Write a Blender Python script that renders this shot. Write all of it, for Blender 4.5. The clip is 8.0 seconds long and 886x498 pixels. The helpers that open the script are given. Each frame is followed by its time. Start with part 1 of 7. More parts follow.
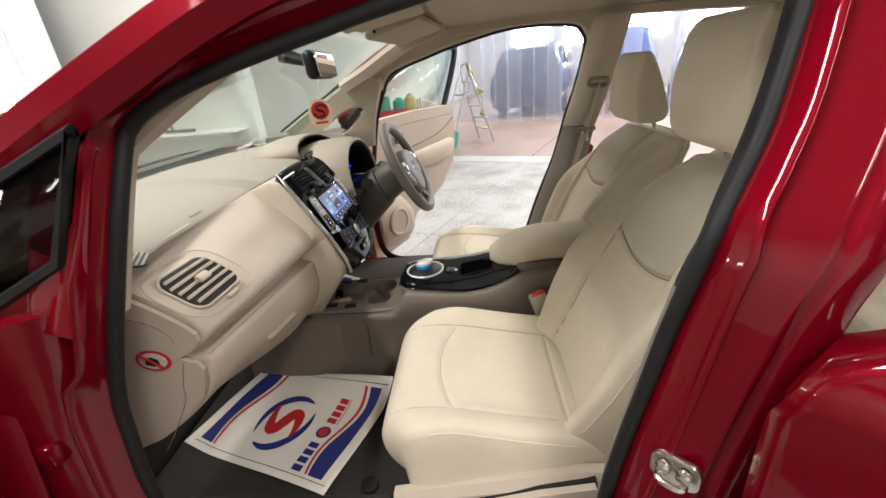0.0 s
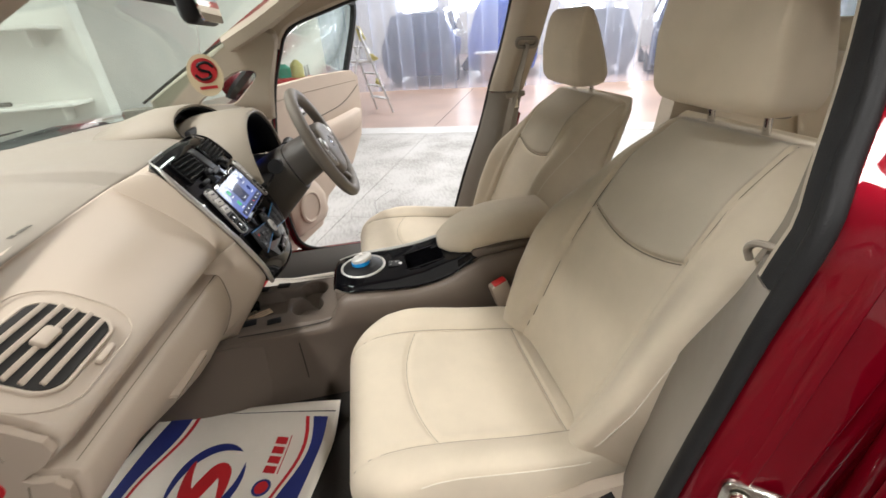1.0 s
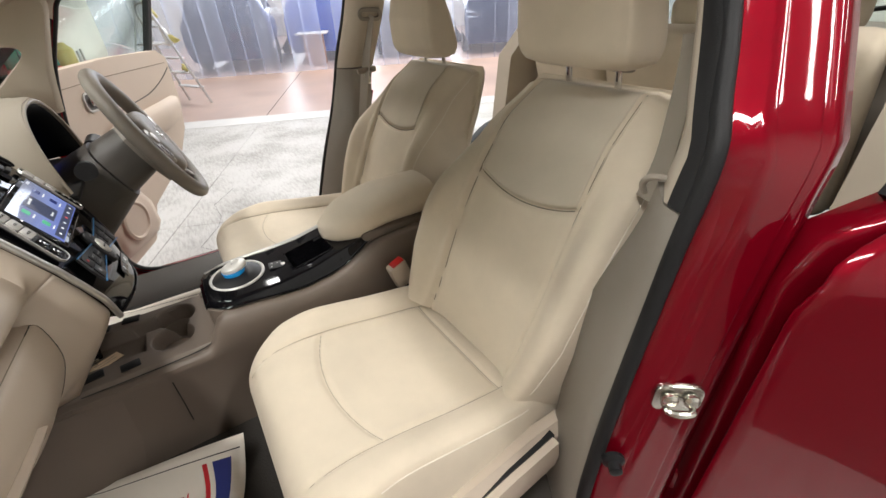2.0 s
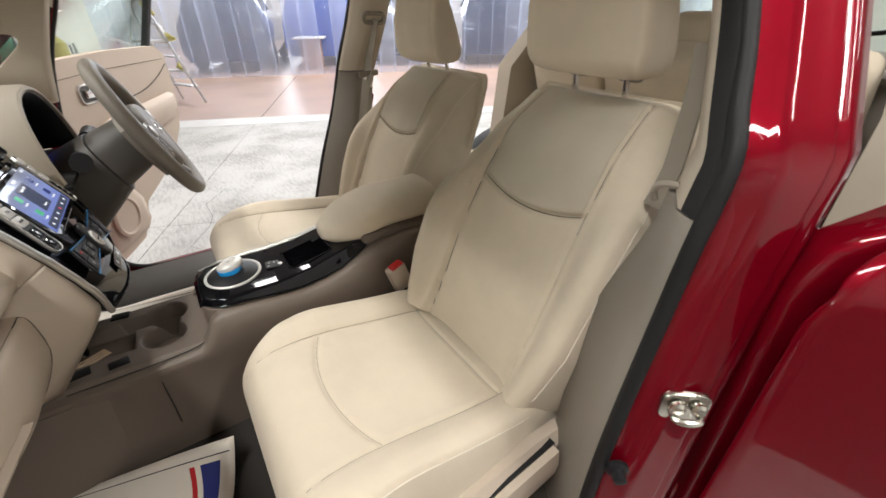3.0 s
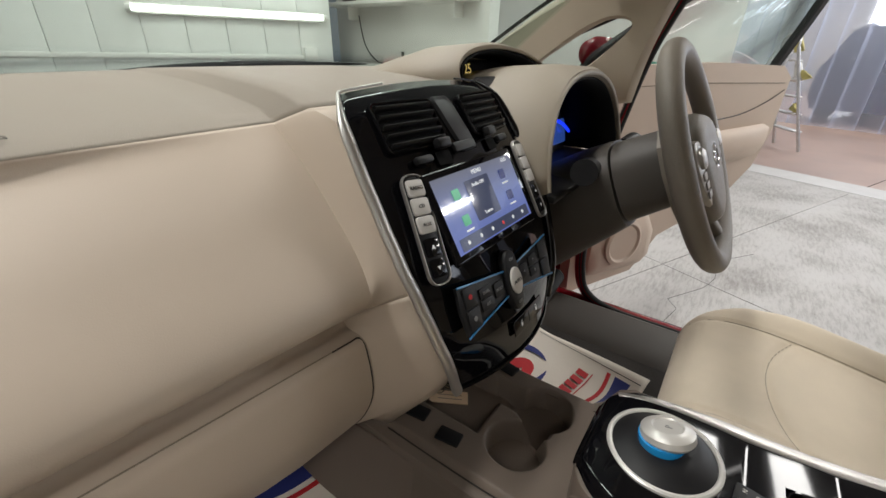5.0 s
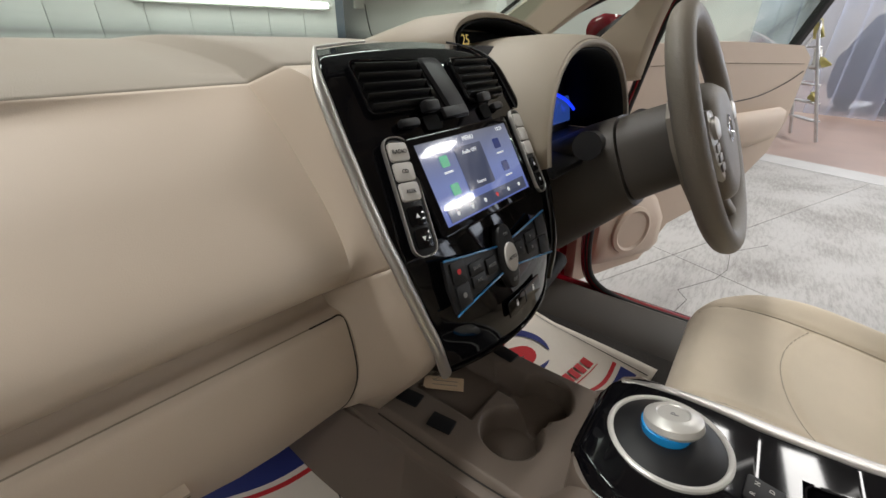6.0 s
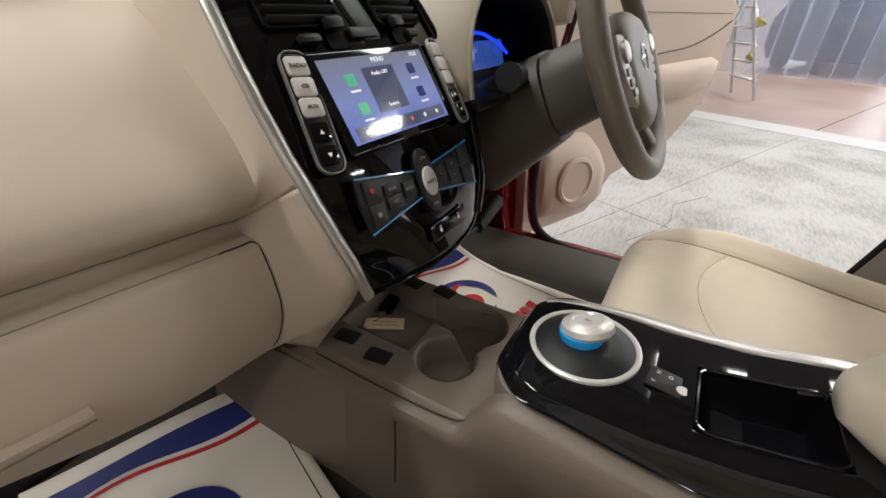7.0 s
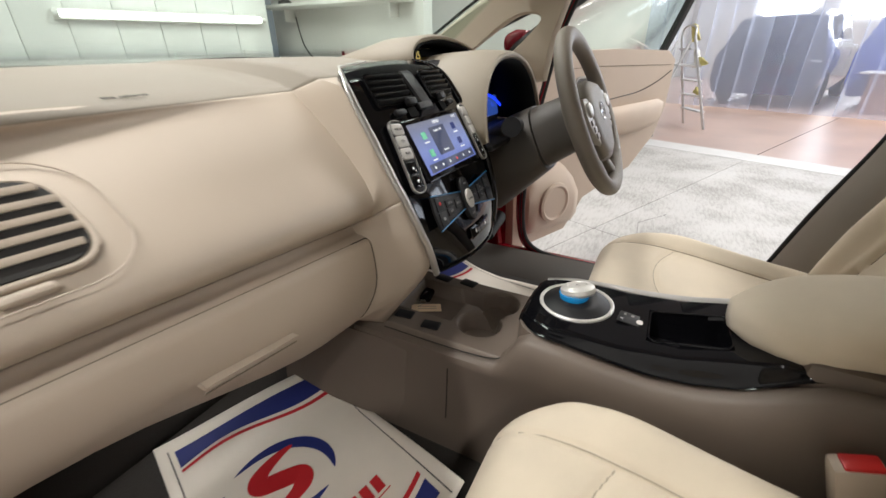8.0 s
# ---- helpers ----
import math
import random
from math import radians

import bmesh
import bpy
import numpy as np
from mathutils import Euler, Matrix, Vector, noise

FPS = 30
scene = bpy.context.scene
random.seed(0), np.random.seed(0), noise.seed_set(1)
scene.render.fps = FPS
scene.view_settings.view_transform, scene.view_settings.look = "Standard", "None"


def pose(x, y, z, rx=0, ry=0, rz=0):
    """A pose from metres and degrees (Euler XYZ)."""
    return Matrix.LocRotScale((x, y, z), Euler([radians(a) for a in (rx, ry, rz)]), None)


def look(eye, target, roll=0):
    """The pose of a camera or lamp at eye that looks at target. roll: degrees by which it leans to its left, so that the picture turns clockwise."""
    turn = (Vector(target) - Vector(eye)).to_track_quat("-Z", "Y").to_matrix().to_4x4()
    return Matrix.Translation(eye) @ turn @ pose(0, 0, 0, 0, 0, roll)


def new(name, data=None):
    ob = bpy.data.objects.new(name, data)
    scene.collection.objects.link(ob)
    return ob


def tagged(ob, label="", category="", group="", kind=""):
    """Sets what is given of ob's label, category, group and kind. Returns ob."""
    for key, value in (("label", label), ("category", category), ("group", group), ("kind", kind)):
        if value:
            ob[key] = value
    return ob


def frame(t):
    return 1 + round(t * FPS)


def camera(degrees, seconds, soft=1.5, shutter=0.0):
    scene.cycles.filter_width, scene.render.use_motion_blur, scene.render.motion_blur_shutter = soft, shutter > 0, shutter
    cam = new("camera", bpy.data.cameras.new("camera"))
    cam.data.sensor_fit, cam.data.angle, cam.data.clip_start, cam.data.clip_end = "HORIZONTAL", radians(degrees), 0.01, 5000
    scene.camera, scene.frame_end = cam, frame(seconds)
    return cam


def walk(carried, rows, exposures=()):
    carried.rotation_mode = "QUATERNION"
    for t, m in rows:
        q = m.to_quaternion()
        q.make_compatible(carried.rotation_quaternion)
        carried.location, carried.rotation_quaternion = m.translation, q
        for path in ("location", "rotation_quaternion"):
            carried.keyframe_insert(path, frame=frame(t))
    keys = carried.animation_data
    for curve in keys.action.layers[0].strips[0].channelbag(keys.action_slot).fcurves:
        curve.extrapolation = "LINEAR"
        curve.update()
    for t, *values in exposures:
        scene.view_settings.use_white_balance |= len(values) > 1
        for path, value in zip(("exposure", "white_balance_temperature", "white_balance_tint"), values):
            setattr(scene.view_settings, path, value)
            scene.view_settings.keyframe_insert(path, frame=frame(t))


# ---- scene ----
cam = camera(94.5, 8.0, shutter=0.2)
PATH = [
    (0, (-1.214, -0.175, 1.257), (0.615, -0.009, 0.464), -5.2),
    (0.5, (-1.116, -0.108, 1.232), (0.673, -0.157, 0.34), -4.6),
    (1, (-1.018, -0.061, 1.229), (0.722, -0.348, 0.285), -4.1),
    (1.5, (-0.964, -0.026, 1.215), (0.623, -0.764, 0.249), -3.3),
    (1.7, (-0.958, -0.009, 1.207), (0.55, -0.843, 0.191), -4.2),
    (2.8, (-0.947, 0.037, 1.196), (0.452, -0.954, 0.166), -0.8),
    (3, (-0.94, 0.034, 1.19), (0.499, -0.922, 0.182), -0.5),
    (3.5, (-0.907, 0.022, 1.191), (0.799, -0.544, 0.314), 1.0),
    (4, (-0.776, 0.003, 1.157), (1.027, 0.186, 0.312), 3.0),
    (4.5, (-0.531, 0.016, 1.12), (1.088, 0.835, 0.279), 2.1),
    (4.7, (-0.467, 0.024, 1.101), (1.065, 0.989, 0.25), 1.9),
    (5.8, (-0.393, 0.018, 1.044), (1.033, 1.103, 0.155), 1.0),
    (6, (-0.393, 0.016, 1.042), (1.039, 1.082, 0.141), 0.9),
    (6.5, (-0.388, -0.005, 1.023), (1.064, 0.971, 0.054), 0.7),
    (7, (-0.389, -0.045, 0.994), (1.089, 0.854, -0.01), 0.2),
    (7.5, (-0.417, -0.051, 1.0), (1.105, 0.814, 0.034), -0.1),
    (8, (-0.64, -0.075, 1.057), (0.952, 0.762, 0.184), -0.4),
]
EXPOSURES = [(0.0, -0.18), (1.0, -0.18), (1.5, -0.18), (3.0, -0.20), (3.6, -0.34), (4.0, -0.50), (4.5, -0.72), (6.0, -0.74), (7.0, -0.45), (8.0, -0.28)]
walk(cam, [(t, look(eye, target, roll)) for t, eye, target, roll in PATH], EXPOSURES)

# ---- world, lamps, exposure ----
world = bpy.data.worlds.new("world")
scene.world = world
world.use_nodes = True
world.node_tree.nodes["Background"].inputs[0].default_value = (0.80, 0.88, 1.0, 1)
world.node_tree.nodes["Background"].inputs[1].default_value = 0.25

# The hall stands turned against the car.
HALL = Matrix.Rotation(radians(-23), 4, "Z")


def hall(u, v, z=0.0):
    return HALL @ Vector((u, v, z))


def area_lamp(name, at, aim, sx, sy, watts, colour=(1, 0.98, 0.95)):
    data = bpy.data.lights.new(name, "AREA")
    data.shape, data.size, data.size_y, data.energy, data.color = "RECTANGLE", sx, sy, watts, colour
    ob = new(name, data)
    ob.matrix_world = look(at, aim)
    return ob


# Rows of tubes under the ceiling: (u, v, length along u, watts)
TUBES = [(-1.6, -2.2, 2.4, 100), (-1.6, 0.6, 2.4, 140), (2.6, -2.2, 2.4, 75), (2.6, 0.6, 2.4, 85), (2.6, -5.4, 2.4, 55), (-1.6, -5.4, 2.4, 80), (7.5, -1.5, 2.4, 230), (7.5, -6.0, 2.4, 230), (12.0, -2.5, 2.4, 380), (12.0, -7.5, 2.4, 380), (0.6, 2.4, 2.4, 60), (12.0, 3.0, 2.4, 300)]
CEILING = 3.6
for tu, tv, tl, tw in TUBES:
    area_lamp("tube_lamp", hall(tu, tv, (CEILING if tu < 4.97 else CEILING + 1.4) - 0.13), hall(tu, tv, 0) + Vector((0, 0.001, 0)), tl, 0.25, tw)

# Lit tubes at waist height on the bay's front wall: (u, v)
WALL_TUBES = [(0.058, 3.39), (-2.2, 3.39)]
for tu, tv in WALL_TUBES:
    area_lamp("wall_tube_lamp", hall(tu, tv - 0.07, 1.275), hall(tu, tv - 1, 1.2751), 1.2, 0.12, 14)

# ---- materials ----


def material(name, colour, rough=0.5, metal=0.0, scale=0.0, vary=0.0, bump=0.0, fine=0.0, coat=0.0, sheen=0.0, emit=None, power=0.0, spec=None, stretch=None, island=0.0):
    """A surface with broad colour variation (scale, vary) and fine relief (fine, bump)."""
    m = bpy.data.materials.new(name)
    m.use_nodes = True
    t = m.node_tree
    b = t.nodes["Principled BSDF"]
    b.inputs["Base Color"].default_value = (*colour, 1)
    b.inputs["Roughness"].default_value = rough
    b.inputs["Metallic"].default_value = metal
    b.inputs["Coat Weight"].default_value = coat
    b.inputs["Coat Roughness"].default_value = 0.04
    b.inputs["Sheen Weight"].default_value = sheen
    if spec is not None:
        b.inputs["Specular IOR Level"].default_value = spec
    if emit:
        b.inputs["Emission Color"].default_value = (*emit, 1)
        b.inputs["Emission Strength"].default_value = power
    co = t.nodes.new("ShaderNodeTexCoord")
    src = co.outputs["Object"]
    if stretch:
        mp = t.nodes.new("ShaderNodeMapping")
        mp.inputs["Scale"].default_value = stretch
        t.links.new(src, mp.inputs[0])
        src = mp.outputs[0]
    if vary:
        n1 = t.nodes.new("ShaderNodeTexNoise")
        n1.inputs["Scale"].default_value = scale
        n1.inputs["Detail"].default_value = 6
        n1.inputs["Roughness"].default_value = 0.6
        t.links.new(src, n1.inputs["Vector"])
        mr = t.nodes.new("ShaderNodeMapRange")
        mr.inputs[1].default_value, mr.inputs[2].default_value = 0.3, 0.7
        mr.inputs[3].default_value, mr.inputs[4].default_value = 1 - vary, 1 + vary
        t.links.new(n1.outputs[0], mr.inputs[0])
        mul = t.nodes.new("ShaderNodeVectorMath")
        mul.operation = "SCALE"
        mul.inputs[0].default_value = colour
        t.links.new(mr.outputs[0], mul.inputs["Scale"])
        t.links.new(mul.outputs[0], b.inputs["Base Color"])
        rr = t.nodes.new("ShaderNodeMapRange")
        rr.inputs[1].default_value, rr.inputs[2].default_value = 0.3, 0.7
        rr.inputs[3].default_value, rr.inputs[4].default_value = rough * 0.88, min(1, rough * 1.12)
        t.links.new(n1.outputs[0], rr.inputs[0])
        t.links.new(rr.outputs[0], b.inputs["Roughness"])
    if bump:
        n2 = t.nodes.new("ShaderNodeTexNoise")
        n2.inputs["Scale"].default_value = fine
        n2.inputs["Detail"].default_value = 3
        t.links.new(src, n2.inputs["Vector"])
        bp = t.nodes.new("ShaderNodeBump")
        bp.inputs["Strength"].default_value = bump
        bp.inputs["Distance"].default_value = 0.002
        t.links.new(n2.outputs[0], bp.inputs["Height"])
        t.links.new(bp.outputs[0], b.inputs["Normal"])
    return m


def glass_material(name, tint=(1, 1, 1), clear=0.9, rough=0.02):
    """Thin glass: mostly clear, with a gloss that grows at grazing angles."""
    m = bpy.data.materials.new(name)
    m.use_nodes = True
    t = m.node_tree
    t.nodes.clear()
    out = t.nodes.new("ShaderNodeOutputMaterial")
    mix = t.nodes.new("ShaderNodeMixShader")
    tr = t.nodes.new("ShaderNodeBsdfTransparent")
    gl = t.nodes.new("ShaderNodeBsdfGlossy")
    lw = t.nodes.new("ShaderNodeLayerWeight")
    lw.inputs[0].default_value = 0.5
    pw = t.nodes.new("ShaderNodeMath")
    pw.operation, pw.inputs[1].default_value = "POWER", 5
    mr = t.nodes.new("ShaderNodeMapRange")
    mr.inputs[3].default_value, mr.inputs[4].default_value = 0.03, 0.55
    tr.inputs[0].default_value = tuple(c * clear for c in tint) + (1,)
    gl.inputs["Roughness"].default_value = rough
    t.links.new(lw.outputs["Facing"], pw.inputs[0])
    t.links.new(pw.outputs[0], mr.inputs[0])
    t.links.new(mr.outputs[0], mix.inputs[0])
    t.links.new(tr.outputs[0], mix.inputs[1])
    t.links.new(gl.outputs[0], mix.inputs[2])
    t.links.new(mix.outputs[0], out.inputs[0])
    return m


def pvc_material(name):
    """Milky soft vinyl strip: partly clear, partly scattering."""
    m = bpy.data.materials.new(name)
    m.use_nodes = True
    t = m.node_tree
    t.nodes.clear()
    out = t.nodes.new("ShaderNodeOutputMaterial")
    mix, mix2 = t.nodes.new("ShaderNodeMixShader"), t.nodes.new("ShaderNodeMixShader")
    tr, df, gl = t.nodes.new("ShaderNodeBsdfTransparent"), t.nodes.new("ShaderNodeBsdfTranslucent"), t.nodes.new("ShaderNodeBsdfGlossy")
    info = t.nodes.new("ShaderNodeObjectInfo")
    mr = t.nodes.new("ShaderNodeMapRange")
    mr.inputs[3].default_value, mr.inputs[4].default_value = 0.12, 0.36
    t.links.new(info.outputs["Random"], mr.inputs[0])
    tr.inputs[0].default_value = (0.88, 0.92, 1.0, 1)
    df.inputs[0].default_value = (0.72, 0.78, 0.95, 1)
    gl.inputs["Roughness"].default_value = 0.12
    fr = t.nodes.new("ShaderNodeValue")
    fr.outputs[0].default_value = 0.05
    t.links.new(mr.outputs[0], mix.inputs[0])
    t.links.new(tr.outputs[0], mix.inputs[1])
    t.links.new(df.outputs[0], mix.inputs[2])
    t.links.new(fr.outputs[0], mix2.inputs[0])
    t.links.new(mix.outputs[0], mix2.inputs[1])
    t.links.new(gl.outputs[0], mix2.inputs[2])
    t.links.new(mix2.outputs[0], out.inputs[0])
    return m


RED = material("red_paint", (0.170, 0.0014, 0.0085), 0.40, 0.25, spec=0.0, coat=0.85, scale=3, vary=0.04)
BEIGE = material("beige_plastic", (0.47, 0.395, 0.317), 0.5, scale=4, vary=0.035, bump=0.10, fine=1100)
BEIGE_DOOR = material("beige_door_card", (0.55, 0.45, 0.36), 0.55, scale=5, vary=0.04, bump=0.2, fine=700)
HOOD = material("taupe_meter_hood", (0.315, 0.272, 0.215), 0.55, scale=5, vary=0.04, bump=0.2, fine=1000)
PAD = material("taupe_dash_pad", (0.265, 0.232, 0.19), 0.6, scale=5, vary=0.04, bump=0.3, fine=900)
FABRIC = material("beige_seat_fabric", (0.64, 0.555, 0.43), 0.92, scale=9, vary=0.06, bump=0.5, fine=1400, sheen=0.15)
LINER = material("headliner_cloth", (0.46, 0.40, 0.32), 0.95, scale=7, vary=0.04, bump=0.4, fine=1200)
BROWN = material("brown_console_plastic", (0.142, 0.112, 0.089), 0.5, scale=6, vary=0.06, bump=0.3, fine=800)
GREYTRIM = material("grey_pillar_trim", (0.22, 0.195, 0.165), 0.5, scale=5, vary=0.05, bump=0.25, fine=800)
DARKBROWN = material("dark_column_plastic", (0.062, 0.054, 0.046), 0.5, scale=6, vary=0.06, bump=0.25, fine=800)
WHEEL = material("grey_brown_wheel_leather", (0.19, 0.165, 0.135), 0.48, scale=12, vary=0.06, bump=0.35, fine=600)
RUBBER = material("black_rubber", (0.014, 0.014, 0.0145), 0.55, spec=0.22, scale=20, vary=0.15, bump=0.2, fine=500)
GLOSS = material("piano_black", (0.004, 0.004, 0.005), 0.05, spec=0.27, coat=0.05)
MATTE = material("black_plastic", (0.009, 0.009, 0.010), 0.45, spec=0.3, scale=30, vary=0.1)
PEARL = material("pearl_silver_plastic", (0.60, 0.585, 0.55), 0.34, 0.35, spec=0.5)
SILVER = material("satin_silver", (0.46, 0.445, 0.42), 0.36, 0.85, scale=20, vary=0.05)
LOUVRE = material("satin_black_louvre", (0.011, 0.011, 0.012), 0.40, spec=0.25)
# Near-black: the shade of vents, notches and hood insides is put into the colour.
SLOT = material("slot_shade_black", (0.004, 0.004, 0.004), 0.8, spec=0.1)
CHROME = material("chrome", (0.8, 0.8, 0.8), 0.08, 1.0)
STEEL = material("zinc_steel", (0.6, 0.58, 0.52), 0.25, 1.0, scale=60, vary=0.1)
KEYWHITE = material("pale_grey_keys", (0.52, 0.50, 0.47), 0.4, scale=30, vary=0.04)
WHITEINK = material("white_legend", (0.7, 0.7, 0.7), 0.5, emit=(1, 1, 1), power=0.15)
GREYINK = material("grey_legend", (0.22, 0.22, 0.22), 0.5)
BLUETRIM = material("blue_trim_line", (0.01, 0.16, 0.38), 0.3, coat=0.5)
BLUEGLOW = material("blue_shift_accent", (0.01, 0.22, 0.50), 0.15, coat=1.0, emit=(0.01, 0.25, 0.6), power=0.25)
CARPET = material("dark_carpet", (0.028, 0.024, 0.021), 0.95, scale=14, vary=0.2, bump=0.9, fine=350)
PAPER = material("mat_paper", (0.78, 0.72, 0.63), 0.7, scale=6, vary=0.05, bump=0.15, fine=60)
PBLUE = material("printed_blue", (0.018, 0.028, 0.16), 0.6, scale=15, vary=0.1)
PRED = material("printed_red", (0.50, 0.016, 0.022), 0.6, scale=15, vary=0.1)
BUCKLE_RED = material("red_release_button", (0.55, 0.02, 0.02), 0.35)
CREAM = material("cream_card", (0.70, 0.58, 0.38), 0.7, scale=40, vary=0.05)
CARD = material("card_tag", (0.62, 0.46, 0.30), 0.7, scale=40, vary=0.06)
GLASS = glass_material("window_glass", (0.93, 1.0, 0.97), 0.92)
# Clear glass, dimmed to stand for the dark reflection in one quarter light.
DIMMED = glass_material("dimmed_glass", (0.9, 0.95, 0.95), 0.35)
MIRROR = material("mirror_glass", (0.85, 0.87, 0.88), 0.02, 1.0)
PVC = pvc_material("soft_vinyl")
WALL = material("white_wall_cladding", (0.74, 0.75, 0.72), 0.35, scale=1.2, vary=0.04, bump=0.05, fine=40)
WALLPLAIN = material("white_painted_wall", (0.70, 0.69, 0.65), 0.7, scale=1.5, vary=0.06, bump=0.1, fine=60)
# Grey set for what the car's paint reflects from its left.
WALLGREY = material("grey_reflected_wall", (0.45, 0.445, 0.43), 0.7, scale=1.5, vary=0.08, bump=0.1, fine=60)
# Grey in place of white: the unlit look of the ceiling sits in the colour.
CEIL = material("unlit_grey_ceiling", (0.34, 0.34, 0.33), 0.7, scale=0.8, vary=0.05)
# Colour of the added floor sheet that the open rear door reflects.
DARKFLOOR = material("added_dark_floor", (0.085, 0.060, 0.055), 0.45, scale=2.2, vary=0.25, bump=0.1, fine=40)
FLOORLINE = material("worn_line_paint", (0.58, 0.58, 0.575), 0.42, scale=5, vary=0.10, bump=0.1, fine=50)
REDFLOOR = material("red_floor_paint", (0.46, 0.33, 0.28), 0.34, scale=0.9, vary=0.16, bump=0.08, fine=40)
ALU = material("aluminium", (0.62, 0.63, 0.64), 0.35, 0.8, scale=20, vary=0.08)
YELLOW = material("yellow_cloth", (0.55, 0.50, 0.20), 0.9, scale=30, vary=0.1)
TEAL = material("green_plastic", (0.05, 0.42, 0.30), 0.5, scale=10, vary=0.05)
NAVY = material("navy_paint", (0.02, 0.03, 0.075), 0.25, coat=0.8, scale=2, vary=0.1)
BLACKCAR = material("black_car_paint", (0.012, 0.013, 0.018), 0.22, coat=0.8, scale=2, vary=0.1)
BLUECOVER = material("blue_tarpaulin", (0.02, 0.075, 0.42), 0.55, scale=4, vary=0.12, bump=0.3, fine=18)
WOOD = material("brown_board", (0.36, 0.19, 0.11), 0.7, scale=8, vary=0.15)
WHITEPLASTIC = material("white_plastic", (0.75, 0.74, 0.70), 0.4, scale=10, vary=0.03)
LAMPGLOW = material("lamp_tube", (0.9, 0.9, 0.9), 0.4, emit=(1, 0.98, 0.94), power=9)
DAYLIGHT = material("day_window", (0.9, 0.9, 0.9), 0.4, emit=(0.93, 0.97, 1.0), power=11)
# The glow stands for glints on the parked cars' lamps.
HEADLAMP = material("glinting_lamp_glass", (0.8, 0.82, 0.85), 0.1, emit=(1, 1, 1), power=0.8)


def concrete_material():
    m = material("worn_white_concrete", (0.60, 0.59, 0.57), 0.5)
    t = m.node_tree
    b = t.nodes["Principled BSDF"]
    co = t.nodes["Texture Coordinate"]
    mp = t.nodes.new("ShaderNodeMapping")
    mp.inputs["Rotation"].default_value[2] = radians(23)
    mp.inputs["Scale"].default_value = (0.6, 3.0, 1)
    t.links.new(co.outputs["Object"], mp.inputs[0])
    n1, n2 = t.nodes.new("ShaderNodeTexNoise"), t.nodes.new("ShaderNodeTexNoise")
    n1.inputs["Scale"].default_value, n1.inputs["Detail"].default_value, n1.inputs["Roughness"].default_value = 17.0, 15, 0.82
    n2.inputs["Scale"].default_value, n2.inputs["Detail"].default_value = 2.3, 8
    t.links.new(mp.outputs[0], n1.inputs["Vector"])
    t.links.new(co.outputs["Object"], n2.inputs["Vector"])
    mixf = t.nodes.new("ShaderNodeMath")
    mixf.operation = "ADD"
    t.links.new(n1.outputs[0], mixf.inputs[0])
    n2s = t.nodes.new("ShaderNodeMath")
    n2s.operation = "MULTIPLY"
    n2s.inputs[1].default_value = 0.45
    t.links.new(n2.outputs[0], n2s.inputs[0])
    t.links.new(n2s.outputs[0], mixf.inputs[1])
    ramp = t.nodes.new("ShaderNodeValToRGB")
    e = ramp.color_ramp.elements
    e[0].position, e[0].color = 0.40, (0.265, 0.255, 0.243, 1)
    e[1].position, e[1].color = 0.53, (0.45, 0.443, 0.43, 1)
    half = t.nodes.new("ShaderNodeMath")
    half.operation = "MULTIPLY"
    half.inputs[1].default_value = 1 / 1.45
    t.links.new(mixf.outputs[0], half.inputs[0])
    t.links.new(half.outputs[0], ramp.inputs[0])
    t.links.new(ramp.outputs[0], b.inputs["Base Color"])
    rr = t.nodes.new("ShaderNodeMapRange")
    rr.inputs[1].default_value, rr.inputs[2].default_value, rr.inputs[3].default_value, rr.inputs[4].default_value = 0.4, 0.6, 0.68, 0.45
    t.links.new(n2.outputs[0], rr.inputs[0])
    t.links.new(rr.outputs[0], b.inputs["Roughness"])
    bp = t.nodes.new("ShaderNodeBump")
    bp.inputs["Strength"].default_value, bp.inputs["Distance"].default_value = 0.3, 0.004
    t.links.new(n1.outputs[0], bp.inputs["Height"])
    t.links.new(bp.outputs[0], b.inputs["Normal"])
    return m


CONCRETE = concrete_material()


def screen_material():
    """A lit display: blue that greys upwards, paled by glare put into its glow."""
    m = material("lit_display", (0.01, 0.012, 0.03), 0.08, coat=1.0)
    t = m.node_tree
    b = t.nodes["Principled BSDF"]
    co = t.nodes["Texture Coordinate"]
    sep = t.nodes.new("ShaderNodeSeparateXYZ")
    t.links.new(co.outputs["Generated"], sep.inputs[0])
    ramp = t.nodes.new("ShaderNodeValToRGB")
    e = ramp.color_ramp.elements
    e[0].position, e[0].color = 0.0, (0.13, 0.17, 0.46, 1)
    e[1].position, e[1].color = 1.0, (0.19, 0.20, 0.25, 1)
    mid = e.new(0.45)
    mid.color = (0.20, 0.25, 0.50, 1)
    t.links.new(sep.outputs[1], ramp.inputs[0])
    t.links.new(ramp.outputs[0], b.inputs["Emission Color"])
    b.inputs["Emission Strength"].default_value = 1.35
    return m


SCREEN = screen_material()
SCREENDARK = material("display_tile", (0.02, 0.025, 0.05), 0.1, coat=1.0, emit=(0.11, 0.13, 0.22), power=0.7)
SCREENINK = material("display_white", (0.5, 0.5, 0.5), 0.3, emit=(0.9, 0.95, 1.0), power=0.8)
SCREENGREEN = material("display_green", (0.02, 0.3, 0.12), 0.3, emit=(0.10, 0.50, 0.30), power=0.7)
SCREENRED = material("display_red", (0.4, 0.05, 0.05), 0.3, emit=(0.8, 0.08, 0.08), power=0.8)
METERBLUE = material("meter_blue", (0.0, 0.02, 0.3), 0.2, emit=(0.01, 0.04, 1.0), power=2.2)
METERDIM = material("meter_dim_blue", (0.02, 0.03, 0.12), 0.2, emit=(0.06, 0.10, 0.45), power=0.28)
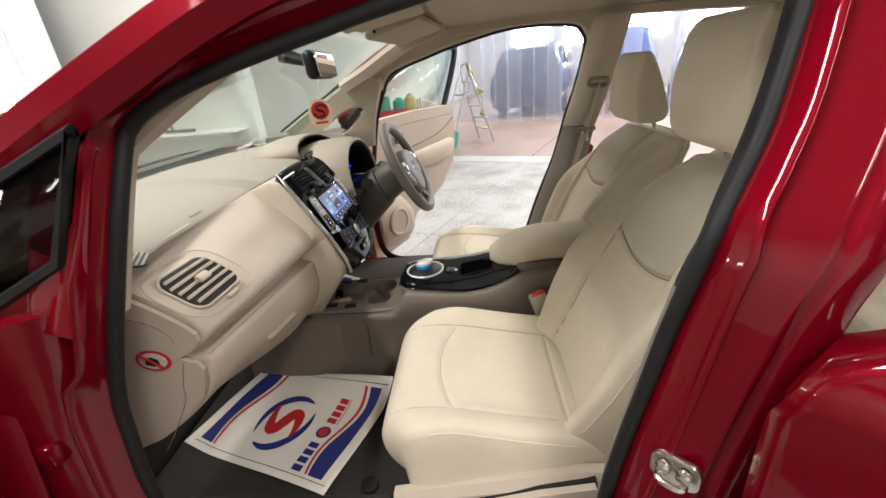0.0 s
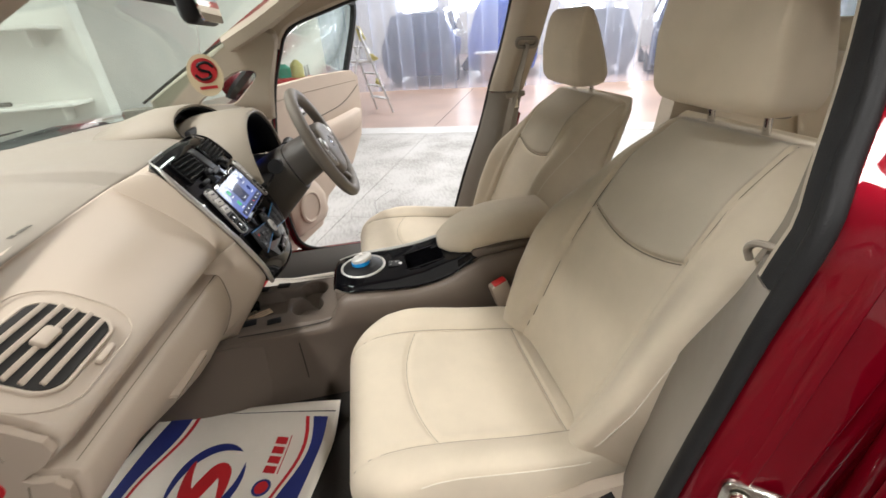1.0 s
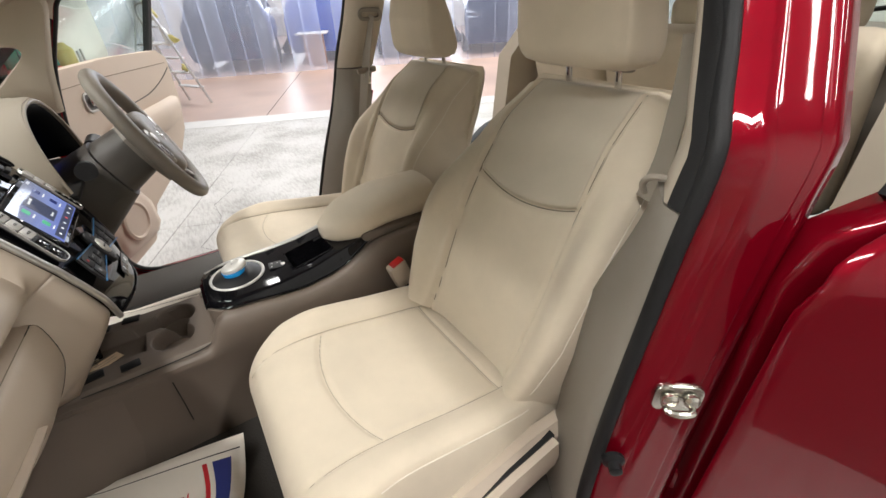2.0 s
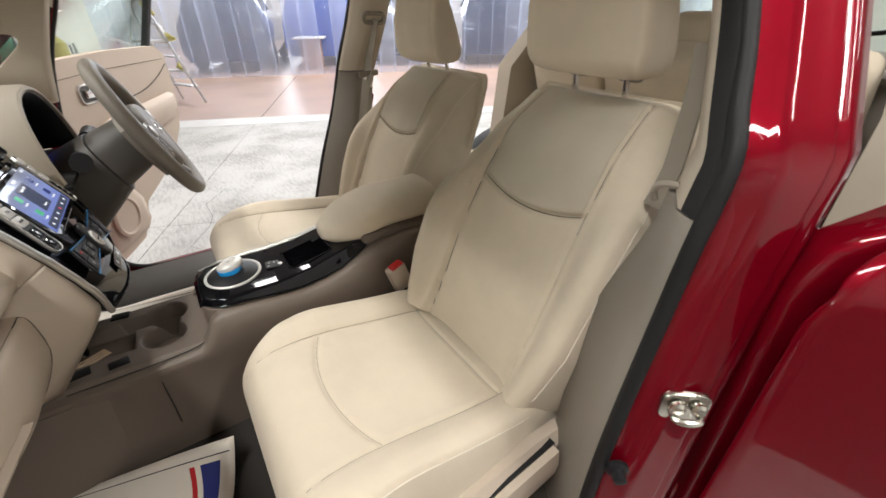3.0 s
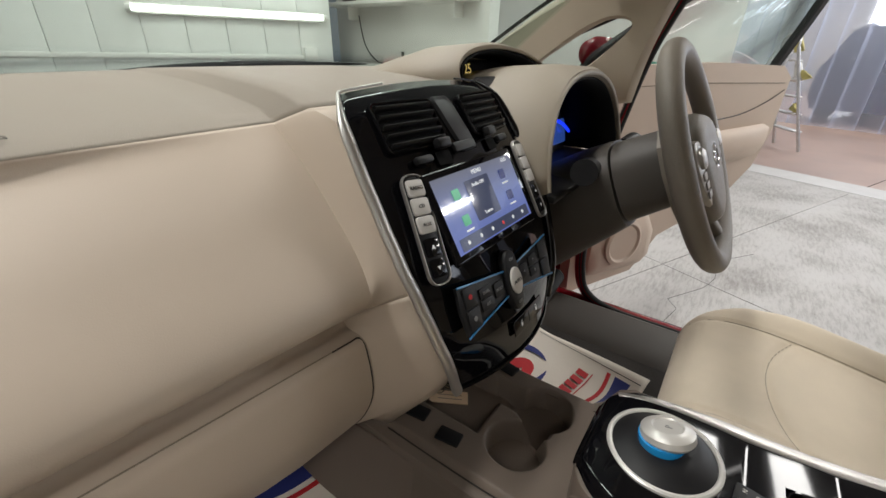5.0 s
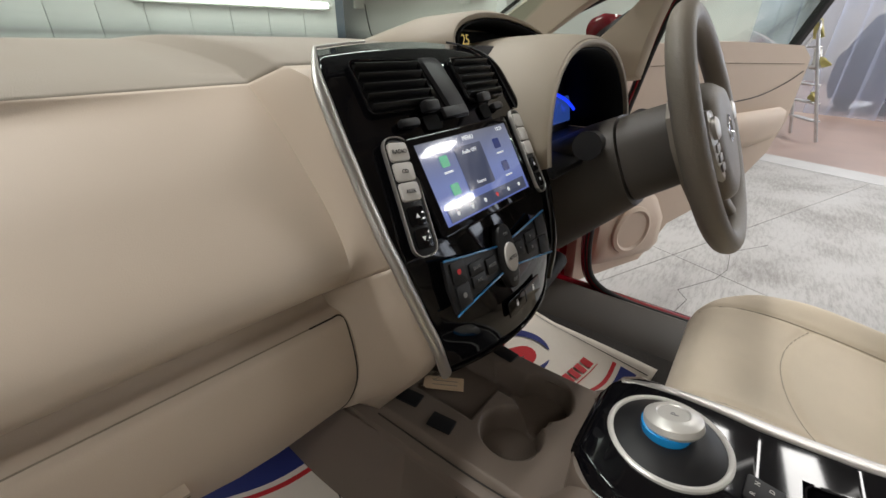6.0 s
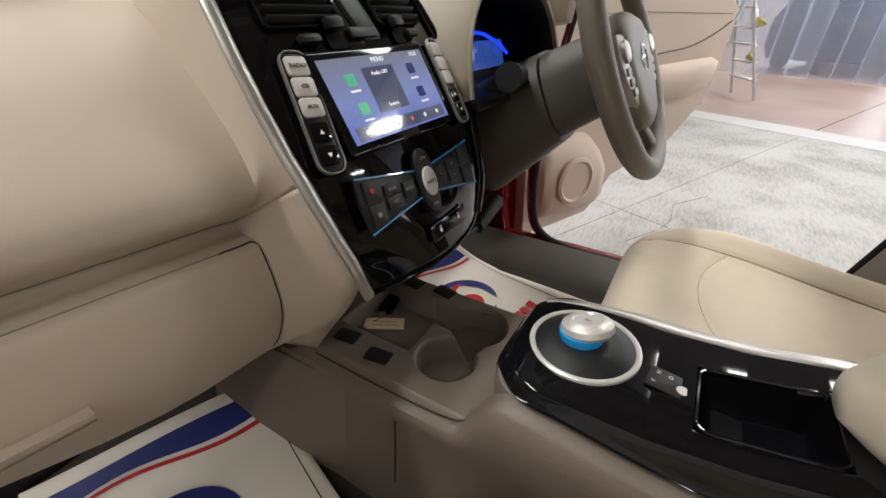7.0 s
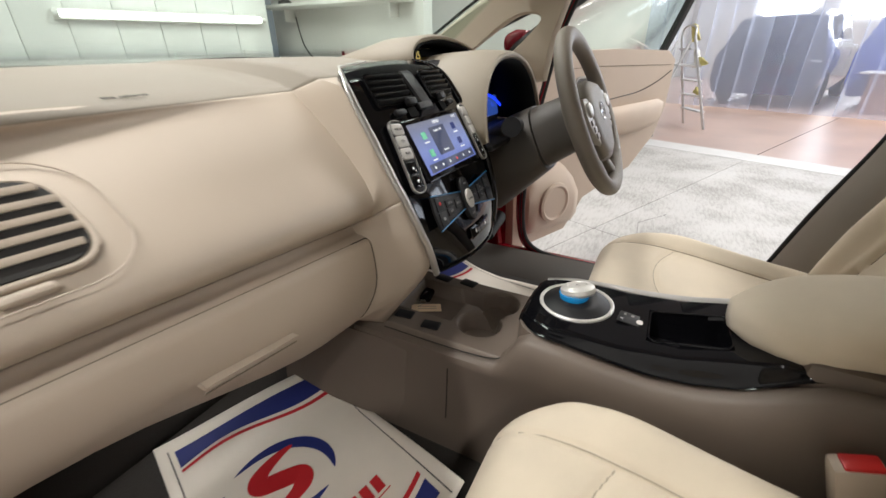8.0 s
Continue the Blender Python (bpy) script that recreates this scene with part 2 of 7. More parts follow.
METERLCD = material("meter_lit_display", (0.02, 0.03, 0.12), 0.2, emit=(0.05, 0.13, 0.55), power=0.6)
METERGOLD = material("meter_gold", (0.4, 0.3, 0.05), 0.3, emit=(0.85, 0.62, 0.15), power=0.7)
AMBER = material("amber_lamp", (0.6, 0.25, 0.02), 0.3, emit=(1, 0.4, 0.02), power=2)

# ---- mesh helpers ----


def finish(bm, name, mat, smooth=True, angle=0.6):
    bm.normal_update()
    for e in bm.edges:
        if len(e.link_faces) == 2 and e.calc_face_angle(0) > angle:
            e.smooth = False
    for f in bm.faces:
        f.smooth = smooth
    me = bpy.data.meshes.new(name)
    bm.to_mesh(me)
    bm.free()
    me.materials.append(mat)
    return me


def thing(name, at, label, category, group="", kind=""):
    ob = new(name)
    ob.empty_display_size = 0.05
    ob.location = at
    return tagged(ob, label, category, group, kind)


def attach(ob, parent):
    ob.parent = parent
    if parent.parent is None:
        ob.matrix_parent_inverse = Matrix.Translation(parent.location).inverted()
    return ob


def part(name, bm, mat, parent, label="", smooth=True, angle=0.6, solid=0.0, sub=0):
    ob = new(name, finish(bm, name, mat, smooth, angle))
    attach(ob, parent)
    if solid:
        md = ob.modifiers.new("thickness", "SOLIDIFY")
        md.thickness, md.offset = solid, -1
    if sub:
        md = ob.modifiers.new("round", "SUBSURF")
        md.levels = md.render_levels = sub
    return tagged(ob, label)


def solo(name, bm, mat, label, category, group="", kind="", smooth=True, angle=0.6):
    """A thing that is one mesh."""
    return tagged(new(name, finish(bm, name, mat, smooth, angle)), label, category, group, kind)


def loft(bm, rings, ring_closed=True, cap=True):
    vs = [[bm.verts.new(p) for p in r] for r in rings]
    n = len(vs[0])
    for a, b in zip(vs, vs[1:]):
        for i in range(n if ring_closed else n - 1):
            j = (i + 1) % n
            bm.faces.new((a[i], a[j], b[j], b[i]))
    if cap and ring_closed:
        bm.faces.new(list(reversed(vs[0])))
        bm.faces.new(vs[-1])
    bmesh.ops.recalc_face_normals(bm, faces=bm.faces[:])
    return bm


def surf(fn, nu, nv, flip=False):
    bm = bmesh.new()
    g = [[bm.verts.new(fn(i / nu, j / nv)) for j in range(nv + 1)] for i in range(nu + 1)]
    for i in range(nu):
        for j in range(nv):
            q = (g[i][j], g[i + 1][j], g[i + 1][j + 1], g[i][j + 1])
            bm.faces.new(q[::-1] if flip else q)
    return bm


def spline(pts, n, closed=False):
    """Points along a smooth curve through pts."""
    P = [Vector(p) for p in pts]
    m = len(P)
    out = []
    segs = m if closed else m - 1
    for i in range(segs):
        g = lambda k: P[k % m] if closed else P[max(0, min(m - 1, k))]
        a, b, c, d = g(i - 1), g(i), g(i + 1), g(i + 2)
        for k in range(n):
            t = k / n
            out.append(0.5 * (2 * b + (c - a) * t + (2 * a - 5 * b + 4 * c - d) * t * t + (3 * b - a - 3 * c + d) * t ** 3))
    if not closed:
        out.append(P[-1])
    return out


def sweep(pts, section, closed=False, up=(0, 0, 1), bm=None):
    """A section of (across, up) points carried along pts."""
    bm = bm or bmesh.new()
    rings = []
    m = len(pts)
    for i, p in enumerate(pts):
        a = pts[(i - 1) % m] if closed or i else p
        b = pts[(i + 1) % m] if closed or i < m - 1 else p
        d = (b - a).normalized()
        s = d.cross(Vector(up))
        s = s.normalized() if s.length > 1e-5 else Vector((1, 0, 0))
        w = s.cross(d)
        sec = section(i / max(1, m - 1)) if callable(section) else section
        rings.append([p + s * x + w * y for x, y in sec])
    if closed:
        rings.append(rings[0])
        vs = [[bm.verts.new(p) for p in r] for r in rings[:-1]]
        n = len(vs[0])
        for k in range(m):
            a, b = vs[k], vs[(k + 1) % m]
            for i in range(n):
                j = (i + 1) % n
                bm.faces.new((a[i], a[j], b[j], b[i]))
        bmesh.ops.recalc_face_normals(bm, faces=bm.faces[:])
        return bm
    return loft(bm, rings)


def circle(r, n=10, ry=None):
    return [(r * math.cos(2 * math.pi * i / n), (ry or r) * math.sin(2 * math.pi * i / n)) for i in range(n)]


def tube(pts, r, n=10, closed=False, up=(0, 0, 1), bm=None):
    return sweep(pts, circle(r, n), closed, up, bm)


def rod(p0, p1, r, n=10, bm=None, r1=None):
    p0, p1 = Vector(p0), Vector(p1)
    d = (p1 - p0).normalized()
    up = (0, 0, 1) if abs(d.z) < 0.95 else (0, 1, 0)
    bm = bm or bmesh.new()
    s = d.cross(Vector(up)).normalized()
    w = s.cross(d)
    return loft(bm, [[p + s * x + w * y for x, y in circle(q, n)] for p, q in ((p0, r), (p1, r if r1 is None else r1))])


def box(m, sx, sy, sz, r=0.0, seg=2, bm=None):
    """A box of full sizes at the pose m, with rounded edges."""
    t = bmesh.new()
    bmesh.ops.create_cube(t, size=1, matrix=Matrix.Diagonal((sx, sy, sz, 1)))
    if r:
        bmesh.ops.bevel(t, geom=t.edges[:], offset=min(r, 0.49 * min(sx, sy, sz)), segments=seg, affect="EDGES", profile=0.5)
    t.transform(m)
    if bm is None:
        return t
    join(bm, t)
    return bm


def join(bm, other):
    base = {v: bm.verts.new(v.co) for v in other.verts}
    for f in other.faces:
        bm.faces.new([base[v] for v in f.verts])
    other.free()


def slab(outline, m, depth, r=0.0, seg=2):
    """A flat outline in the local xy plane, thickened along local z from 0 to depth."""
    bm = bmesh.new()
    a = [bm.verts.new((x, y, 0)) for x, y in outline]
    b = [bm.verts.new((x, y, depth)) for x, y in outline]
    n = len(a)
    bm.faces.new(a[::-1])
    top = bm.faces.new(b)
    for i in range(n):
        bm.faces.new((a[i], a[(i + 1) % n], b[(i + 1) % n], b[i]))
    bmesh.ops.recalc_face_normals(bm, faces=bm.faces[:])
    if r:
        bmesh.ops.bevel(bm, geom=list(top.edges), offset=r, segments=seg, affect="EDGES", profile=0.5)
    bm.transform(m)
    return bm


def rrect(w, h, r, n=4):
    out = []
    for cx, cy, a0 in ((w / 2 - r, h / 2 - r, 0), (-w / 2 + r, h / 2 - r, 90), (-w / 2 + r, -h / 2 + r, 180), (w / 2 - r, -h / 2 + r, 270)):
        for k in range(n + 1):
            a = radians(a0 + 90 * k / n)
            out.append((cx + r * math.cos(a), cy + r * math.sin(a)))
    return out


def ring_frame(outline, m, width, depth):
    """A frame round an outline (local xy), width wide and depth proud."""
    pts = [Vector((x, y, 0)) for x, y in outline]
    bm = sweep(pts, [(-width / 2, 0), (width / 2, 0), (width / 2, depth * 0.7), (width / 4, depth), (-width / 4, depth), (-width / 2, depth * 0.7)], closed=True)
    bm.transform(m)
    return bm


def revolve(profile, m, n=32):
    bm = bmesh.new()
    rings = [[Vector((r * math.cos(2 * math.pi * i / n), r * math.sin(2 * math.pi * i / n), z)) for i in range(n)] for r, z in profile]
    loft(bm, rings)
    bm.transform(m)
    return bm


def basis(o, x, y):
    """The pose with its origin at o, local x and y along those directions."""
    x = Vector(x).normalized()
    z = x.cross(Vector(y)).normalized()
    y = z.cross(x)
    return Matrix(((x.x, y.x, z.x, o[0]), (x.y, y.y, z.y, o[1]), (x.z, y.z, z.z, o[2]), (0, 0, 0, 1)))


def lettering(name, text, size, m, mat, parent, label=""):
    cu = bpy.data.curves.new(name, "FONT")
    cu.body, cu.size, cu.align_x, cu.align_y, cu.extrude, cu.resolution_u = text, size, "CENTER", "CENTER", 0.0002, 2
    tmp = bpy.data.objects.new(name, cu)
    me = bpy.data.meshes.new_from_object(tmp)
    bpy.data.objects.remove(tmp)
    me.transform(m)
    me.materials.clear()
    me.materials.append(mat)
    ob = new(name, me)
    attach(ob, parent)
    return tagged(ob, label)


def smooth01(a, b, x):
    t = max(0.0, min(1.0, (x - a) / (b - a)))
    return t * t * (3 - 2 * t)


def lerp(a, b, t):
    return a + (b - a) * t


def poly(table, x):
    """Straight lines through a table of (x, value)."""
    if x <= table[0][0]:
        return table[0][1]
    for (a, p), (b, q) in zip(table, table[1:]):
        if x <= b:
            return lerp(p, q, (x - a) / (b - a))
    return table[-1][1]


# ---- the car's body ----
# x to the car's right, y to its front; z above the ground.
car = thing("car", (0, -0.5, 0), "glossy dark red hatchback with open doors and beige interior", "car")


def side_x(z, s=-1):
    if s < 0:
        return 0.766 - 0.45 * max(0, z - 1.05)
    return 0.745 - 0.36 * max(0, z - 0.95)


def side_point(s, y, z, out=0.0):
    """A point of the door opening on side s (-1 passenger, 1 driver), out metres outwards."""
    return Vector((s * (side_x(z, s) + out), y, z))


# rear edge of the opening (z, y), roof and front edge (y, z), sill (y, z), for each side
REAR_EDGE = {-1: [(0.30, -0.33), (0.40, -0.335), (0.55, -0.347), (0.65, -0.357), (0.75, -0.373), (0.85, -0.393), (0.95, -0.413), (1.05, -0.438), (1.10, -0.467), (1.15, -0.497), (1.20, -0.520), (1.25, -0.540), (1.30, -0.558), (1.42, -0.59)],
             1: [(0.30, -0.37), (0.40, -0.40), (0.47, -0.425), (0.65, -0.482), (0.85, -0.558), (1.04, -0.60), (1.15, -0.625), (1.30, -0.645), (1.42, -0.66)]}
ROOF_EDGE = {-1: [(-0.552, 1.345), (-0.47, 1.378), (-0.30, 1.378), (-0.078, 1.337), (0.01, 1.316), (0.107, 1.292), (0.184, 1.269), (0.236, 1.246), (0.263, 1.225), (0.273, 1.202), (0.286, 1.109), (0.319, 0.99), (0.37, 0.863), (0.388, 0.772), (0.401, 0.654), (0.39, 0.52), (0.35, 0.43), (0.26, 0.385)],
             1: [(-0.63, 1.35), (-0.57, 1.385), (-0.343, 1.39), (-0.119, 1.347), (0.0, 1.315), (0.124, 1.277), (0.165, 1.245), (0.188, 1.204), (0.244, 1.086), (0.285, 0.945), (0.31, 0.80), (0.325, 0.62), (0.32, 0.48), (0.29, 0.40), (0.20, 0.365)]}
OPENINGS = {s: [(y, z) for z, y in REAR_EDGE[s] if 0.40 <= z <= 1.30] + ROOF_EDGE[s] + [(0.0, 0.362), (-0.25, 0.362)] for s in (-1, 1)}


def rear_edge(s, z):
    """The rear edge of the front opening, with its bends rounded."""
    return sum(poly(REAR_EDGE[s], z + 0.012 * j) for j in range(-5, 6)) / 11


for s in (-1, 1):
    ring = spline([side_point(s, y, z) for y, z in OPENINGS[s]], 4, closed=True)
    part("door_seal", tube(ring, 0.0105, 14, closed=True, up=(1, 0, 0)), RUBBER, car, "black rubber door seal")
    # painted jamb: a band that runs outwards from the seal round the opening
    n = len(ring)
    centre = Vector((0, -0.1, 0.85))
    rows = []
    for step, grow, out in ((0, 0.0, -0.012), (1, 0.016, 0.0), (2, 0.024, 0.010), (3, 0.030, 0.024), (4, 0.038, 0.030), (5, 0.042, 0.044)):
        row = []
        for p in ring:
            d = Vector((0, p.y - centre.y, p.z - centre.z)).normalized()
            q = p + d * grow * (0.5 if p.y > 0.15 and p.z > 0.9 else 1.0)
            q.x = s * (side_x(q.z, s) + out)
            row.append(q)
        rows.append(row)
    bm = bmesh.new()
    vs = [[bm.verts.new(p) for p in r] for r in rows]
    for a, b in zip(vs, vs[1:]):
        for i in range(n):
            bm.faces.new((a[i], a[(i + 1) % n], b[(i + 1) % n], b[i]))
    bmesh.ops.recalc_face_normals(bm, faces=bm.faces[:])
    part("door_jamb", bm, RED, car, solid=0.004)

    if s > 0:
        top = [p for p in ring if p.z > 1.20]
        lining = []
        for p in top:
            d = Vector((0, p.y + 0.2, p.z - 1.0)).normalized()
            lining.append([Vector((p.x - inn, p.y + d.y * g, p.z + d.z * g)) for g, inn in ((0.004, 0.010), (0.012, 0.020), (0.035, 0.026), (0.075, 0.050))])
        bm = bmesh.new()
        vs = [[bm.verts.new(q) for q in r] for r in lining]
        for a, b in zip(vs, vs[1:]):
            for i in range(3):
                bm.faces.new((a[i], a[i + 1], b[i + 1], b[i]))
        bmesh.ops.recalc_face_normals(bm, faces=bm.faces[:])
        part("roof_edge_lining", bm, LINER, car, "beige lining above the door opening", solid=0.006)

    # outer A pillar, from the wing up to the roof
    path = spline([side_point(s, 0.66, 1.03, 0.06), side_point(s, 0.50, 1.135, 0.045), side_point(s, 0.30, 1.255, 0.035), side_point(s, 0.08, 1.365, 0.03), side_point(s, -0.20, 1.43, 0.03), side_point(s, -0.62, 1.462, 0.035), side_point(s, -1.2, 1.44, 0.03)], 5)
    part("a_pillar", sweep(path, [(-0.035, -0.03), (0.035, -0.03), (0.045, 0.0), (0.03, 0.03), (-0.03, 0.035), (-0.045, 0.0)]), RED, car)
    # inner A pillar cover
    k = 0.045 if s < 0 else 0.0
    path = spline([(s * (0.655 + k), 0.60, 1.045), (s * (0.615 + k * 1.3), 0.44, 1.135), (s * (0.585 + k), 0.24, 1.265), (s * (0.565 + k * 0.6), 0.06, 1.365), (s * 0.55, -0.10, 1.415)], 5)
    wide = 1.0
    if s > 0:
        wide = 1.5
        path = spline([(0.575, 0.33, 1.236), (0.563, 0.22, 1.288), (0.552, 0.06, 1.372), (0.545, -0.10, 1.418)], 5)
    part("a_pillar_cover", sweep(path, [(x * wide, y) for x, y in ((-0.03, -0.03), (0.03, -0.03), (0.04, 0.0), (0.03, 0.018), (-0.03, 0.018), (-0.04, 0.0))]), LINER, car, "beige pillar cover")
    if s > 0:
        # broad lining round the small quarter light
        hole = spline([(0, y, z) for y, z in ((0.500, 1.049), (0.44, 1.043), (0.392, 1.041), (0.34, 1.078), (0.290, 1.120), (0.288, 1.140), (0.315, 1.146), (0.355, 1.137), (0.43, 1.096))], 4, closed=True)
        outer = [(0.66, 0.975), (0.655, 1.075), (0.51, 1.156), (0.353, 1.236), (0.25, 1.292), (0.178, 1.258), (0.178, 1.232), (0.206, 1.165), (0.232, 1.10), (0.252, 1.03), (0.268, 0.955), (0.40, 0.955)]
        mid = Vector((0, 0.372, 1.088))
        rings = [[], [], [], []]
        for p in hole:
            d = (p - mid).normalized()
            far = 0.0
            for (ya, za), (yb, zb) in zip(outer, outer[1:] + outer[:1]):
                ey, ez = yb - ya, zb - za
                det = d.y * ez - d.z * ey
                if abs(det) > 1e-9:
                    k = ((ya - mid.y) * ez - (za - mid.z) * ey) / det
                    w = ((ya - mid.y) * d.z - (za - mid.z) * d.y) / det
                    if k > 0 and -1e-6 <= w <= 1 + 1e-6:
                        far = max(far, k)
            for ring, q in zip(rings, (p, p + d * 0.006, mid + d * (far - 0.015), mid + d * far)):
                ring.append(q)
        for ring, sink in zip(rings, (0.022, 0.0, 0.0, 0.014)):
            for q in ring:
                q.x = 0.682 - 0.36 * (q.z - 0.95) + sink
        bm = bmesh.new()
        vs = [[bm.verts.new(q) for q in ring] for ring in rings]
        for a, b in zip(vs, vs[1:]):
            for i in range(len(a)):
                bm.faces.new((a[i], a[(i + 1) % len(a)], b[(i + 1) % len(b)], b[i]))
        bmesh.ops.recalc_face_normals(bm, faces=bm.faces[:])
        part("quarter_lining", bm, LINER, car, "beige lining with a small window opening", solid=0.006)
        part("windscreen_seal", tube(spline([(0.682 - 0.36 * (z - 0.95) - 0.004, y, z) for y, z in ((0.67, 1.07), (0.51, 1.158), (0.353, 1.238), (0.22, 1.305), (0.08, 1.375))], 5), 0.0045, 8), RUBBER, car)
    # post between quarter light and door opening: paint outside, cloth inside
    front = [p for p in ROOF_EDGE[s] if p[0] > 0.15 and 0.94 < p[1] < 1.24]
    if s < 0:
        part("quarter_post_cover", sweep(spline([side_point(s, y + 0.042, z, -0.030) for y, z in front], 3), [(-0.030, -0.010), (0.030, -0.010), (0.034, 0.004), (0.022, 0.012), (-0.022, 0.012), (-0.034, 0.004)], up=(s * 1.0, 0, 0.1)), LINER, car, "beige quarter post cover")
    if s < 0:
        part("quarter_post", sweep(spline([side_point(s, y + 0.050, z, 0.030) for y, z in front], 3), [(-0.034, -0.012), (0.034, -0.012), (0.038, 0.006), (0.026, 0.014), (-0.026, 0.014), (-0.038, 0.006)], up=(s * 1.0, 0, 0.1)), RED, car)
    part("hinge_pillar", loft(bmesh.new(), [[Vector((s * px, py, z)) for px, py in ((0.74, yf + 0.035), (0.80, yf + 0.045), (0.83, yf + 0.08), (0.82, 0.70), (0.74, 0.70))] for z, yf in ((0.33, 0.36), (0.45, 0.385), (0.65, 0.40), (0.80, 0.385), (0.95, 0.335), (1.02, 0.315))]), RED, car, angle=0.8)
    yq, zq = front[-2]
    tri = [side_point(s, 0.66, 1.035, 0.055), side_point(s, yq + 0.075, 1.0, 0.06), side_point(s, yq + 0.060, 1.175, 0.055)]
    if s < 0:
        tri = [Vector(p) for p in ((-0.772, 0.262, 1.230), (-0.790, 0.333, 1.082), (-0.806, 0.47, 1.016), (-0.806, 0.66, 0.985), (-0.785, 0.66, 1.065))]
    bm = bmesh.new()
    bm.faces.new([bm.verts.new(p) for p in tri])
    # The passenger's pane is darkened in place of what it would mirror.
    ob = part("quarter_light", bm, DIMMED if s < 0 else GLASS, car, "small fixed quarter window", solid=0.004)
    ob.visible_shadow = False
    part("quarter_seal", tube(spline(tri, 1, closed=True), 0.009, 6, closed=True, up=(1, 0, 0)), RUBBER, car)
    # dash end and lower sail inside, below the quarter light
    part("side_cowl", box(pose(s * 0.70, 0.68, 0.80), 0.05, 0.20, 0.50, 0.02), GREYTRIM, car)
    # sill
    part("sill", loft(bmesh.new(), [[Vector((s * x, y, z)) for x, z in ((0.70, 0.345), (0.74, 0.365), (0.79, 0.36), (0.84, 0.33), (0.865, 0.27), (0.85, 0.20), (0.72, 0.20))] for y in (0.62, 0.2, -0.3, -0.62)]), RED, car)
    part("sill_trim", loft(bmesh.new(), [[Vector((s * x, y, z)) for x, z in ((0.56, 0.345), (0.60, 0.375), (0.70, 0.392), (0.722, 0.38), (0.722, 0.34))] for y in (0.55, 0.2, -0.2, -0.50)]), DARKBROWN, car, "dark brown plastic sill trim")
    # outer B pillar between the doors
    rows = []
    for k in range(41):
        z = lerp(0.30, 1.42, k / 40)
        yf = rear_edge(s, z)
        x = side_x(z, s)
        if s < 0:
            # door jamb, shoulder for the striker, two hems, then the outer face
            rows.append([Vector((-x - px, yf + py, z)) for px, py in ((-0.02, -0.010), (0.008, -0.010), (0.020, -0.018), (0.026, -0.027), (0.043, -0.043), (0.050, -0.070), (0.059, -0.076), (0.060, -0.081), (0.054, -0.085), (0.055, -0.090), (0.063, -0.095), (0.0665, -0.101), (0.0660, -0.136), (0.056, -0.147), (-0.02, -0.152))])
            continue
        rear = 0.275 if z < 0.9 else 0.205
        slim = 0.60
        rows.append([Vector((s * px, yf + (py - yf) * slim, z)) for px, py in ((x - 0.02, yf - 0.010), (x + 0.008, yf - 0.010), (x + 0.022, yf - 0.020), (x + 0.028, yf - 0.032), (x + 0.046, yf - 0.040), (x + 0.054, yf - 0.050), (x + 0.057, yf - 0.10), (x + 0.060, yf - 0.190), (x + 0.048, yf - 0.200), (x + 0.03, yf - 0.205), (x + 0.018, yf - rear), (x - 0.02, yf - rear))])
    part("b_pillar", loft(bmesh.new(), rows), RED, car, angle=0.9)
    # B pillar covers inside: pale above, grey below
    for nm, mt, lo, hi in (("b_pillar_cover", LINER, 0.992, 1.40), ("b_pillar_lower_cover", GREYTRIM, 0.36, 0.989)):
        rows = []
        for k in range(25):
            z = lerp(lo, hi, k / 24)
            yf = rear_edge(s, z)
            x = side_x(z, s) - 0.006
            w = 0.115 - 0.045 * smooth01(0.76, 0.985, z) if nm == "b_pillar_lower_cover" else 0.062
            slim = 1.0 if s < 0 else 0.62
            rows.append([Vector((s * px, yf + (py - yf) * slim, z)) for px, py in ((x, yf + 0.004), (x - 0.010, yf + 0.006), (x - 0.028, yf - 0.004), (x - w, yf - 0.060), (x - w - 0.006, yf - 0.085), (x - w, yf - 0.20), (x, yf - 0.22))])
        part(nm, loft(bmesh.new(), rows), mt, car, angle=0.9)
    if s < 0:
        rows = []
        for k in range(25):
            z = lerp(0.992, 1.40, k / 24)
            yf, x = rear_edge(s, z), side_x(z, s)
            rows.append([Vector((-px, yf + py, z)) for px, py in ((x + 0.002, 0.008), (x - 0.010, 0.0095), (x - 0.028, 0.0), (x - 0.028, -0.010), (x + 0.002, -0.008))])
        part("pillar_edge_trim", loft(bmesh.new(), rows), RUBBER, car, "black flocked edge trim", angle=0.9)
    # door striker and its bumper, on the B pillar
    if s < 0:
        st = part("striker", slab(rrect(0.062, 0.046, 0.014), basis((-0.813, -0.424, 0.744), (-0.64, -0.77, 0), (0, 0, 1)) , 0.008, 0.003), STEEL, car, "bare metal door striker plate")
        M = basis((-0.815, -0.422, 0.744), (-0.64, -0.77, 0), (0, 0, 1))
        for dx in (-0.013, 0.013):
            part("striker_bolt", revolve([(0.0001, 0.008), (0.010, 0.008), (0.010, 0.014), (0.006, 0.017), (0.0001, 0.017)], M @ pose(dx, 0.006, 0), 12), STEEL, st)
        part("striker_loop", tube(spline([M @ Vector(p) for p in ((-0.016, -0.006, 0.006), (-0.015, -0.006, 0.020), (0.0, -0.006, 0.024), (0.015, -0.006, 0.020), (0.016, -0.006, 0.006))], 4), 0.0045, 8, up=(0.3, 0.3, 1)), STEEL, st)
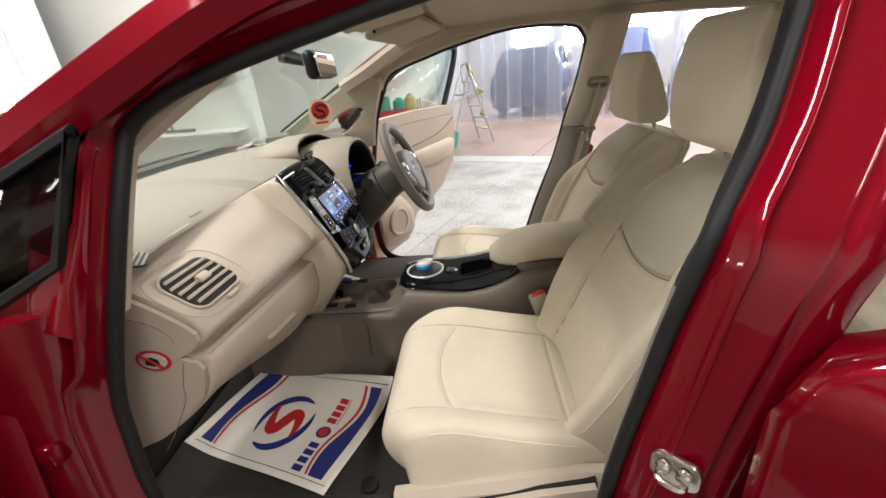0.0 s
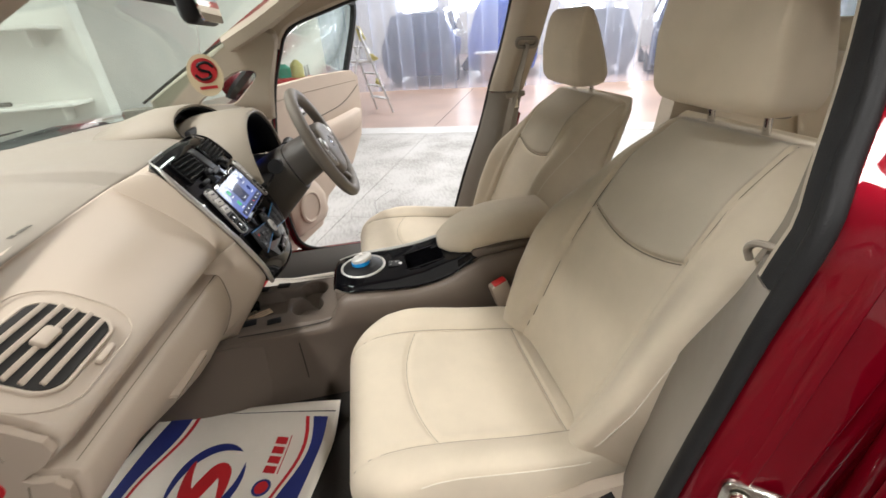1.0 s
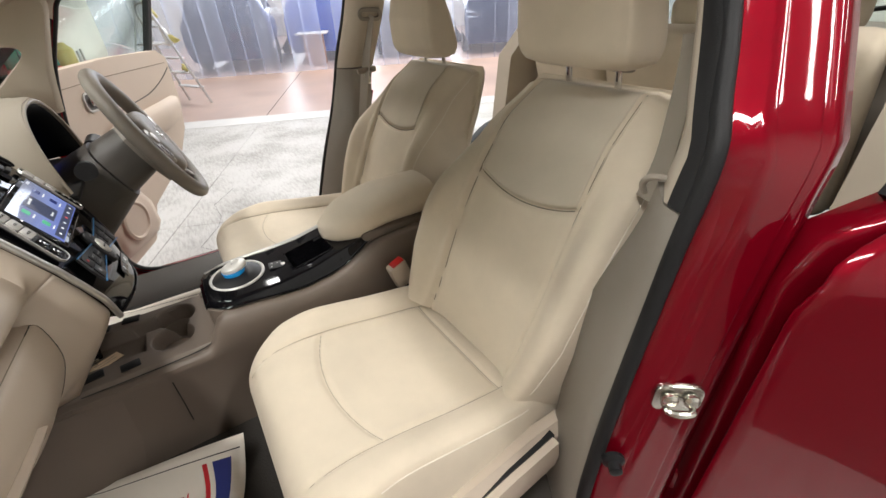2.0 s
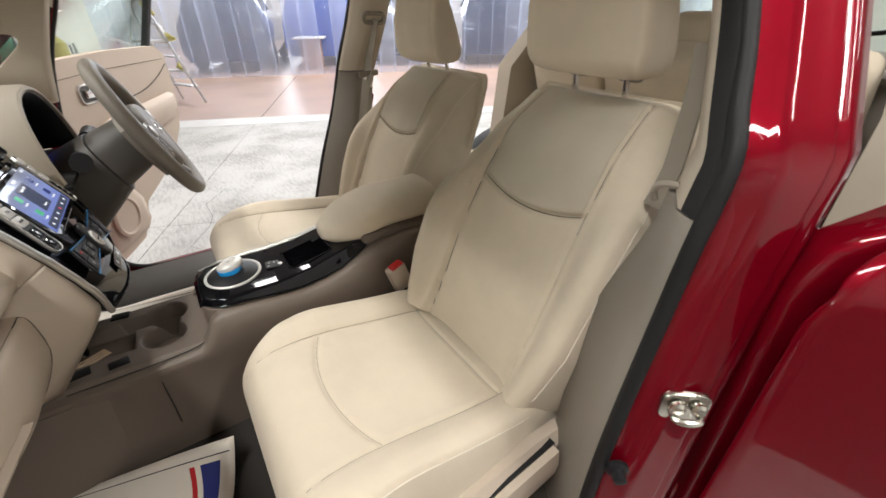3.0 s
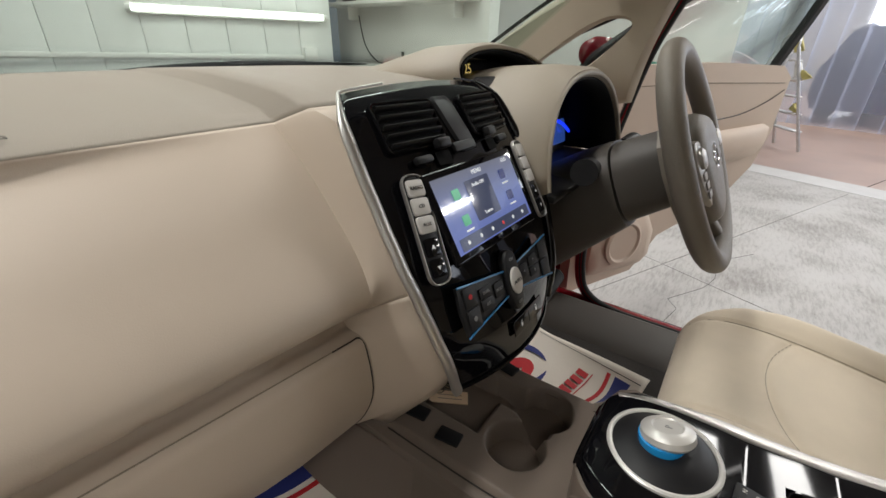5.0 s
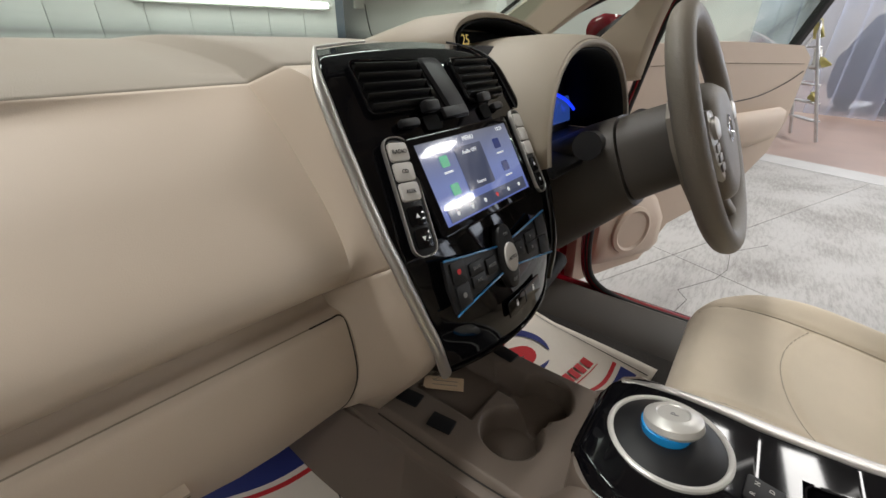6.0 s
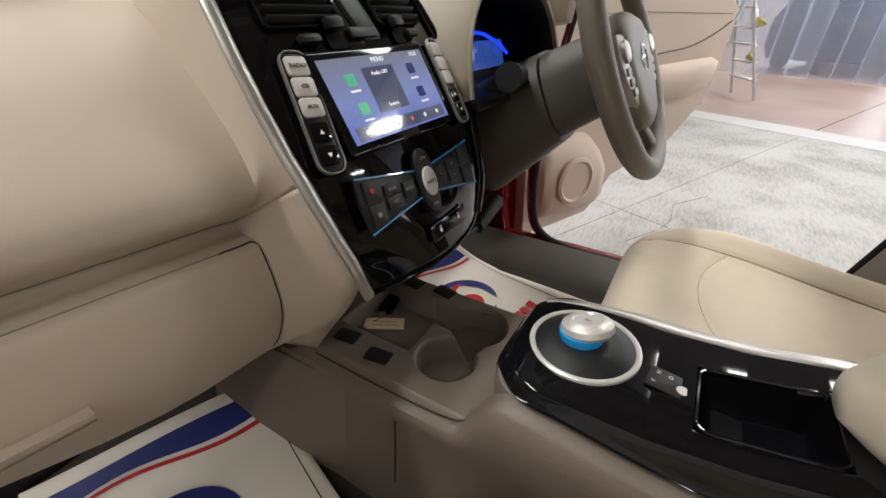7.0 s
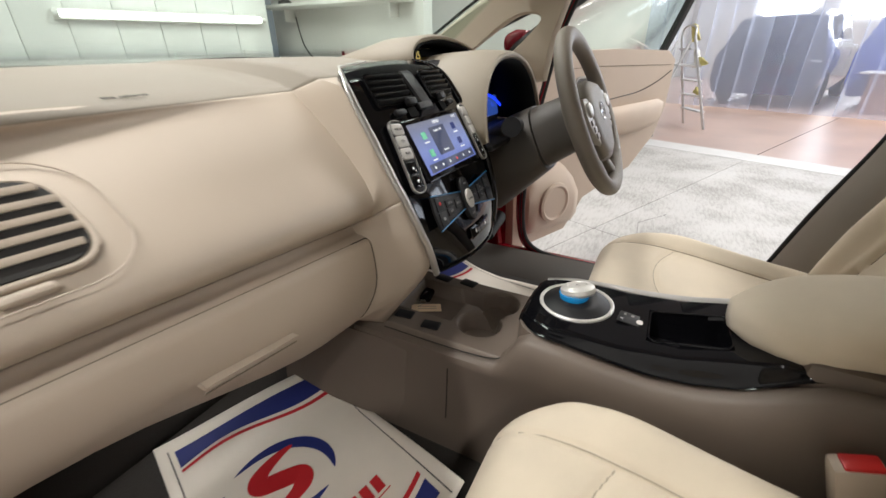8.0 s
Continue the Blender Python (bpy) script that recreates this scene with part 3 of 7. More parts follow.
        part("door_switch", revolve([(0.0001, 0.0), (0.016, 0.0), (0.016, 0.006), (0.009, 0.010), (0.009, 0.022), (0.0001, 0.024)], basis((-0.786, -0.362, 0.625), (-0.64, -0.77, 0), (0, 0, 1)), 14), MATTE, car)
        for yy, zz in ((0.455, 0.80), (0.462, 0.47)):
            part("door_hinge", box(pose(-0.815, yy, zz), 0.04, 0.03, 0.04, 0.006), RED, car)

# floor, tunnel and bulkheads
part("floor_pan", box(pose(0, -0.55, 0.325), 1.44, 2.9, 0.05, 0.01), CARPET, car, "dark carpeted floor")
part("bulkhead", surf(lambda u, v: Vector((lerp(-0.70, 0.70, u), lerp(0.86, 0.98, v), lerp(0.34, 1.0, v))), 8, 8), CARPET, car, solid=0.02)
part("scuttle", box(pose(0, 0.93, 0.985), 1.44, 0.2, 0.06, 0.02), MATTE, car)
part("toe_board", surf(lambda u, v: Vector((lerp(-0.69, 0.69, u), lerp(0.69, 0.88, v), lerp(0.352, 0.66, v ** 1.3))), 6, 8), CARPET, car, solid=0.02)
# bonnet and wings ahead of the screen
part("bonnet", surf(lambda u, v: Vector((lerp(-0.80, 0.80, u), lerp(0.86, 1.75, v) - 0.16 * (2 * u - 1) ** 2, 1.0 - 0.12 * v - 0.05 * (2 * u - 1) ** 2 - 0.12 * v * v)), 16, 14), RED, car, solid=0.01)
for s in (-1, 1):
    part("wing", surf(lambda u, v: Vector((s * (0.80 + 0.075 * math.sin(v * 1.4)), lerp(0.46, 1.7, u), 1.0 - 0.55 * v - 0.14 * u * u)), 12, 8, flip=s < 0), RED, car, solid=0.006)
    part("wheel_arch_inner", box(pose(s * 0.62, 1.15, 0.45), 0.3, 0.75, 0.6, 0.05), MATTE, car)
# windscreen
ws = part("windscreen", surf(lambda u, v: Vector(((2 * u - 1) * lerp(0.70, 0.59, v), lerp(0.835, 0.15, v) - 0.25 * (2 * u - 1) ** 2 * lerp(1, 0.45, v), lerp(1.035, 1.40, v) + 0.01 * math.sin(math.pi * v))), 16, 10), GLASS, car, "clear windscreen", solid=0.004)
ws.visible_shadow = False
part("windscreen_band", surf(lambda u, v: Vector(((2 * u - 1) * 0.69, lerp(0.848, 0.805, v) - 0.25 * (2 * u - 1) ** 2, lerp(1.018, 1.037, v))), 20, 2), MATTE, car, solid=0.003)
# wiper at rest along the foot of the screen
part("wiper_blade", sweep(spline([Vector(p) for p in ((-0.19, 1.0, 1.016), (-0.077, 1.0, 1.027), (0.046, 1.0, 1.034), (0.236, 1.0, 1.038), (0.526, 0.99, 1.033))], 6), lambda t: circle(0.0015 + 0.0055 * math.sin(math.pi * min(1.0, t * 1.02)) ** 0.7, 8), up=(0, 0, 1)), RUBBER, car)
# headliner with a rounded edge, roof skin above it
part("headliner", surf(lambda u, v: Vector(((2 * u - 1) * 0.60, lerp(0.16, -2.0, v) - 0.12 * (2 * u - 1) ** 2 * (1 - v), 1.408 + 0.045 * math.sin(math.pi * min(1, 0.12 + v * 0.8)) - 0.05 * (2 * u - 1) ** 6)), 24, 20), LINER, car, "beige cloth headliner", solid=0.01)
part("roof_skin", surf(lambda u, v: Vector(((2 * u - 1) * 0.66, lerp(0.14, -2.1, v) - 0.12 * (2 * u - 1) ** 2 * (1 - v), 1.435 + 0.07 * math.sin(math.pi * min(1, 0.12 + v * 0.8)) - 0.05 * (2 * u - 1) ** 4)), 24, 20), RED, car, solid=0.01)
for s in (-1, 1):
    # cant rail lining between the openings and the headliner
    part("cant_rail_cover", sweep(spline([(s * 0.555, 0.05, 1.385), (s * 0.572, -0.2, 1.412), (s * 0.575, -0.55, 1.425), (s * 0.575, -1.1, 1.415), (s * 0.57, -1.7, 1.38)], 4), [(-0.03, -0.028), (0.03, -0.028), (0.035, 0.0), (0.0, 0.03), (-0.035, 0.01)]), LINER, car)
# rear: quarter panels, hatch and their glass
for s in (-1, 1):
    part("c_pillar", loft(bmesh.new(), [[Vector((s * x, y, z)) for x, y in ((w, a), (w + 0.09, a), (w + 0.10, b), (w, b))] for z, w, a, b in ((0.35, 0.68, -1.38, -2.0), (0.95, 0.68, -1.45, -2.05), (1.15, 0.62, -1.60, -1.9), (1.42, 0.54, -1.68, -1.92))]), LINER, car)
    part("rear_quarter", box(pose(s * 0.82, -1.86, 0.62), 0.05, 0.58, 0.7, 0.03), RED, car)
part("hatch", box(pose(0, -2.1, 0.72, 8, 0, 0), 1.4, 0.06, 0.62, 0.03), GREYTRIM, car)
rg = part("rear_window", surf(lambda u, v: Vector(((2 * u - 1) * lerp(0.62, 0.52, v), lerp(-2.1, -1.88, v), lerp(1.03, 1.40, v))), 6, 4), GLASS, car, solid=0.004)
rg.visible_shadow = False
part("rear_wiper", rod((-0.1, -2.09, 1.06), (-0.52, -2.04, 1.12), 0.008), RUBBER, car)
part("parcel_shelf", box(pose(0, -1.96, 0.99), 1.2, 0.26, 0.02, 0.006), PAD, car)

# sun visors
for s in (-1, 1):
    v = part("sun_visor", box(pose(s * 0.30, 0.015, 1.388, -14, 0, -s * 6), 0.40, 0.17, 0.022, 0.009), LINER, car, "folded cloth sun visor")
    part("visor_rod", rod((s * 0.10, 0.085, 1.378), (s * 0.50, 0.065, 1.378), 0.005), MATTE, v)
part("roof_lamp_console", box(pose(0, 0.03, 1.405, -10, 0, 0), 0.16, 0.20, 0.03, 0.012), LINER, car)

# rear-view mirror on its stalk
mir = part("rear_view_mirror", box(pose(-0.02, 0.222, 1.300, -6, 0, 4), 0.20, 0.035, 0.07, 0.016, 3), MATTE, car, "black interior rear-view mirror")
part("mirror_face", slab(rrect(0.188, 0.058, 0.014), pose(-0.0215, 0.2035, 1.298, 84, 0, 4), 0.003), MIRROR, mir)
part("mirror_stalk", rod((-0.01, 0.235, 1.305), (0.0, 0.33, 1.335), 0.011, r1=0.02), MATTE, mir)

# seat belts: down the pillar from the guide, into the lower cover
BELTS = {1: [(0.590, -0.695, 1.165), (0.616, -0.680, 1.06), (0.612, -0.662, 0.985), (0.602, -0.648, 0.955), (0.608, -0.60, 0.72), (0.612, -0.56, 0.45)], -1: [(-0.636, -0.585, 1.150), (-0.642, -0.580, 1.11), (-0.646, -0.572, 1.05), (-0.648, -0.562, 0.985), (-0.642, -0.545, 0.93)]}
for s, way in BELTS.items():
    k = 1.0 if s > 0 else 0.7
    b = part("seat_belt", sweep(spline(way, 5), [(-0.0012, -0.023 * k), (0.0012, -0.023 * k), (0.0012, 0.023 * k), (-0.0012, 0.023 * k)], up=(s * 1.0, 0.25, 0.0)), PAD, car, "grey-beige seat belt webbing")
    gx, gy, gz = way[0]
    if s > 0:
        part("belt_guide", ring_frame(rrect(0.075, 0.03, 0.013), basis((gx - s * 0.004, gy, gz), (0.1, 1, 0.05), (0.35 * -s, 0, 1)), 0.012, 0.014), GREYTRIM, b)
        part("belt_slider", box(pose(gx + s * 0.004, gy, gz + 0.055, 0, -s * 20, 0), 0.02, 0.03, 0.12, 0.008), LINER, b)
    tx, ty, tz = way[2]
    if s > 0:
        part("belt_tongue", box(basis((tx - 0.006, ty, tz), (0.15, 1, -0.1), (0, 0.1, 1)), 0.075, 0.022, 0.016, 0.006), PAD, b)
        part("tongue_plate", box(basis((tx - 0.008, ty + 0.004, tz - 0.027), (0.15, 1, -0.1), (0, 0.1, 1)), 0.026, 0.045, 0.003, 0.001), STEEL, b)
    else:
        part("belt_hook", tube(spline([(-0.712, -0.480, 0.998), (-0.690, -0.468, 0.999), (-0.678, -0.470, 0.987), (-0.679, -0.476, 0.972)], 4), 0.0045, 8), PAD, b, "taupe hook that holds the webbing")

# ---- seats ----


BACK_HALF = [(-0.06, 0.20), (0.05, 0.225), (0.2, 0.247), (0.36, 0.252), (0.5, 0.245), (0.7, 0.222), (0.85, 0.208), (0.94, 0.200), (0.98, 0.190), (1.0, 0.178)]
# Greyer cloth, with part of the upper backrest's shade in its tone.
FABRIC_INSERT = material("greyer_shaded_cloth", (0.555, 0.492, 0.392), 0.92, scale=9, vary=0.06, bump=0.5, fine=1400, sheen=0.15)
# Dark lines for seams and gaps; on the seats they paint the creases' shade.
SEAMLINE = material("dark_seam_line", (0.22, 0.19, 0.145), 0.9)
# A paler line, for the fainter shade in the cushion's seams.
SEWN = material("sewn_seam", (0.38, 0.33, 0.255), 0.9)
PALETHREAD = material("pale_thread", (0.72, 0.66, 0.56), 0.9)


def seat(at, reach=0.0):
    """A front seat about its middle at x = 0; y and z as in the car. reach: how far the cushion is drawn forwards."""
    st = thing("front_seat", at, "beige cloth front seat with stitched bolsters and headrest", "seat", "front seats")

    NOSE_Y = [(0, 0.012), (0.05, 0.046), (0.09, 0.056), (0.13, 0.046), (0.18, 0.014), (0.25, -0.045), (0.4, -0.14), (0.6, -0.25), (0.8, -0.35), (1.0, -0.445)]
    NOSE_Z = [(0, 0.452), (0.05, 0.490), (0.09, 0.532), (0.13, 0.572), (0.18, 0.602), (0.25, 0.611), (0.4, 0.598), (0.6, 0.576), (0.8, 0.560), (1.0, 0.548)]
    ny = [p.y for p in spline([(0, y, 0) for _, y in NOSE_Y], 12)]
    nz = [p.z for p in spline([(0, 0, z) for _, z in NOSE_Z], 12)]
    nv = [v for (v0, _), (v1, _) in zip(NOSE_Y, NOSE_Y[1:]) for v in (lerp(v0, v1, k / 12) for k in range(12))] + [1.0]

    def cushion(u, v):
        # u across (0..1), v from the lower front round the nose to the back
        a = 2 * u - 1
        y = poly(list(zip(nv, ny)), v)
        z = poly(list(zip(nv, nz)), v)
        y += reach * max(0.0, min(1.0, (y + 0.445) / 0.47))
        side = abs(a)
        half = 0.254 - 0.02 * smooth01(0.75, 1.0, v) - 0.020 * (1 - smooth01(0.0, 0.2, v))
        x = a * half
        y -= 0.075 * smooth01(0.55, 1.0, side) ** 2 * (1 - smooth01(0.05, 0.45, v))
        z += 0.026 * math.exp(-((side - 0.80) / 0.17) ** 2) * smooth01(0.12, 0.40, v)
        z -= min(0.15, max(0.0, z - 0.445)) * smooth01(0.86, 1.01, side) ** 1.6
        g = 0.0
        seam_x = 0.146 + 0.006 * math.sin(v * 3)
        if v > 0.10:
            g += math.exp(-((abs(x) - seam_x) / 0.0045) ** 2)
        if abs(x) < seam_x + 0.006:
            cross = 0.345 - 0.05 * (1 - (x / 0.14) ** 2)
            g += math.exp(-((v - cross) / 0.009) ** 2)
            g += 0.8 * math.exp(-((v - 0.79) / 0.009) ** 2)
        z -= 0.0060 * min(1.0, g)
        return Vector((at[0] + x, at[1] + y, z))

    part("cushion", surf(cushion, 100, 130, flip=True), FABRIC, st, solid=0.03, angle=1.2)
    lines = [[(0.5 + sg * (0.146 + 0.006 * math.sin(v * 3)) / (2 * 0.25), v) for v in (0.10 + 0.04 * k for k in range(20))] for sg in (-1, 1)]
    lines.append([(u, 0.345 - 0.05 * (1 - ((2 * u - 1) * 0.25 / 0.14) ** 2)) for u in (0.21 + 0.0193 * k for k in range(31))])
    lines.append([(u, 0.79) for u in (0.20 + 0.02 * k for k in range(31))])
    lines.append([(0.004 + 0.992 * k / 40, 0.035) for k in range(41)])
    for ln in lines:
        part("stitched_seam", tube([cushion(u, v) + Vector((0, 0.0003, 0.0004)) for u, v in ln], 0.0012, 5), SEWN, st)
    for u in (0.052, 0.948):
        part("side_stitch", tube([cushion(u, 0.24 + 0.014 * k) + Vector((0, 0, 0.0008)) for k in range(41)], 0.0011, 5), PALETHREAD, st, "pale line of stitches")
    # front and side skirts of the cushion
    rows = []
    for z, gx, gf in ((0.462, 0.232, 0.018), (0.450, 0.246, 0.030), (0.425, 0.246, 0.032), (0.395, 0.238, 0.012)):
        rows.append([Vector((at[0] + x * gx / 0.25, at[1] + (y if y < 0 else gf) + reach * (y > -0.3), z)) for x, y in ((-0.25, -0.42), (-0.25, -0.1), (-0.246, -0.05), (-0.225, -0.012), (-0.12, 0.05), (0.12, 0.05), (0.225, -0.012), (0.246, -0.05), (0.25, -0.1), (0.25, -0.42))])
    part("seat_base", loft(bmesh.new(), rows), FABRIC, st, "beige cloth skirt under the cushion", angle=0.9)
    for sx in (-1, 1):
        rows = [[Vector((at[0] + sx * x, at[1] + y, z)) for x, z in ((0.235, 0.395), (0.262, 0.40), (0.268, lerp(0.47, 0.52, k)), (0.255, lerp(0.485, 0.54, k)), (0.235, lerp(0.48, 0.54, k)))] for k, y in ((0, 0.02 + reach), (0.5, -0.15 + reach / 2), (1, -0.35), (1, -0.46))]
        part("side_valance", loft(bmesh.new(), rows), BEIGE, st, "beige plastic side cover")
        part("runner", box(pose(at[0] + sx * 0.19, at[1] - 0.2, 0.372), 0.05, 0.5, 0.044, 0.006), MATTE, st)
    # recline lever on the outer side
    sx = -1 if at[0] < 0 else 1
    def lever(x0, x1, grow):
        return loft(bmesh.new(), [[Vector((at[0] + sx * x, at[1] + y, z)) for x, z in ((x0, zc - h - grow), (x1 - 0.004, zc - h - grow), (x1, zc), (x1 - 0.004, zc + h + grow), (x0, zc + h + grow))] for y, zc, h in ((-0.135 + grow, 0.450, 0.018), (-0.155 + grow, 0.456, 0.028), (-0.27, 0.480, 0.034), (-0.37 - grow, 0.500, 0.032))])

    part("recline_lever", lever(0.262, 0.288, 0.0), BEIGE, st, "beige recline lever")
    part("lever_recess", lever(0.258, 0.2735, 0.0035), MATTE, st, "dark gap round the lever")

    # backrest: s up along it, leaning back
    B0, B1 = Vector((0, -0.395, 0.565)), Vector((0, -0.664, 1.084))
    up = (B1 - B0).normalized()
    fw = Vector((0, up.z, -up.y))

    SEAM_X = -0.012
    SEAM_HALF = [(0, 0.134), (0.30, 0.139), (0.60, 0.135), (0.80, 0.130), (1.0, 0.116)]

    def smile(xo):
        return 0.580 - 0.048 * (1 - (xo / 0.136) ** 2)

    def back_front(u, v):
        a = 2 * u - 1
        half = poly(BACK_HALF, v)
        x = a * (half + 0.013) - 0.013
        d = 0.018 + 0.020 * math.sin(math.pi * v) - 0.04 * smooth01(0.75, 1.0, v)
        d += 0.052 * math.exp(-((abs(a) - 0.80) / 0.20) ** 2) * (1 - smooth01(0.45, 0.90, v))
        d -= 0.105 * smooth01(0.84, 1.0, abs(a)) ** 1.6
        d -= 0.07 * smooth01(0.93, 1.0, v) ** 1.5
        sx, xo = poly(SEAM_HALF, v), x - SEAM_X
        d -= 0.050 * max(0.0, min(1.0, (abs(xo) - sx) / (half - sx + 0.01))) * smooth01(0.35, 0.70, v)
        g = math.exp(-((abs(xo) - sx) / 0.004) ** 2) if v < 0.97 else 0
        g -= 0.7 * math.exp(-((abs(xo) - sx - 0.009) / 0.006) ** 2) if v < 0.97 else 0
        if abs(xo) < sx:
            g += 0.9 * math.exp(-((v - smile(xo)) / 0.010) ** 2)
        d -= 0.0075 * min(1.6, g)
        d = max(d, -0.084)
        p = B0 + up * ((B1 - B0).length * v) + fw * d
        return Vector((at[0] + x, at[1] + p.y, p.z))

    rings = []
    for k in range(233):
        v = -0.02 + 1.02 * min(1.0, k / 230)
        end = smooth01(0.93, 1.0, v) ** 2
        ring = [back_front(j / 90, v) for j in range(91)]
        half = poly(BACK_HALF, v)
        for j in range(31):
            a = 1 - 2 * j / 30
            d = lerp(-0.092 - 0.052 * math.sqrt(max(0, 1 - abs(a) ** 3.5)) * (1 - 0.5 * smooth01(0.75, 1, v)), -0.09, end)
            p = B0 + up * ((B1 - B0).length * v) + fw * d
            ring.append(Vector((at[0] + a * (half + 0.013) - 0.013, at[1] + p.y, p.z)))
        rings.append(ring)
        if k > 230:
            break
    part("backrest", loft(bmesh.new(), rings), FABRIC, st, angle=1.3)
    lines = []
    for sg in (-1, 1):
        ln = []
        for k in range(30):
            v = 0.02 + 0.032 * k
            half = poly(BACK_HALF, v)
            ln.append((0.5 + (SEAM_X + 0.013 + sg * poly(SEAM_HALF, v)) / (2 * (half + 0.013)), v))
        lines.append(ln)
    ln = []
    for k in range(25):
        x = lerp(-0.133, 0.133, k / 24)
        v = smile(x)
        ln.append((0.5 + (x + SEAM_X + 0.013) / (2 * (poly(BACK_HALF, v) + 0.013)), v))
    lines.append(ln)
    for ln in lines:
        part("stitched_seam", tube([back_front(u, v) + fw * 0.0009 for u, v in ln], 0.0014, 5), SEAMLINE, st)
    for u in (0.055, 0.945):
        part("piping", tube([back_front(u, 0.03 + 0.93 * k / 40) + fw * 0.0002 for k in range(41)], 0.0012, 5), PALETHREAD, st)

    # upper insert of greyer cloth, some shade in its tone, between the seams, above the curved one
    def insert(u, w):
        k = lerp(-0.97, 0.97, u)
        lo = smile(k * 0.130) + 0.008
        v = lerp(lo, 0.955, w)
        x = k * (poly(SEAM_HALF, v) - 0.003)
        return back_front(0.5 + (x + SEAM_X + 0.013) / (2 * (poly(BACK_HALF, v) + 0.013)), v) + fw * 0.0012

    part("upper_insert", surf(insert, 40, 36, flip=True), FABRIC_INSERT, st, "cloth insert, greyer in itself and by shade", solid=0.001, angle=1.2)

    # headrest: flat face, deep at its foot and thinning to a rounded top
    rings = []
    for k in range(29):
        v = k / 28
        z = lerp(1.088, 1.308, v)
        soft = (1 - abs(2 * v - 1) ** 6) ** 0.4 if 0 < v < 1 else 0.0
        soft = lerp(0.62, 1.0, soft)
        half = lerp(0.130, 0.119, smooth01(0.2, 1.0, v)) * lerp(0.80, 1.0, (soft - 0.62) / 0.38)
        y0 = poly([(0, -0.596), (0.12, -0.584), (0.5, -0.578), (0.85, -0.592), (1, -0.606)], v)
        y1 = poly([(0, -0.712), (0.15, -0.716), (0.5, -0.692), (0.8, -0.664), (1, -0.640)], v)
        mid, dep = (y0 + y1) / 2, (y0 - y1) / 2 * soft
        ring = []
        for j in range(64):
            t = 2 * math.pi * j / 64
            cx, cy = math.cos(t), math.sin(t)
            sharp = 0.34 if cy > 0 else 0.55
            ex = math.copysign(abs(cx) ** sharp, cx)
            ey = math.copysign(abs(cy) ** sharp, cy)
            groove = 0.0030 * math.exp(-((abs(ex) - 0.90) / 0.022) ** 2) if cy > 0 else 0
            bulge = 0.010 * (1 - ex * ex) if cy > 0 else 0.004 * (1 - ex * ex)
            ring.append(Vector((at[0] - 0.012 + ex * half, at[1] + mid + ey * (dep + bulge * soft) - groove, z)))
        rings.append(ring)
    part("headrest", loft(bmesh.new(), rings), FABRIC, st, angle=1.3)
    for sx in (-0.058, 0.058):
        part("headrest_post", rod((at[0] + sx, at[1] + B1.y - 0.030, 1.03), (at[0] + sx, at[1] + B1.y - 0.012, 1.15), 0.0065, 12), CHROME, st, "chrome headrest post")
        part("post_collar", box(pose(at[0] + sx, at[1] + B1.y - 0.034, 1.083, 8, 0, 0), 0.04, 0.03, 0.02, 0.007), PAD, st)
    return st


seat((-0.405, 0.0, 0.35))
seat_right = seat((0.355, -0.12, 0.35), 0.085)
seat_right.location.z = 0.319
for ob in seat_right.children:
    if ob.name.startswith("headrest") and "post" not in ob.name:
        ob.location.z -= 0.014

# buckle of the near seat
bk = thing("seat_belt_buckle", (-0.155, -0.36, 0.50), "beige seat belt buckle with red release button", "buckle", "seat belt buckles")
M = basis((-0.155, -0.352, 0.605), (1, 0.1, 0), (0, 0.35, 1))
part("buckle_body", box(M, 0.030, 0.075, 0.05, 0.007), BEIGE, bk)
part("release_button", box(M @ pose(0, 0.034, 0.004), 0.023, 0.012, 0.036, 0.003), BUCKLE_RED, bk, "red release button")
part("buckle_stalk", box(M @ pose(0, -0.075, -0.006), 0.022, 0.085, 0.03, 0.006), MATTE, bk)

# rear bench
rb = thing("rear_seat", (0, -1.45, 0.35), "beige cloth rear bench with split backrest", "seat")
part("bench_cushion", box(pose(0, -1.34, 0.53, 5, 0, 0), 1.22, 0.50, 0.16, 0.06, 4), FABRIC, rb)
part("bench_base", box(pose(0, -1.30, 0.41), 1.2, 0.45, 0.14, 0.01), CARPET, rb)
for x0, w in ((-0.40, 0.44), (0.02, 0.39), (0.42, 0.40)):
    part("bench_backrest", box(pose(x0, -1.64, 0.80, -20, 0, 0), w, 0.13, 0.60, 0.05, 4), FABRIC, rb)
for x0 in (-0.37, 0.02, 0.40):
    hr_ = part("rear_headrest", box(pose(x0, -1.785, 1.115, -12, 0, 0), 0.25 if x0 < 0 or x0 > 0.1 else 0.17, 0.10, 0.13, 0.045, 4), FABRIC, rb)
    part("headrest_post", rod((x0, -1.77, 1.03), (x0, -1.78, 1.08), 0.03, 8), PAD, hr_)
part("label_tag", box(pose(-0.535, -1.632, 0.90, -20, 0, 0), 0.05, 0.012, 0.018, 0.004), MATTE, rb)

# ---- dashboard ----
dash = thing("dashboard", (0, 0.5, 0.35), "beige two-tone dashboard with taupe top pad", "dashboard")
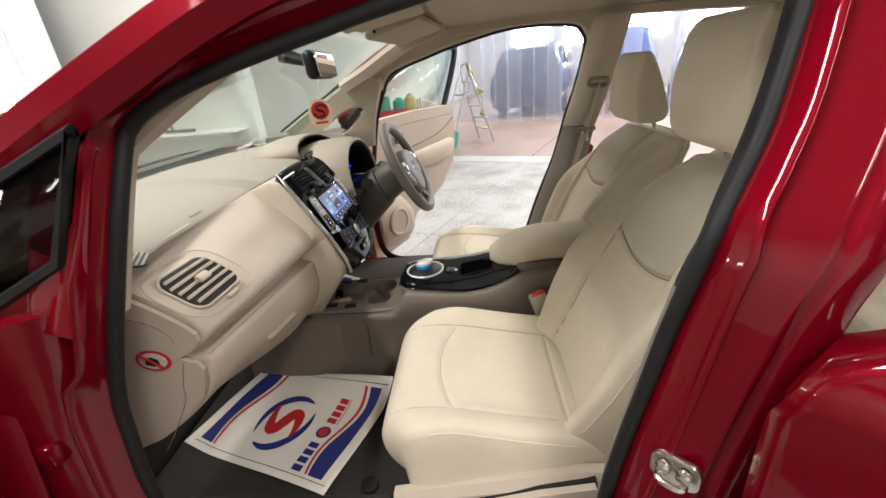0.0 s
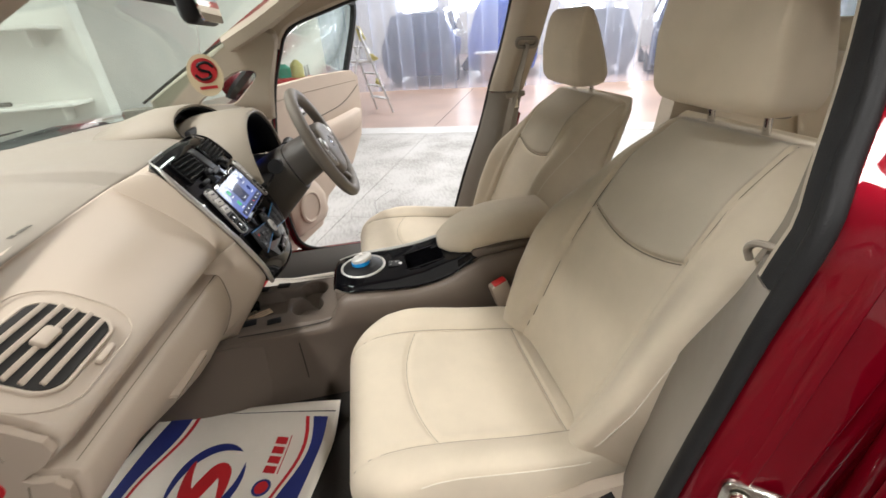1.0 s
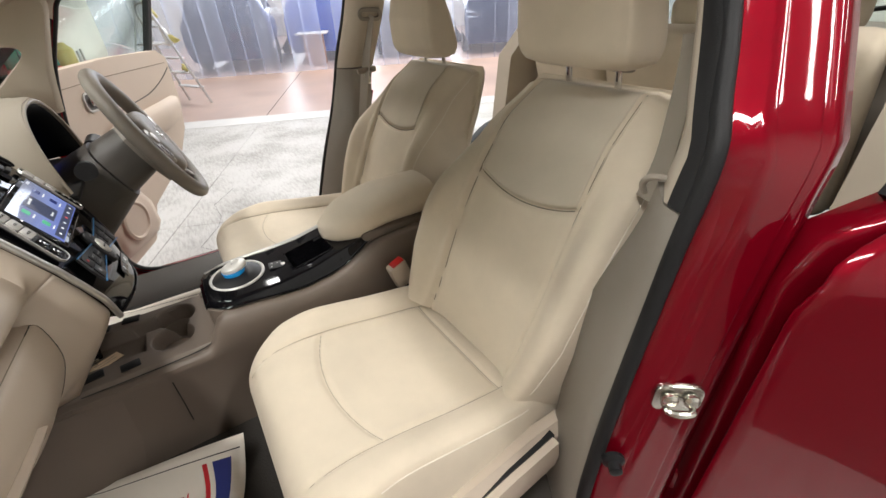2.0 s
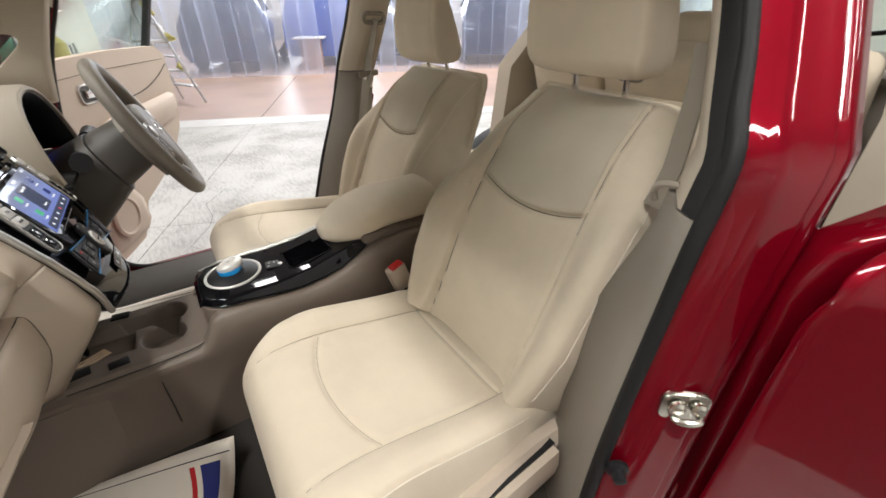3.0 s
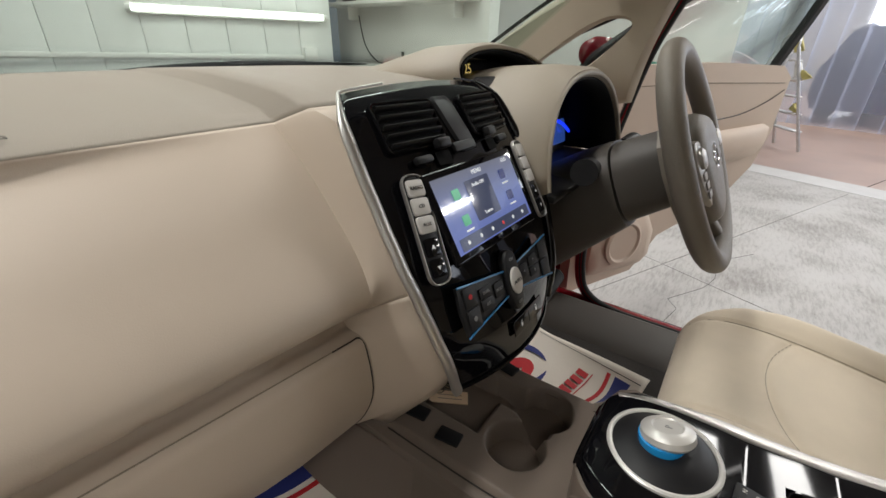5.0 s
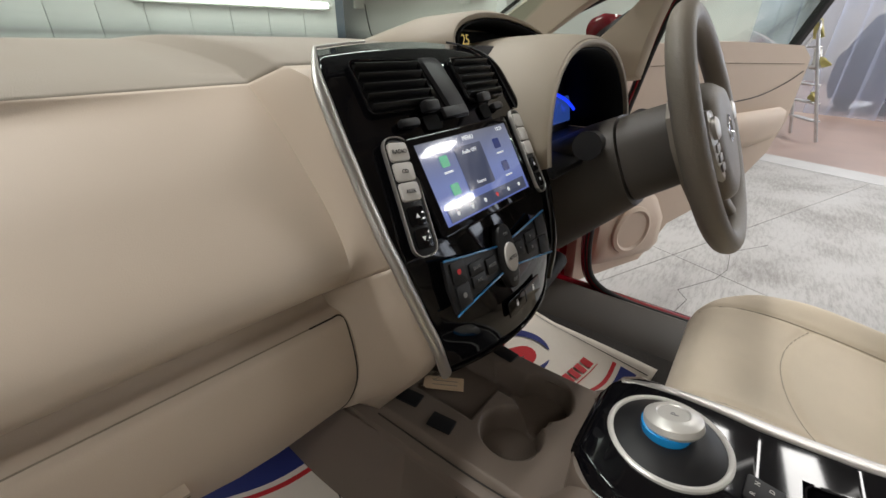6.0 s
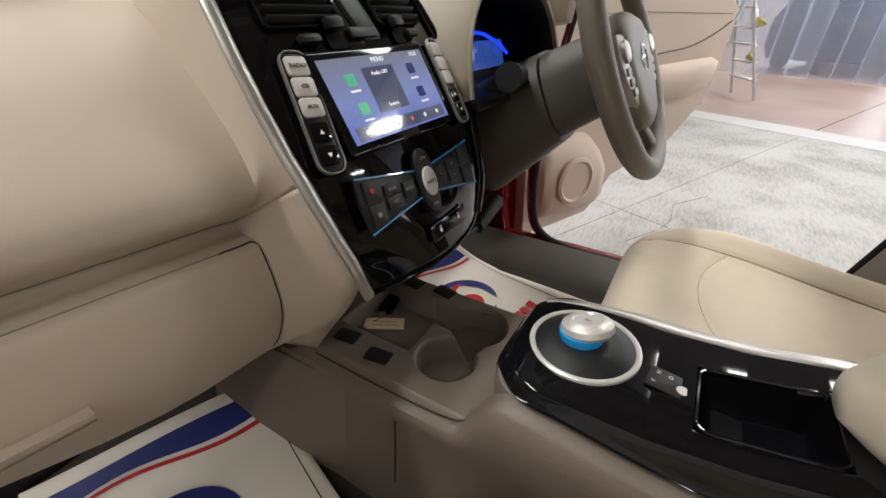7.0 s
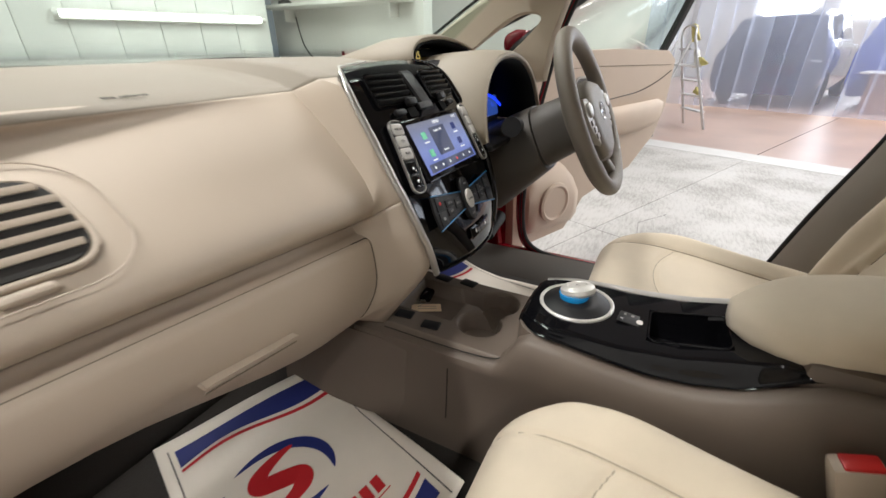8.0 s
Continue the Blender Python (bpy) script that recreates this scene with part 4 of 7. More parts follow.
# sections (y, z) from the screen over the pad and down to the knees
NEAR = [(0.80, 1.040), (0.66, 1.036), (0.55, 1.026), (0.47, 1.013), (0.435, 1.003), (0.418, 0.992), (0.385, 0.968), (0.345, 0.938), (0.305, 0.902), (0.284, 0.876), (0.282, 0.858), (0.296, 0.842), (0.325, 0.824), (0.318, 0.812), (0.300, 0.806), (0.292, 0.790), (0.292, 0.740), (0.309, 0.698), (0.336, 0.660), (0.374, 0.636), (0.50, 0.618)]
MID = [(0.80, 1.042), (0.66, 1.046), (0.55, 1.042), (0.45, 1.034), (0.392, 1.020), (0.368, 1.016), (0.347, 1.009), (0.327, 0.985), (0.310, 0.960), (0.290, 0.93), (0.272, 0.90), (0.259, 0.875), (0.249, 0.855), (0.241, 0.835), (0.233, 0.815), (0.227, 0.795), (0.220, 0.765), (0.219, 0.74), (0.242, 0.70), (0.280, 0.65), (0.330, 0.582)]
FAR = [(0.80, 1.040), (0.66, 1.040), (0.55, 1.038), (0.46, 1.030), (0.40, 1.018), (0.385, 1.008), (0.37, 0.985), (0.36, 0.96), (0.345, 0.93), (0.335, 0.90), (0.328, 0.87), (0.322, 0.845), (0.318, 0.82), (0.315, 0.80), (0.315, 0.78), (0.318, 0.76), (0.325, 0.73), (0.335, 0.70), (0.35, 0.67), (0.38, 0.63), (0.50, 0.60)]


# half width of the stack's edge, and of the facet beside it, by height
HALF = [(0.58, 0.114), (0.65, 0.120), (0.728, 0.124), (0.76, 0.134), (0.80, 0.145), (0.84, 0.153), (0.88, 0.159), (0.92, 0.160), (0.96, 0.157), (1.0, 0.151), (1.034, 0.142)]
# depth of that edge by height
EDGE_Y = [(0.70, 0.204), (0.736, 0.210), (0.76, 0.211), (0.78, 0.214), (0.82, 0.227), (0.86, 0.243), (0.90, 0.264), (0.94, 0.288), (1.0, 0.329), (1.038, 0.355), (1.06, 0.370)]
MIDDLE_Y = [(0.70, 0.172), (0.736, 0.184), (0.78, 0.197), (0.821, 0.213), (0.875, 0.236), (0.947, 0.279), (1.0, 0.315), (1.04, 0.343), (1.06, 0.358)]
FACET = [(0.58, 0.066), (0.63, 0.062), (0.70, 0.046), (0.756, 0.038), (0.79, 0.035), (0.82, 0.032), (0.86, 0.028), (0.90, 0.023), (0.94, 0.019), (1.0, 0.016), (1.05, 0.016)]


# the passenger's side climbs towards the door: change of height at the stack and at the door, row by row
TILT = [(5, 0.0, 0.0), (6, -0.002, 0.004), (7, -0.005, 0.010), (8, -0.009, 0.017), (9, -0.014, 0.022), (10, -0.015, 0.025), (11, -0.012, 0.026), (12, -0.012, 0.028), (13, -0.012, 0.033), (15, -0.010, 0.036), (16, -0.018, 0.030), (17, -0.024, 0.020), (18, -0.030, 0.010), (20, -0.032, 0.008)]


def dash_section(x):
    """The points of the section at x, or at (side, q): q from the open dash (0) to the stack's edge (1)."""
    out = []
    for i, (ym, zm) in enumerate(MID):
        if isinstance(x, tuple):
            sd, q = x
            y, z = (NEAR if sd < 0 else FAR)[i]
            px = sd * (poly(HALF, zm) + poly(FACET, zm) * (1 - q))
            if sd < 0:
                z += poly([(i_, a_) for i_, a_, _ in TILT], i)
            y, z = lerp(y, ym, q), lerp(z, zm, q)
        elif abs(x) < 0.13:
            px, y, z = x, ym, zm
        else:
            px = x
            y, z = (NEAR if x < 0 else FAR)[i]
            if x < 0:
                z += lerp(poly([(i_, a_) for i_, a_, _ in TILT], i), poly([(i_, b_) for i_, _, b_ in TILT], i), min(1.0, max(0.0, (-0.17 - x) / 0.49)))
        y -= 0.24 * (px / 0.66) ** 2 * max(0.0, 1 - i / 5)
        if px < 0:
            y += 0.10 * smooth01(-0.25, -0.62, px) * smooth01(15, 19, i)
        elif 4 < i < 12:
            # room for the instruments
            y = max(y, lerp(y, 0.405, smooth01(0.17, 0.20, px) * (1 - smooth01(0.52, 0.56, px))))
        out.append(Vector((px, y, z)))
    return out


XS = [-0.668, -0.664, -0.655, -0.64, -0.60, -0.55, -0.5, -0.45, -0.4, -0.35, -0.3, -0.26, -0.24, -0.225, -0.21, (-1, 0), (-1, 0.12), (-1, 0.35), (-1, 0.6), (-1, 0.82), (-1, 1), -0.1, 0, 0.1, (1, 1), (1, 0.82), (1, 0.6), (1, 0.35), (1, 0.12), (1, 0), 0.225, 0.24, 0.26, 0.32, 0.4, 0.5, 0.53, 0.57, 0.6, 0.65, 0.668]


def dash_strip(i0, i1, fine=3, xs=XS):
    cols = []
    for x in xs:
        cut = dash_section(x)[i0:i1 + 1]
        for p in cut:
            if abs(p.x) > 0.66:
                p.y += 0.012 if abs(p.x) > 0.666 else 0.003
                p.z -= 0.006 if abs(p.x) > 0.666 else 0.0
        cols.append(spline(cut, fine))
    bm = bmesh.new()
    g = [[bm.verts.new(p) for p in c] for c in cols]
    for a, b in zip(g, g[1:]):
        for j in range(len(a) - 1):
            bm.faces.new((a[j], a[j + 1], b[j + 1], b[j]))
    bm.normal_update()
    if sum((f.normal.z - f.normal.y) * f.calc_area() for f in bm.faces) < 0:
        bmesh.ops.reverse_faces(bm, faces=bm.faces[:])
    return bm


part("top_pad", dash_strip(0, 4), PAD, dash, "taupe soft top pad", solid=0.012, angle=1.0)
part("facia", dash_strip(4, 12), BEIGE, dash, solid=0.012, angle=1.0)
for half in (XS[:21], XS[24:]):
    part("lower_facia", dash_strip(12, 20, xs=half), BEIGE, dash, solid=0.012, angle=0.8)
# end cheek that the open door bares
for s in (-1, 1):
    sec = dash_section(s * 0.66)
    ring = [(p.y + 0.012, p.z - 0.004) for p in sec[3:]] + [(0.56, 0.60), (0.56, 0.98)]
    part("end_cheek", slab([(y, z) for y, z in ring], basis((s * 0.662, 0, 0), (0, 1, 0), (0, 0, 1)) @ pose(0, 0, 0 if s > 0 else -0.014), 0.014), BEIGE, dash)

# glove box lid outline, seam and pull
SEAM = material("dark_gap", (0.02, 0.018, 0.016), 0.8)
gap = [dash_section(x)[14] for x in (-0.22, -0.205, -0.195)] + [dash_section((-1, 0))[k] + Vector((-0.003, 0, 0)) for k in range(14, 20)]
part("glovebox_gap", tube([p + Vector((0, -0.0002, 0.0002)) for p in spline(gap, 3)], 0.0009, 6), SEAM, dash)
part("glovebox_top_gap", tube([dash_section(x)[14] + Vector((0, -0.0001, 0.0001)) for x in (-0.655, -0.60, -0.55, -0.50, -0.45, -0.40, -0.35, -0.30, -0.25, -0.22)], 0.0007, 5), SEAMLINE, dash)
pull = [dash_section(x)[16] + Vector((0, 0.0028, -0.012)) for x in (-0.47, -0.45, -0.42, -0.39, -0.365, -0.350)]
part("glovebox_pull", sweep(spline(pull, 3), [(-0.002, -0.011), (0.003, -0.009), (0.003, 0.009), (-0.002, 0.011)], up=(0, -1, 0)), BEIGE, dash)
part("pull_gap", tube([p + Vector((0, -0.0030, -0.011)) for p in spline(pull, 3)], 0.0009, 5), SEAMLINE, dash)
for ln in (((0.42, 0.937), (0.375, 0.920), (0.345, 0.900), (0.336, 0.880)), ((0.335, 0.838), (0.352, 0.79), (0.36, 0.755), (0.40, 0.69), (0.441, 0.632))):
    part("cheek_seam", tube(spline([(-0.6765, y, z) for y, z in ln], 5), 0.0009, 5, up=(1, 0, 0)), SEAMLINE, dash)
# outer air vent
VM = basis(dash_section(-0.574)[7] + Vector((0.004, -0.0090, -0.0045)), dash_section(-0.52)[7] - dash_section(-0.63)[7], dash_section(-0.574)[6] - dash_section(-0.574)[8])
vent = part("side_vent", ring_frame(rrect(0.136, 0.094, 0.026, 6), VM @ pose(0, 0, -0.002), 0.005, 0.0045), BEIGE, dash, "oval air vent with beige slats")
# A flat dark plate stands for the shade behind the slats.
part("vent_well", slab(rrect(0.130, 0.088, 0.024, 6), VM, 0.0025), SEAM, vent)
for k in range(5):
    o = -0.031 + k * 0.0155
    wide = 0.128 if 0 < k < 4 else 0.116
    part("slat", box(VM @ pose(0, o, 0.006) @ pose(0, 0, 0, 24, 0, 0), wide, 0.0062, 0.0035, 0.0010), BEIGE, vent)
part("vent_tab", box(VM @ pose(0.002, 0.0, 0.010), 0.032, 0.018, 0.009, 0.004), BEIGE, vent)
part("vent_wheel", box(VM @ pose(0.010, -0.058, 0.001), 0.034, 0.008, 0.008, 0.003), BEIGE, vent)
part("vent_panel_seam", tube([VM @ Vector((x, y, 0.0005)) for x, y in rrect(0.19, 0.135, 0.05, 6)], 0.0009, 5, closed=True, up=(0, -0.6, 0.8)), BEIGE, vent)
DEM = basis((-0.632, 0.380, 1.0135), (1, 0.45, 0.1), (-0.4, 0.9, 0.30))
dm = part("demister_vent", slab(rrect(0.05, 0.028, 0.012), DEM, 0.003), MATTE, dash)
for k in range(3):
    part("slat", box(DEM @ pose(0, -0.008 + 0.008 * k, 0.003), 0.044, 0.003, 0.003), BEIGE, dm)
# warning sticker on the cheek
stk = part("warning_sticker", slab([(0.032 * math.cos(a * math.pi / 16), 0.0215 * math.sin(a * math.pi / 16)) for a in range(32)], basis((-0.6755, 0.387, 0.845), (0, -1, -0.06), (0, -0.06, 1)), 0.0015), PRED, dash, "round red warning sticker")
part("sticker_face", slab([(0.025 * math.cos(a * math.pi / 16), 0.016 * math.sin(a * math.pi / 16)) for a in range(32)], basis((-0.677, 0.387, 0.845), (0, -1, -0.06), (0, -0.06, 1)), 0.0012), KEYWHITE, stk)
part("sticker_sign", slab([(-0.014, -0.007), (0.0, -0.010), (0.012, -0.006), (0.010, 0.004), (-0.002, 0.009), (-0.012, 0.005)], basis((-0.6782, 0.387, 0.845), (0, -1, -0.06), (0, -0.06, 1)), 0.001), MATTE, stk)
part("sticker_bar", box(basis((-0.6790, 0.387, 0.845), (0, -1, -0.06), (0, -0.06, 1)) @ pose(0, 0, 0.0015, 0, 0, -35), 0.052, 0.005, 0.0012), PRED, stk)
lettering("airbag_lettering", "SRS AIRBAG", 0.0090, basis((-0.387, 0.437, 1.0152), (1, 0.03, 0.004), (0, 1, 0.20)), DARKBROWN, dash, "embossed lettering on the pad")

# meter hood over the pad, for the driver


def arch(cx, half, z0, z1, y, n=24, power=2.4):
    out = []
    for k in range(n + 1):
        t = math.pi * k / n
        c, s_ = math.cos(t), math.sin(t)
        out.append(Vector((cx - half * math.copysign(abs(c) ** (2 / power), c), y + 0.0 * s_, z0 + (z1 - z0) * abs(s_) ** (2 / power))))
    return out


def lean(ring, z0, k, skew=0.0):
    return [Vector((p.x + skew * (p.z - z0), p.y + k * (p.z - z0), p.z)) for p in ring]


rings = [lean(arch(0.352, 0.190, 0.885, 1.040, 0.243), 0.89, 0.18), lean(arch(0.352, 0.199, 0.884, 1.052, 0.240), 0.89, 0.18), lean(arch(0.352, 0.206, 0.882, 1.056, 0.248), 0.89, 0.18), lean(arch(0.352, 0.216, 0.88, 1.058, 0.31), 0.89, 0.15), lean(arch(0.350, 0.228, 0.88, 1.052, 0.40), 0.89, 0.1), lean(arch(0.35, 0.235, 0.88, 1.040, 0.48), 0.89, 0.1)]
hd = part("meter_hood", loft(bmesh.new(), rings, ring_closed=False), HOOD, dash, solid=0.004, angle=1.0)
# Near-black lining paints in the hood's shade and swallows the blue spill.
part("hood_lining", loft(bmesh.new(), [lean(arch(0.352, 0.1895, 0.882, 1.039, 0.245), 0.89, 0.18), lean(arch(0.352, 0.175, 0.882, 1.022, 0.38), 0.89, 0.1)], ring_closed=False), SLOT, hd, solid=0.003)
part("hood_rim", tube(lean(arch(0.352, 0.195, 0.885, 1.046, 0.2405), 0.89, 0.18), 0.0045, 8, up=(0, 1, 0)), HOOD, hd)
mt = part("instrument_panel", box(pose(0.352, 0.378, 0.945, -10, 0, 0), 0.36, 0.02, 0.19, 0.01), MATTE, hd, "dark instrument panel with blue display")
part("hood_floor", box(pose(0.352, 0.31, 0.872), 0.38, 0.16, 0.012, 0.004), MATTE, hd)
part("blue_arc", tube(spline([(0.375, 0.356, 0.960), (0.41, 0.355, 0.957), (0.44, 0.354, 0.950), (0.49, 0.352, 0.934), (0.548, 0.350, 0.904)], 6), 0.0032, 6), METERBLUE, mt)
part("blue_display", box(pose(0.448, 0.361, 0.918, -10, 0, 0), 0.15, 0.006, 0.052, 0.003), METERLCD, mt)
part("info_display", box(pose(0.322, 0.361, 0.915, -10, 0, 0), 0.075, 0.006, 0.062, 0.003), METERDIM, mt)
part("info_symbol", box(pose(0.325, 0.357, 0.905, -10, 0, 0), 0.036, 0.003, 0.010, 0.001), SCREENINK, mt)
part("info_symbol", slab([(0.008 * math.cos(a * 0.6), 0.008 * math.sin(a * 0.6)) for a in range(10)], pose(0.322, 0.357, 0.923, 80, 0, 0), 0.001), SCREENINK, mt)
for k in range(6):
    part("display_bar", box(pose(0.395 + 0.013 * k, 0.356, 0.915 + 0.004 * (k % 3), -10, 0, 0), 0.006, 0.003, 0.018 + 0.004 * (k % 2)), METERLCD, mt)

# upper meter: wide brow with a dark slot
rings = [lean(arch(0.335, 0.172, 1.030, 1.080, 0.405, power=2.0), 1.03, 0.3, -0.9), lean(arch(0.335, 0.180, 1.026, 1.087, 0.402, power=2.0), 1.03, 0.3, -0.9), lean(arch(0.335, 0.188, 1.022, 1.090, 0.412, power=2.0), 1.03, 0.3, -0.9), lean(arch(0.335, 0.210, 1.015, 1.084, 0.50, power=2.1), 1.03, 0.2, -0.9), lean(arch(0.335, 0.240, 1.0, 1.058, 0.60, power=2.2), 1.03, 0.2, -0.9)]
br = part("upper_meter_brow", loft(bmesh.new(), rings, ring_closed=False), HOOD, dash, solid=0.004, angle=1.0)
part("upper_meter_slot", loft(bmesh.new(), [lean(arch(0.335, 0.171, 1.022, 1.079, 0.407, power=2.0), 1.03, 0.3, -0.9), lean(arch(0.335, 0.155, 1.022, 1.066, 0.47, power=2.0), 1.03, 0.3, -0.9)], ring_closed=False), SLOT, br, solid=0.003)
part("upper_meter_face", box(pose(0.320, 0.475, 1.036, -20, 0, 0), 0.24, 0.01, 0.050, 0.004), SLOT, br)
lettering("speed_digits", "25", 0.024, basis((0.262, 0.462, 1.046), (1, 0, 0), (0, 0.25, 1)), METERGOLD, br)
part("clock_bar", box(pose(0.315, 0.464, 1.038, -20, 0, 0), 0.035, 0.002, 0.005), METERGOLD, br)

# ---- centre stack ----
stack = thing("centre_stack", (0, 0.25, 0.73), "gloss black centre stack with lit touch screen and silver edge", "control panel")


def panel_y(x, z):
    return lerp(poly(MIDDLE_Y, z), poly(EDGE_Y, z), min(1.0, (x / poly(HALF, z)) ** 2))


def on_panel(x, z, lift=0.0):
    """The pose on the panel at (x, z): local x along the car, local y up the panel, local z off it."""
    e = 0.002
    tx = Vector((2 * e, panel_y(x + e, z) - panel_y(x - e, z), 0))
    ty = Vector((0, panel_y(x, z + e) - panel_y(x, z - e), 2 * e))
    m = basis((x, panel_y(x, z), z), tx, ty)
    return m @ pose(0, 0, lift)


def panel_half(z):
    return poly(HALF, z)


PZ0, PZ1 = 0.728, 1.034


def panel_face(u, v):
    z = lerp(PZ0, PZ1, v)
    a = 2 * u - 1
    h = panel_half(z) * (1 - 0.10 * smooth01(0.93, 1.0, v) ** 2)
    x = a * h
    z += 0.008 * (1 - a * a) * smooth01(0.8, 1, v)
    return Vector((x, panel_y(x, z) + 0.014 * smooth01(0.95, 1.0, v), z))


part("panel", surf(panel_face, 30, 40), GLOSS, stack, "piano-black panel", solid=0.02)
for sd in (0, 1):
    edge = [panel_face(sd, v / 28) for v in range(29)] + [panel_face(abs(sd - q), 1) + Vector((0, 0.002, 0.001)) for q in (0.02, 0.05, 0.10, 0.16, 0.24)]
    thin = lambda t: [(x * (1 - 0.8 * smooth01(0.74, 0.88, t)), y * (1 - 0.8 * smooth01(0.74, 0.88, t))) for x, y in circle(0.0068, 12, 0.0052)]
    part("silver_edge", sweep([p + Vector((math.copysign(0.003, p.x), -0.002, 0.001)) for p in spline(edge, 2)], thin, up=(0, -1, 0.3)), SILVER if sd == 0 else GLOSS, stack, "satin silver edging" if sd == 0 else "")
part("panel_back", box(pose(0, 0.305, 0.86, -25, 0, 0), 0.22, 0.03, 0.22, 0.01), MATTE, stack)
part("bottom_edge", tube([panel_face(u / 12, 0) for u in range(13)], 0.0022, 8), GLOSS, stack)

for vx, vw in ((-0.073, 0.088), (0.077, 0.092)):
    vz = 1.001
    m0 = on_panel(vx, vz, 0.001)
    v = part("stack_vent", ring_frame(rrect(vw, 0.054, 0.006), m0, 0.0028, 0.004), GLOSS, stack, "black air vent with slats")
    # A flat black plate replaces the vent's shaded depth.
    part("vent_well", slab(rrect(vw - 0.004, 0.050, 0.005), m0, 0.0012), SLOT, v)
    for k in range(5):
        part("slat", box(m0 @ pose(0, -0.0205 + 0.0102 * k, 0.0045, 58, 0, 0), vw - 0.007, 0.0075, 0.0014, 0.0005), LOUVRE, v)
    part("vent_tab", box(m0 @ pose(0.028 if vx < 0 else -0.022, -0.028, 0.008, 10, 0, 0), 0.021, 0.012, 0.012, 0.003), LOUVRE, v)
    part("tab_notch", slab(rrect(0.023, 0.016, 0.003), m0 @ pose(0.029 if vx < 0 else -0.020, -0.043, 0.0005), 0.0015), SLOT, v)
    part("vent_wheel", box(m0 @ pose(-0.006 if vx < 0 else 0.008, -0.041, 0.004), 0.026, 0.010, 0.010, 0.004), MATTE, v)
part("hazard_fin", loft(bmesh.new(), [[on_panel(0.002 + x * w - 0.25 * (z - 1.0), z, l) @ Vector((0, 0, 0)) for x, l in ((-0.0165, 0.0), (-0.0145, h * 0.8), (-0.009, h), (0.009, h), (0.0145, h * 0.8), (0.0165, 0.0))] for z, h, w in ((0.966, 0.002, 0.85), (0.969, 0.004, 0.95), (0.985, 0.005, 1.0), (1.018, 0.005, 1.0), (1.024, 0.003, 0.95), (1.026, 0.001, 0.85))]), LOUVRE, stack, "satin black rib between the vents")
part("slot_plate", box(on_panel(-0.002, 0.972, 0.003), 0.044, 0.012, 0.006, 0.002), MATTE, stack)

# display
SC = (-0.013, 0.912)
sm = on_panel(*SC, 0.004)
scr = part("touch_screen", slab(rrect(0.186, 0.103, 0.005), sm, 0.005, 0.002), GLOSS, stack, "lit touch screen showing a menu")
bm = bmesh.new()
q = [bm.verts.new((x, y, 0)) for x, y in ((-0.084, -0.042), (0.084, -0.042), (0.084, 0.043), (-0.084, 0.043))]
bm.faces.new(q)
bmesh.ops.solidify(bm, geom=bm.faces[:], thickness=-0.0008)
disp = part("display", bm, SCREEN, scr)
disp.matrix_basis = sm @ pose(0, 0, 0.0056)
TOP = sm @ pose(0, 0, 0.0068)
lettering("menu_title", "MENU", 0.0075, TOP @ pose(0.0, 0.037, 0), SCREENINK, scr)
lettering("clock_digits", "13:23", 0.0065, TOP @ pose(0.065, 0.038, 0), SCREENINK, scr)
part("audio_tile", slab(rrect(0.050, 0.048, 0.002), TOP @ pose(-0.006, 0.006, -0.0006), 0.0006), SCREENDARK, scr)
lettering("audio_text", "Audio OFF", 0.006, TOP @ pose(-0.006, 0.023, 0.0002), SCREENINK, scr)
lettering("source_text", "Source", 0.006, TOP @ pose(-0.006, -0.012, 0.0002), SCREENINK, scr)
for x, y, mt_ in ((-0.052, 0.020, SCREENGREEN), (-0.052, -0.010, SCREENGREEN), (0.050, 0.022, METERDIM), (0.050, -0.006, METERDIM)):
    part("menu_icon", slab(rrect(0.013, 0.012, 0.002), TOP @ pose(x, y, -0.0004), 0.0006), mt_, scr)
    part("icon_caption", box(TOP @ pose(x, y - 0.0115, 0), 0.014, 0.002, 0.0006), SCREENINK, scr)
part("shortcut_strip", slab(rrect(0.154, 0.014, 0.001), TOP @ pose(0, -0.033, -0.0006), 0.0005), SCREENDARK, scr)
for k in range(6):
    part("shortcut_icon", slab([(0.0026 * math.cos(a), 0.0026 * math.sin(a)) for a in (0.3, 1.6, 2.6, 4.0, 5.2)], TOP @ pose(-0.063 + 0.025 * k, -0.033, 0), 0.0004), SCREENRED if k == 3 else SCREENINK, scr)

# key columns either side of the display
for s, names in ((-1, ("RADIO", "CD", "AUX")), (1, ("", "", ""))):
    kx = s * 0.118 - 0.003
    km = on_panel(kx, 0.909, 0.003) @ pose(0, 0, 0, 0, 0, -5.5)
    col = part("key_column", slab(rrect(0.027, 0.113, 0.010), km, 0.006, 0.002), MATTE, stack)
    part("key_frame", ring_frame(rrect(0.0285, 0.1145, 0.011), km @ pose(0, 0, 0.003), 0.0015, 0.0045), SILVER, col, "silver key surround")
    for k in range(3):
        ky = 0.0425 - 0.0190 * k
        part("key", slab(rrect(0.022, 0.0178, 0.0035), km @ pose(0, ky, 0.006), 0.003, 0.001), KEYWHITE, col, "pale key")
        if names[k]:
            lettering("key_legend", names[k], 0.0055, km @ pose(0, ky, 0.0095), MATTE, col)
    for k in range(2):
        ky = -0.019 - 0.0215 * k
        part("volume_key", slab(rrect(0.019, 0.019, 0.003), km @ pose(0, ky, 0.006), 0.002, 0.0008), GLOSS, col)
        part("arrow", slab([(-0.0024, -0.0018), (0.0024, -0.0018), (0, 0.0024)], km @ pose(0, ky, 0.0082, 0, 0, 180 * k), 0.0004), WHITEINK, col)

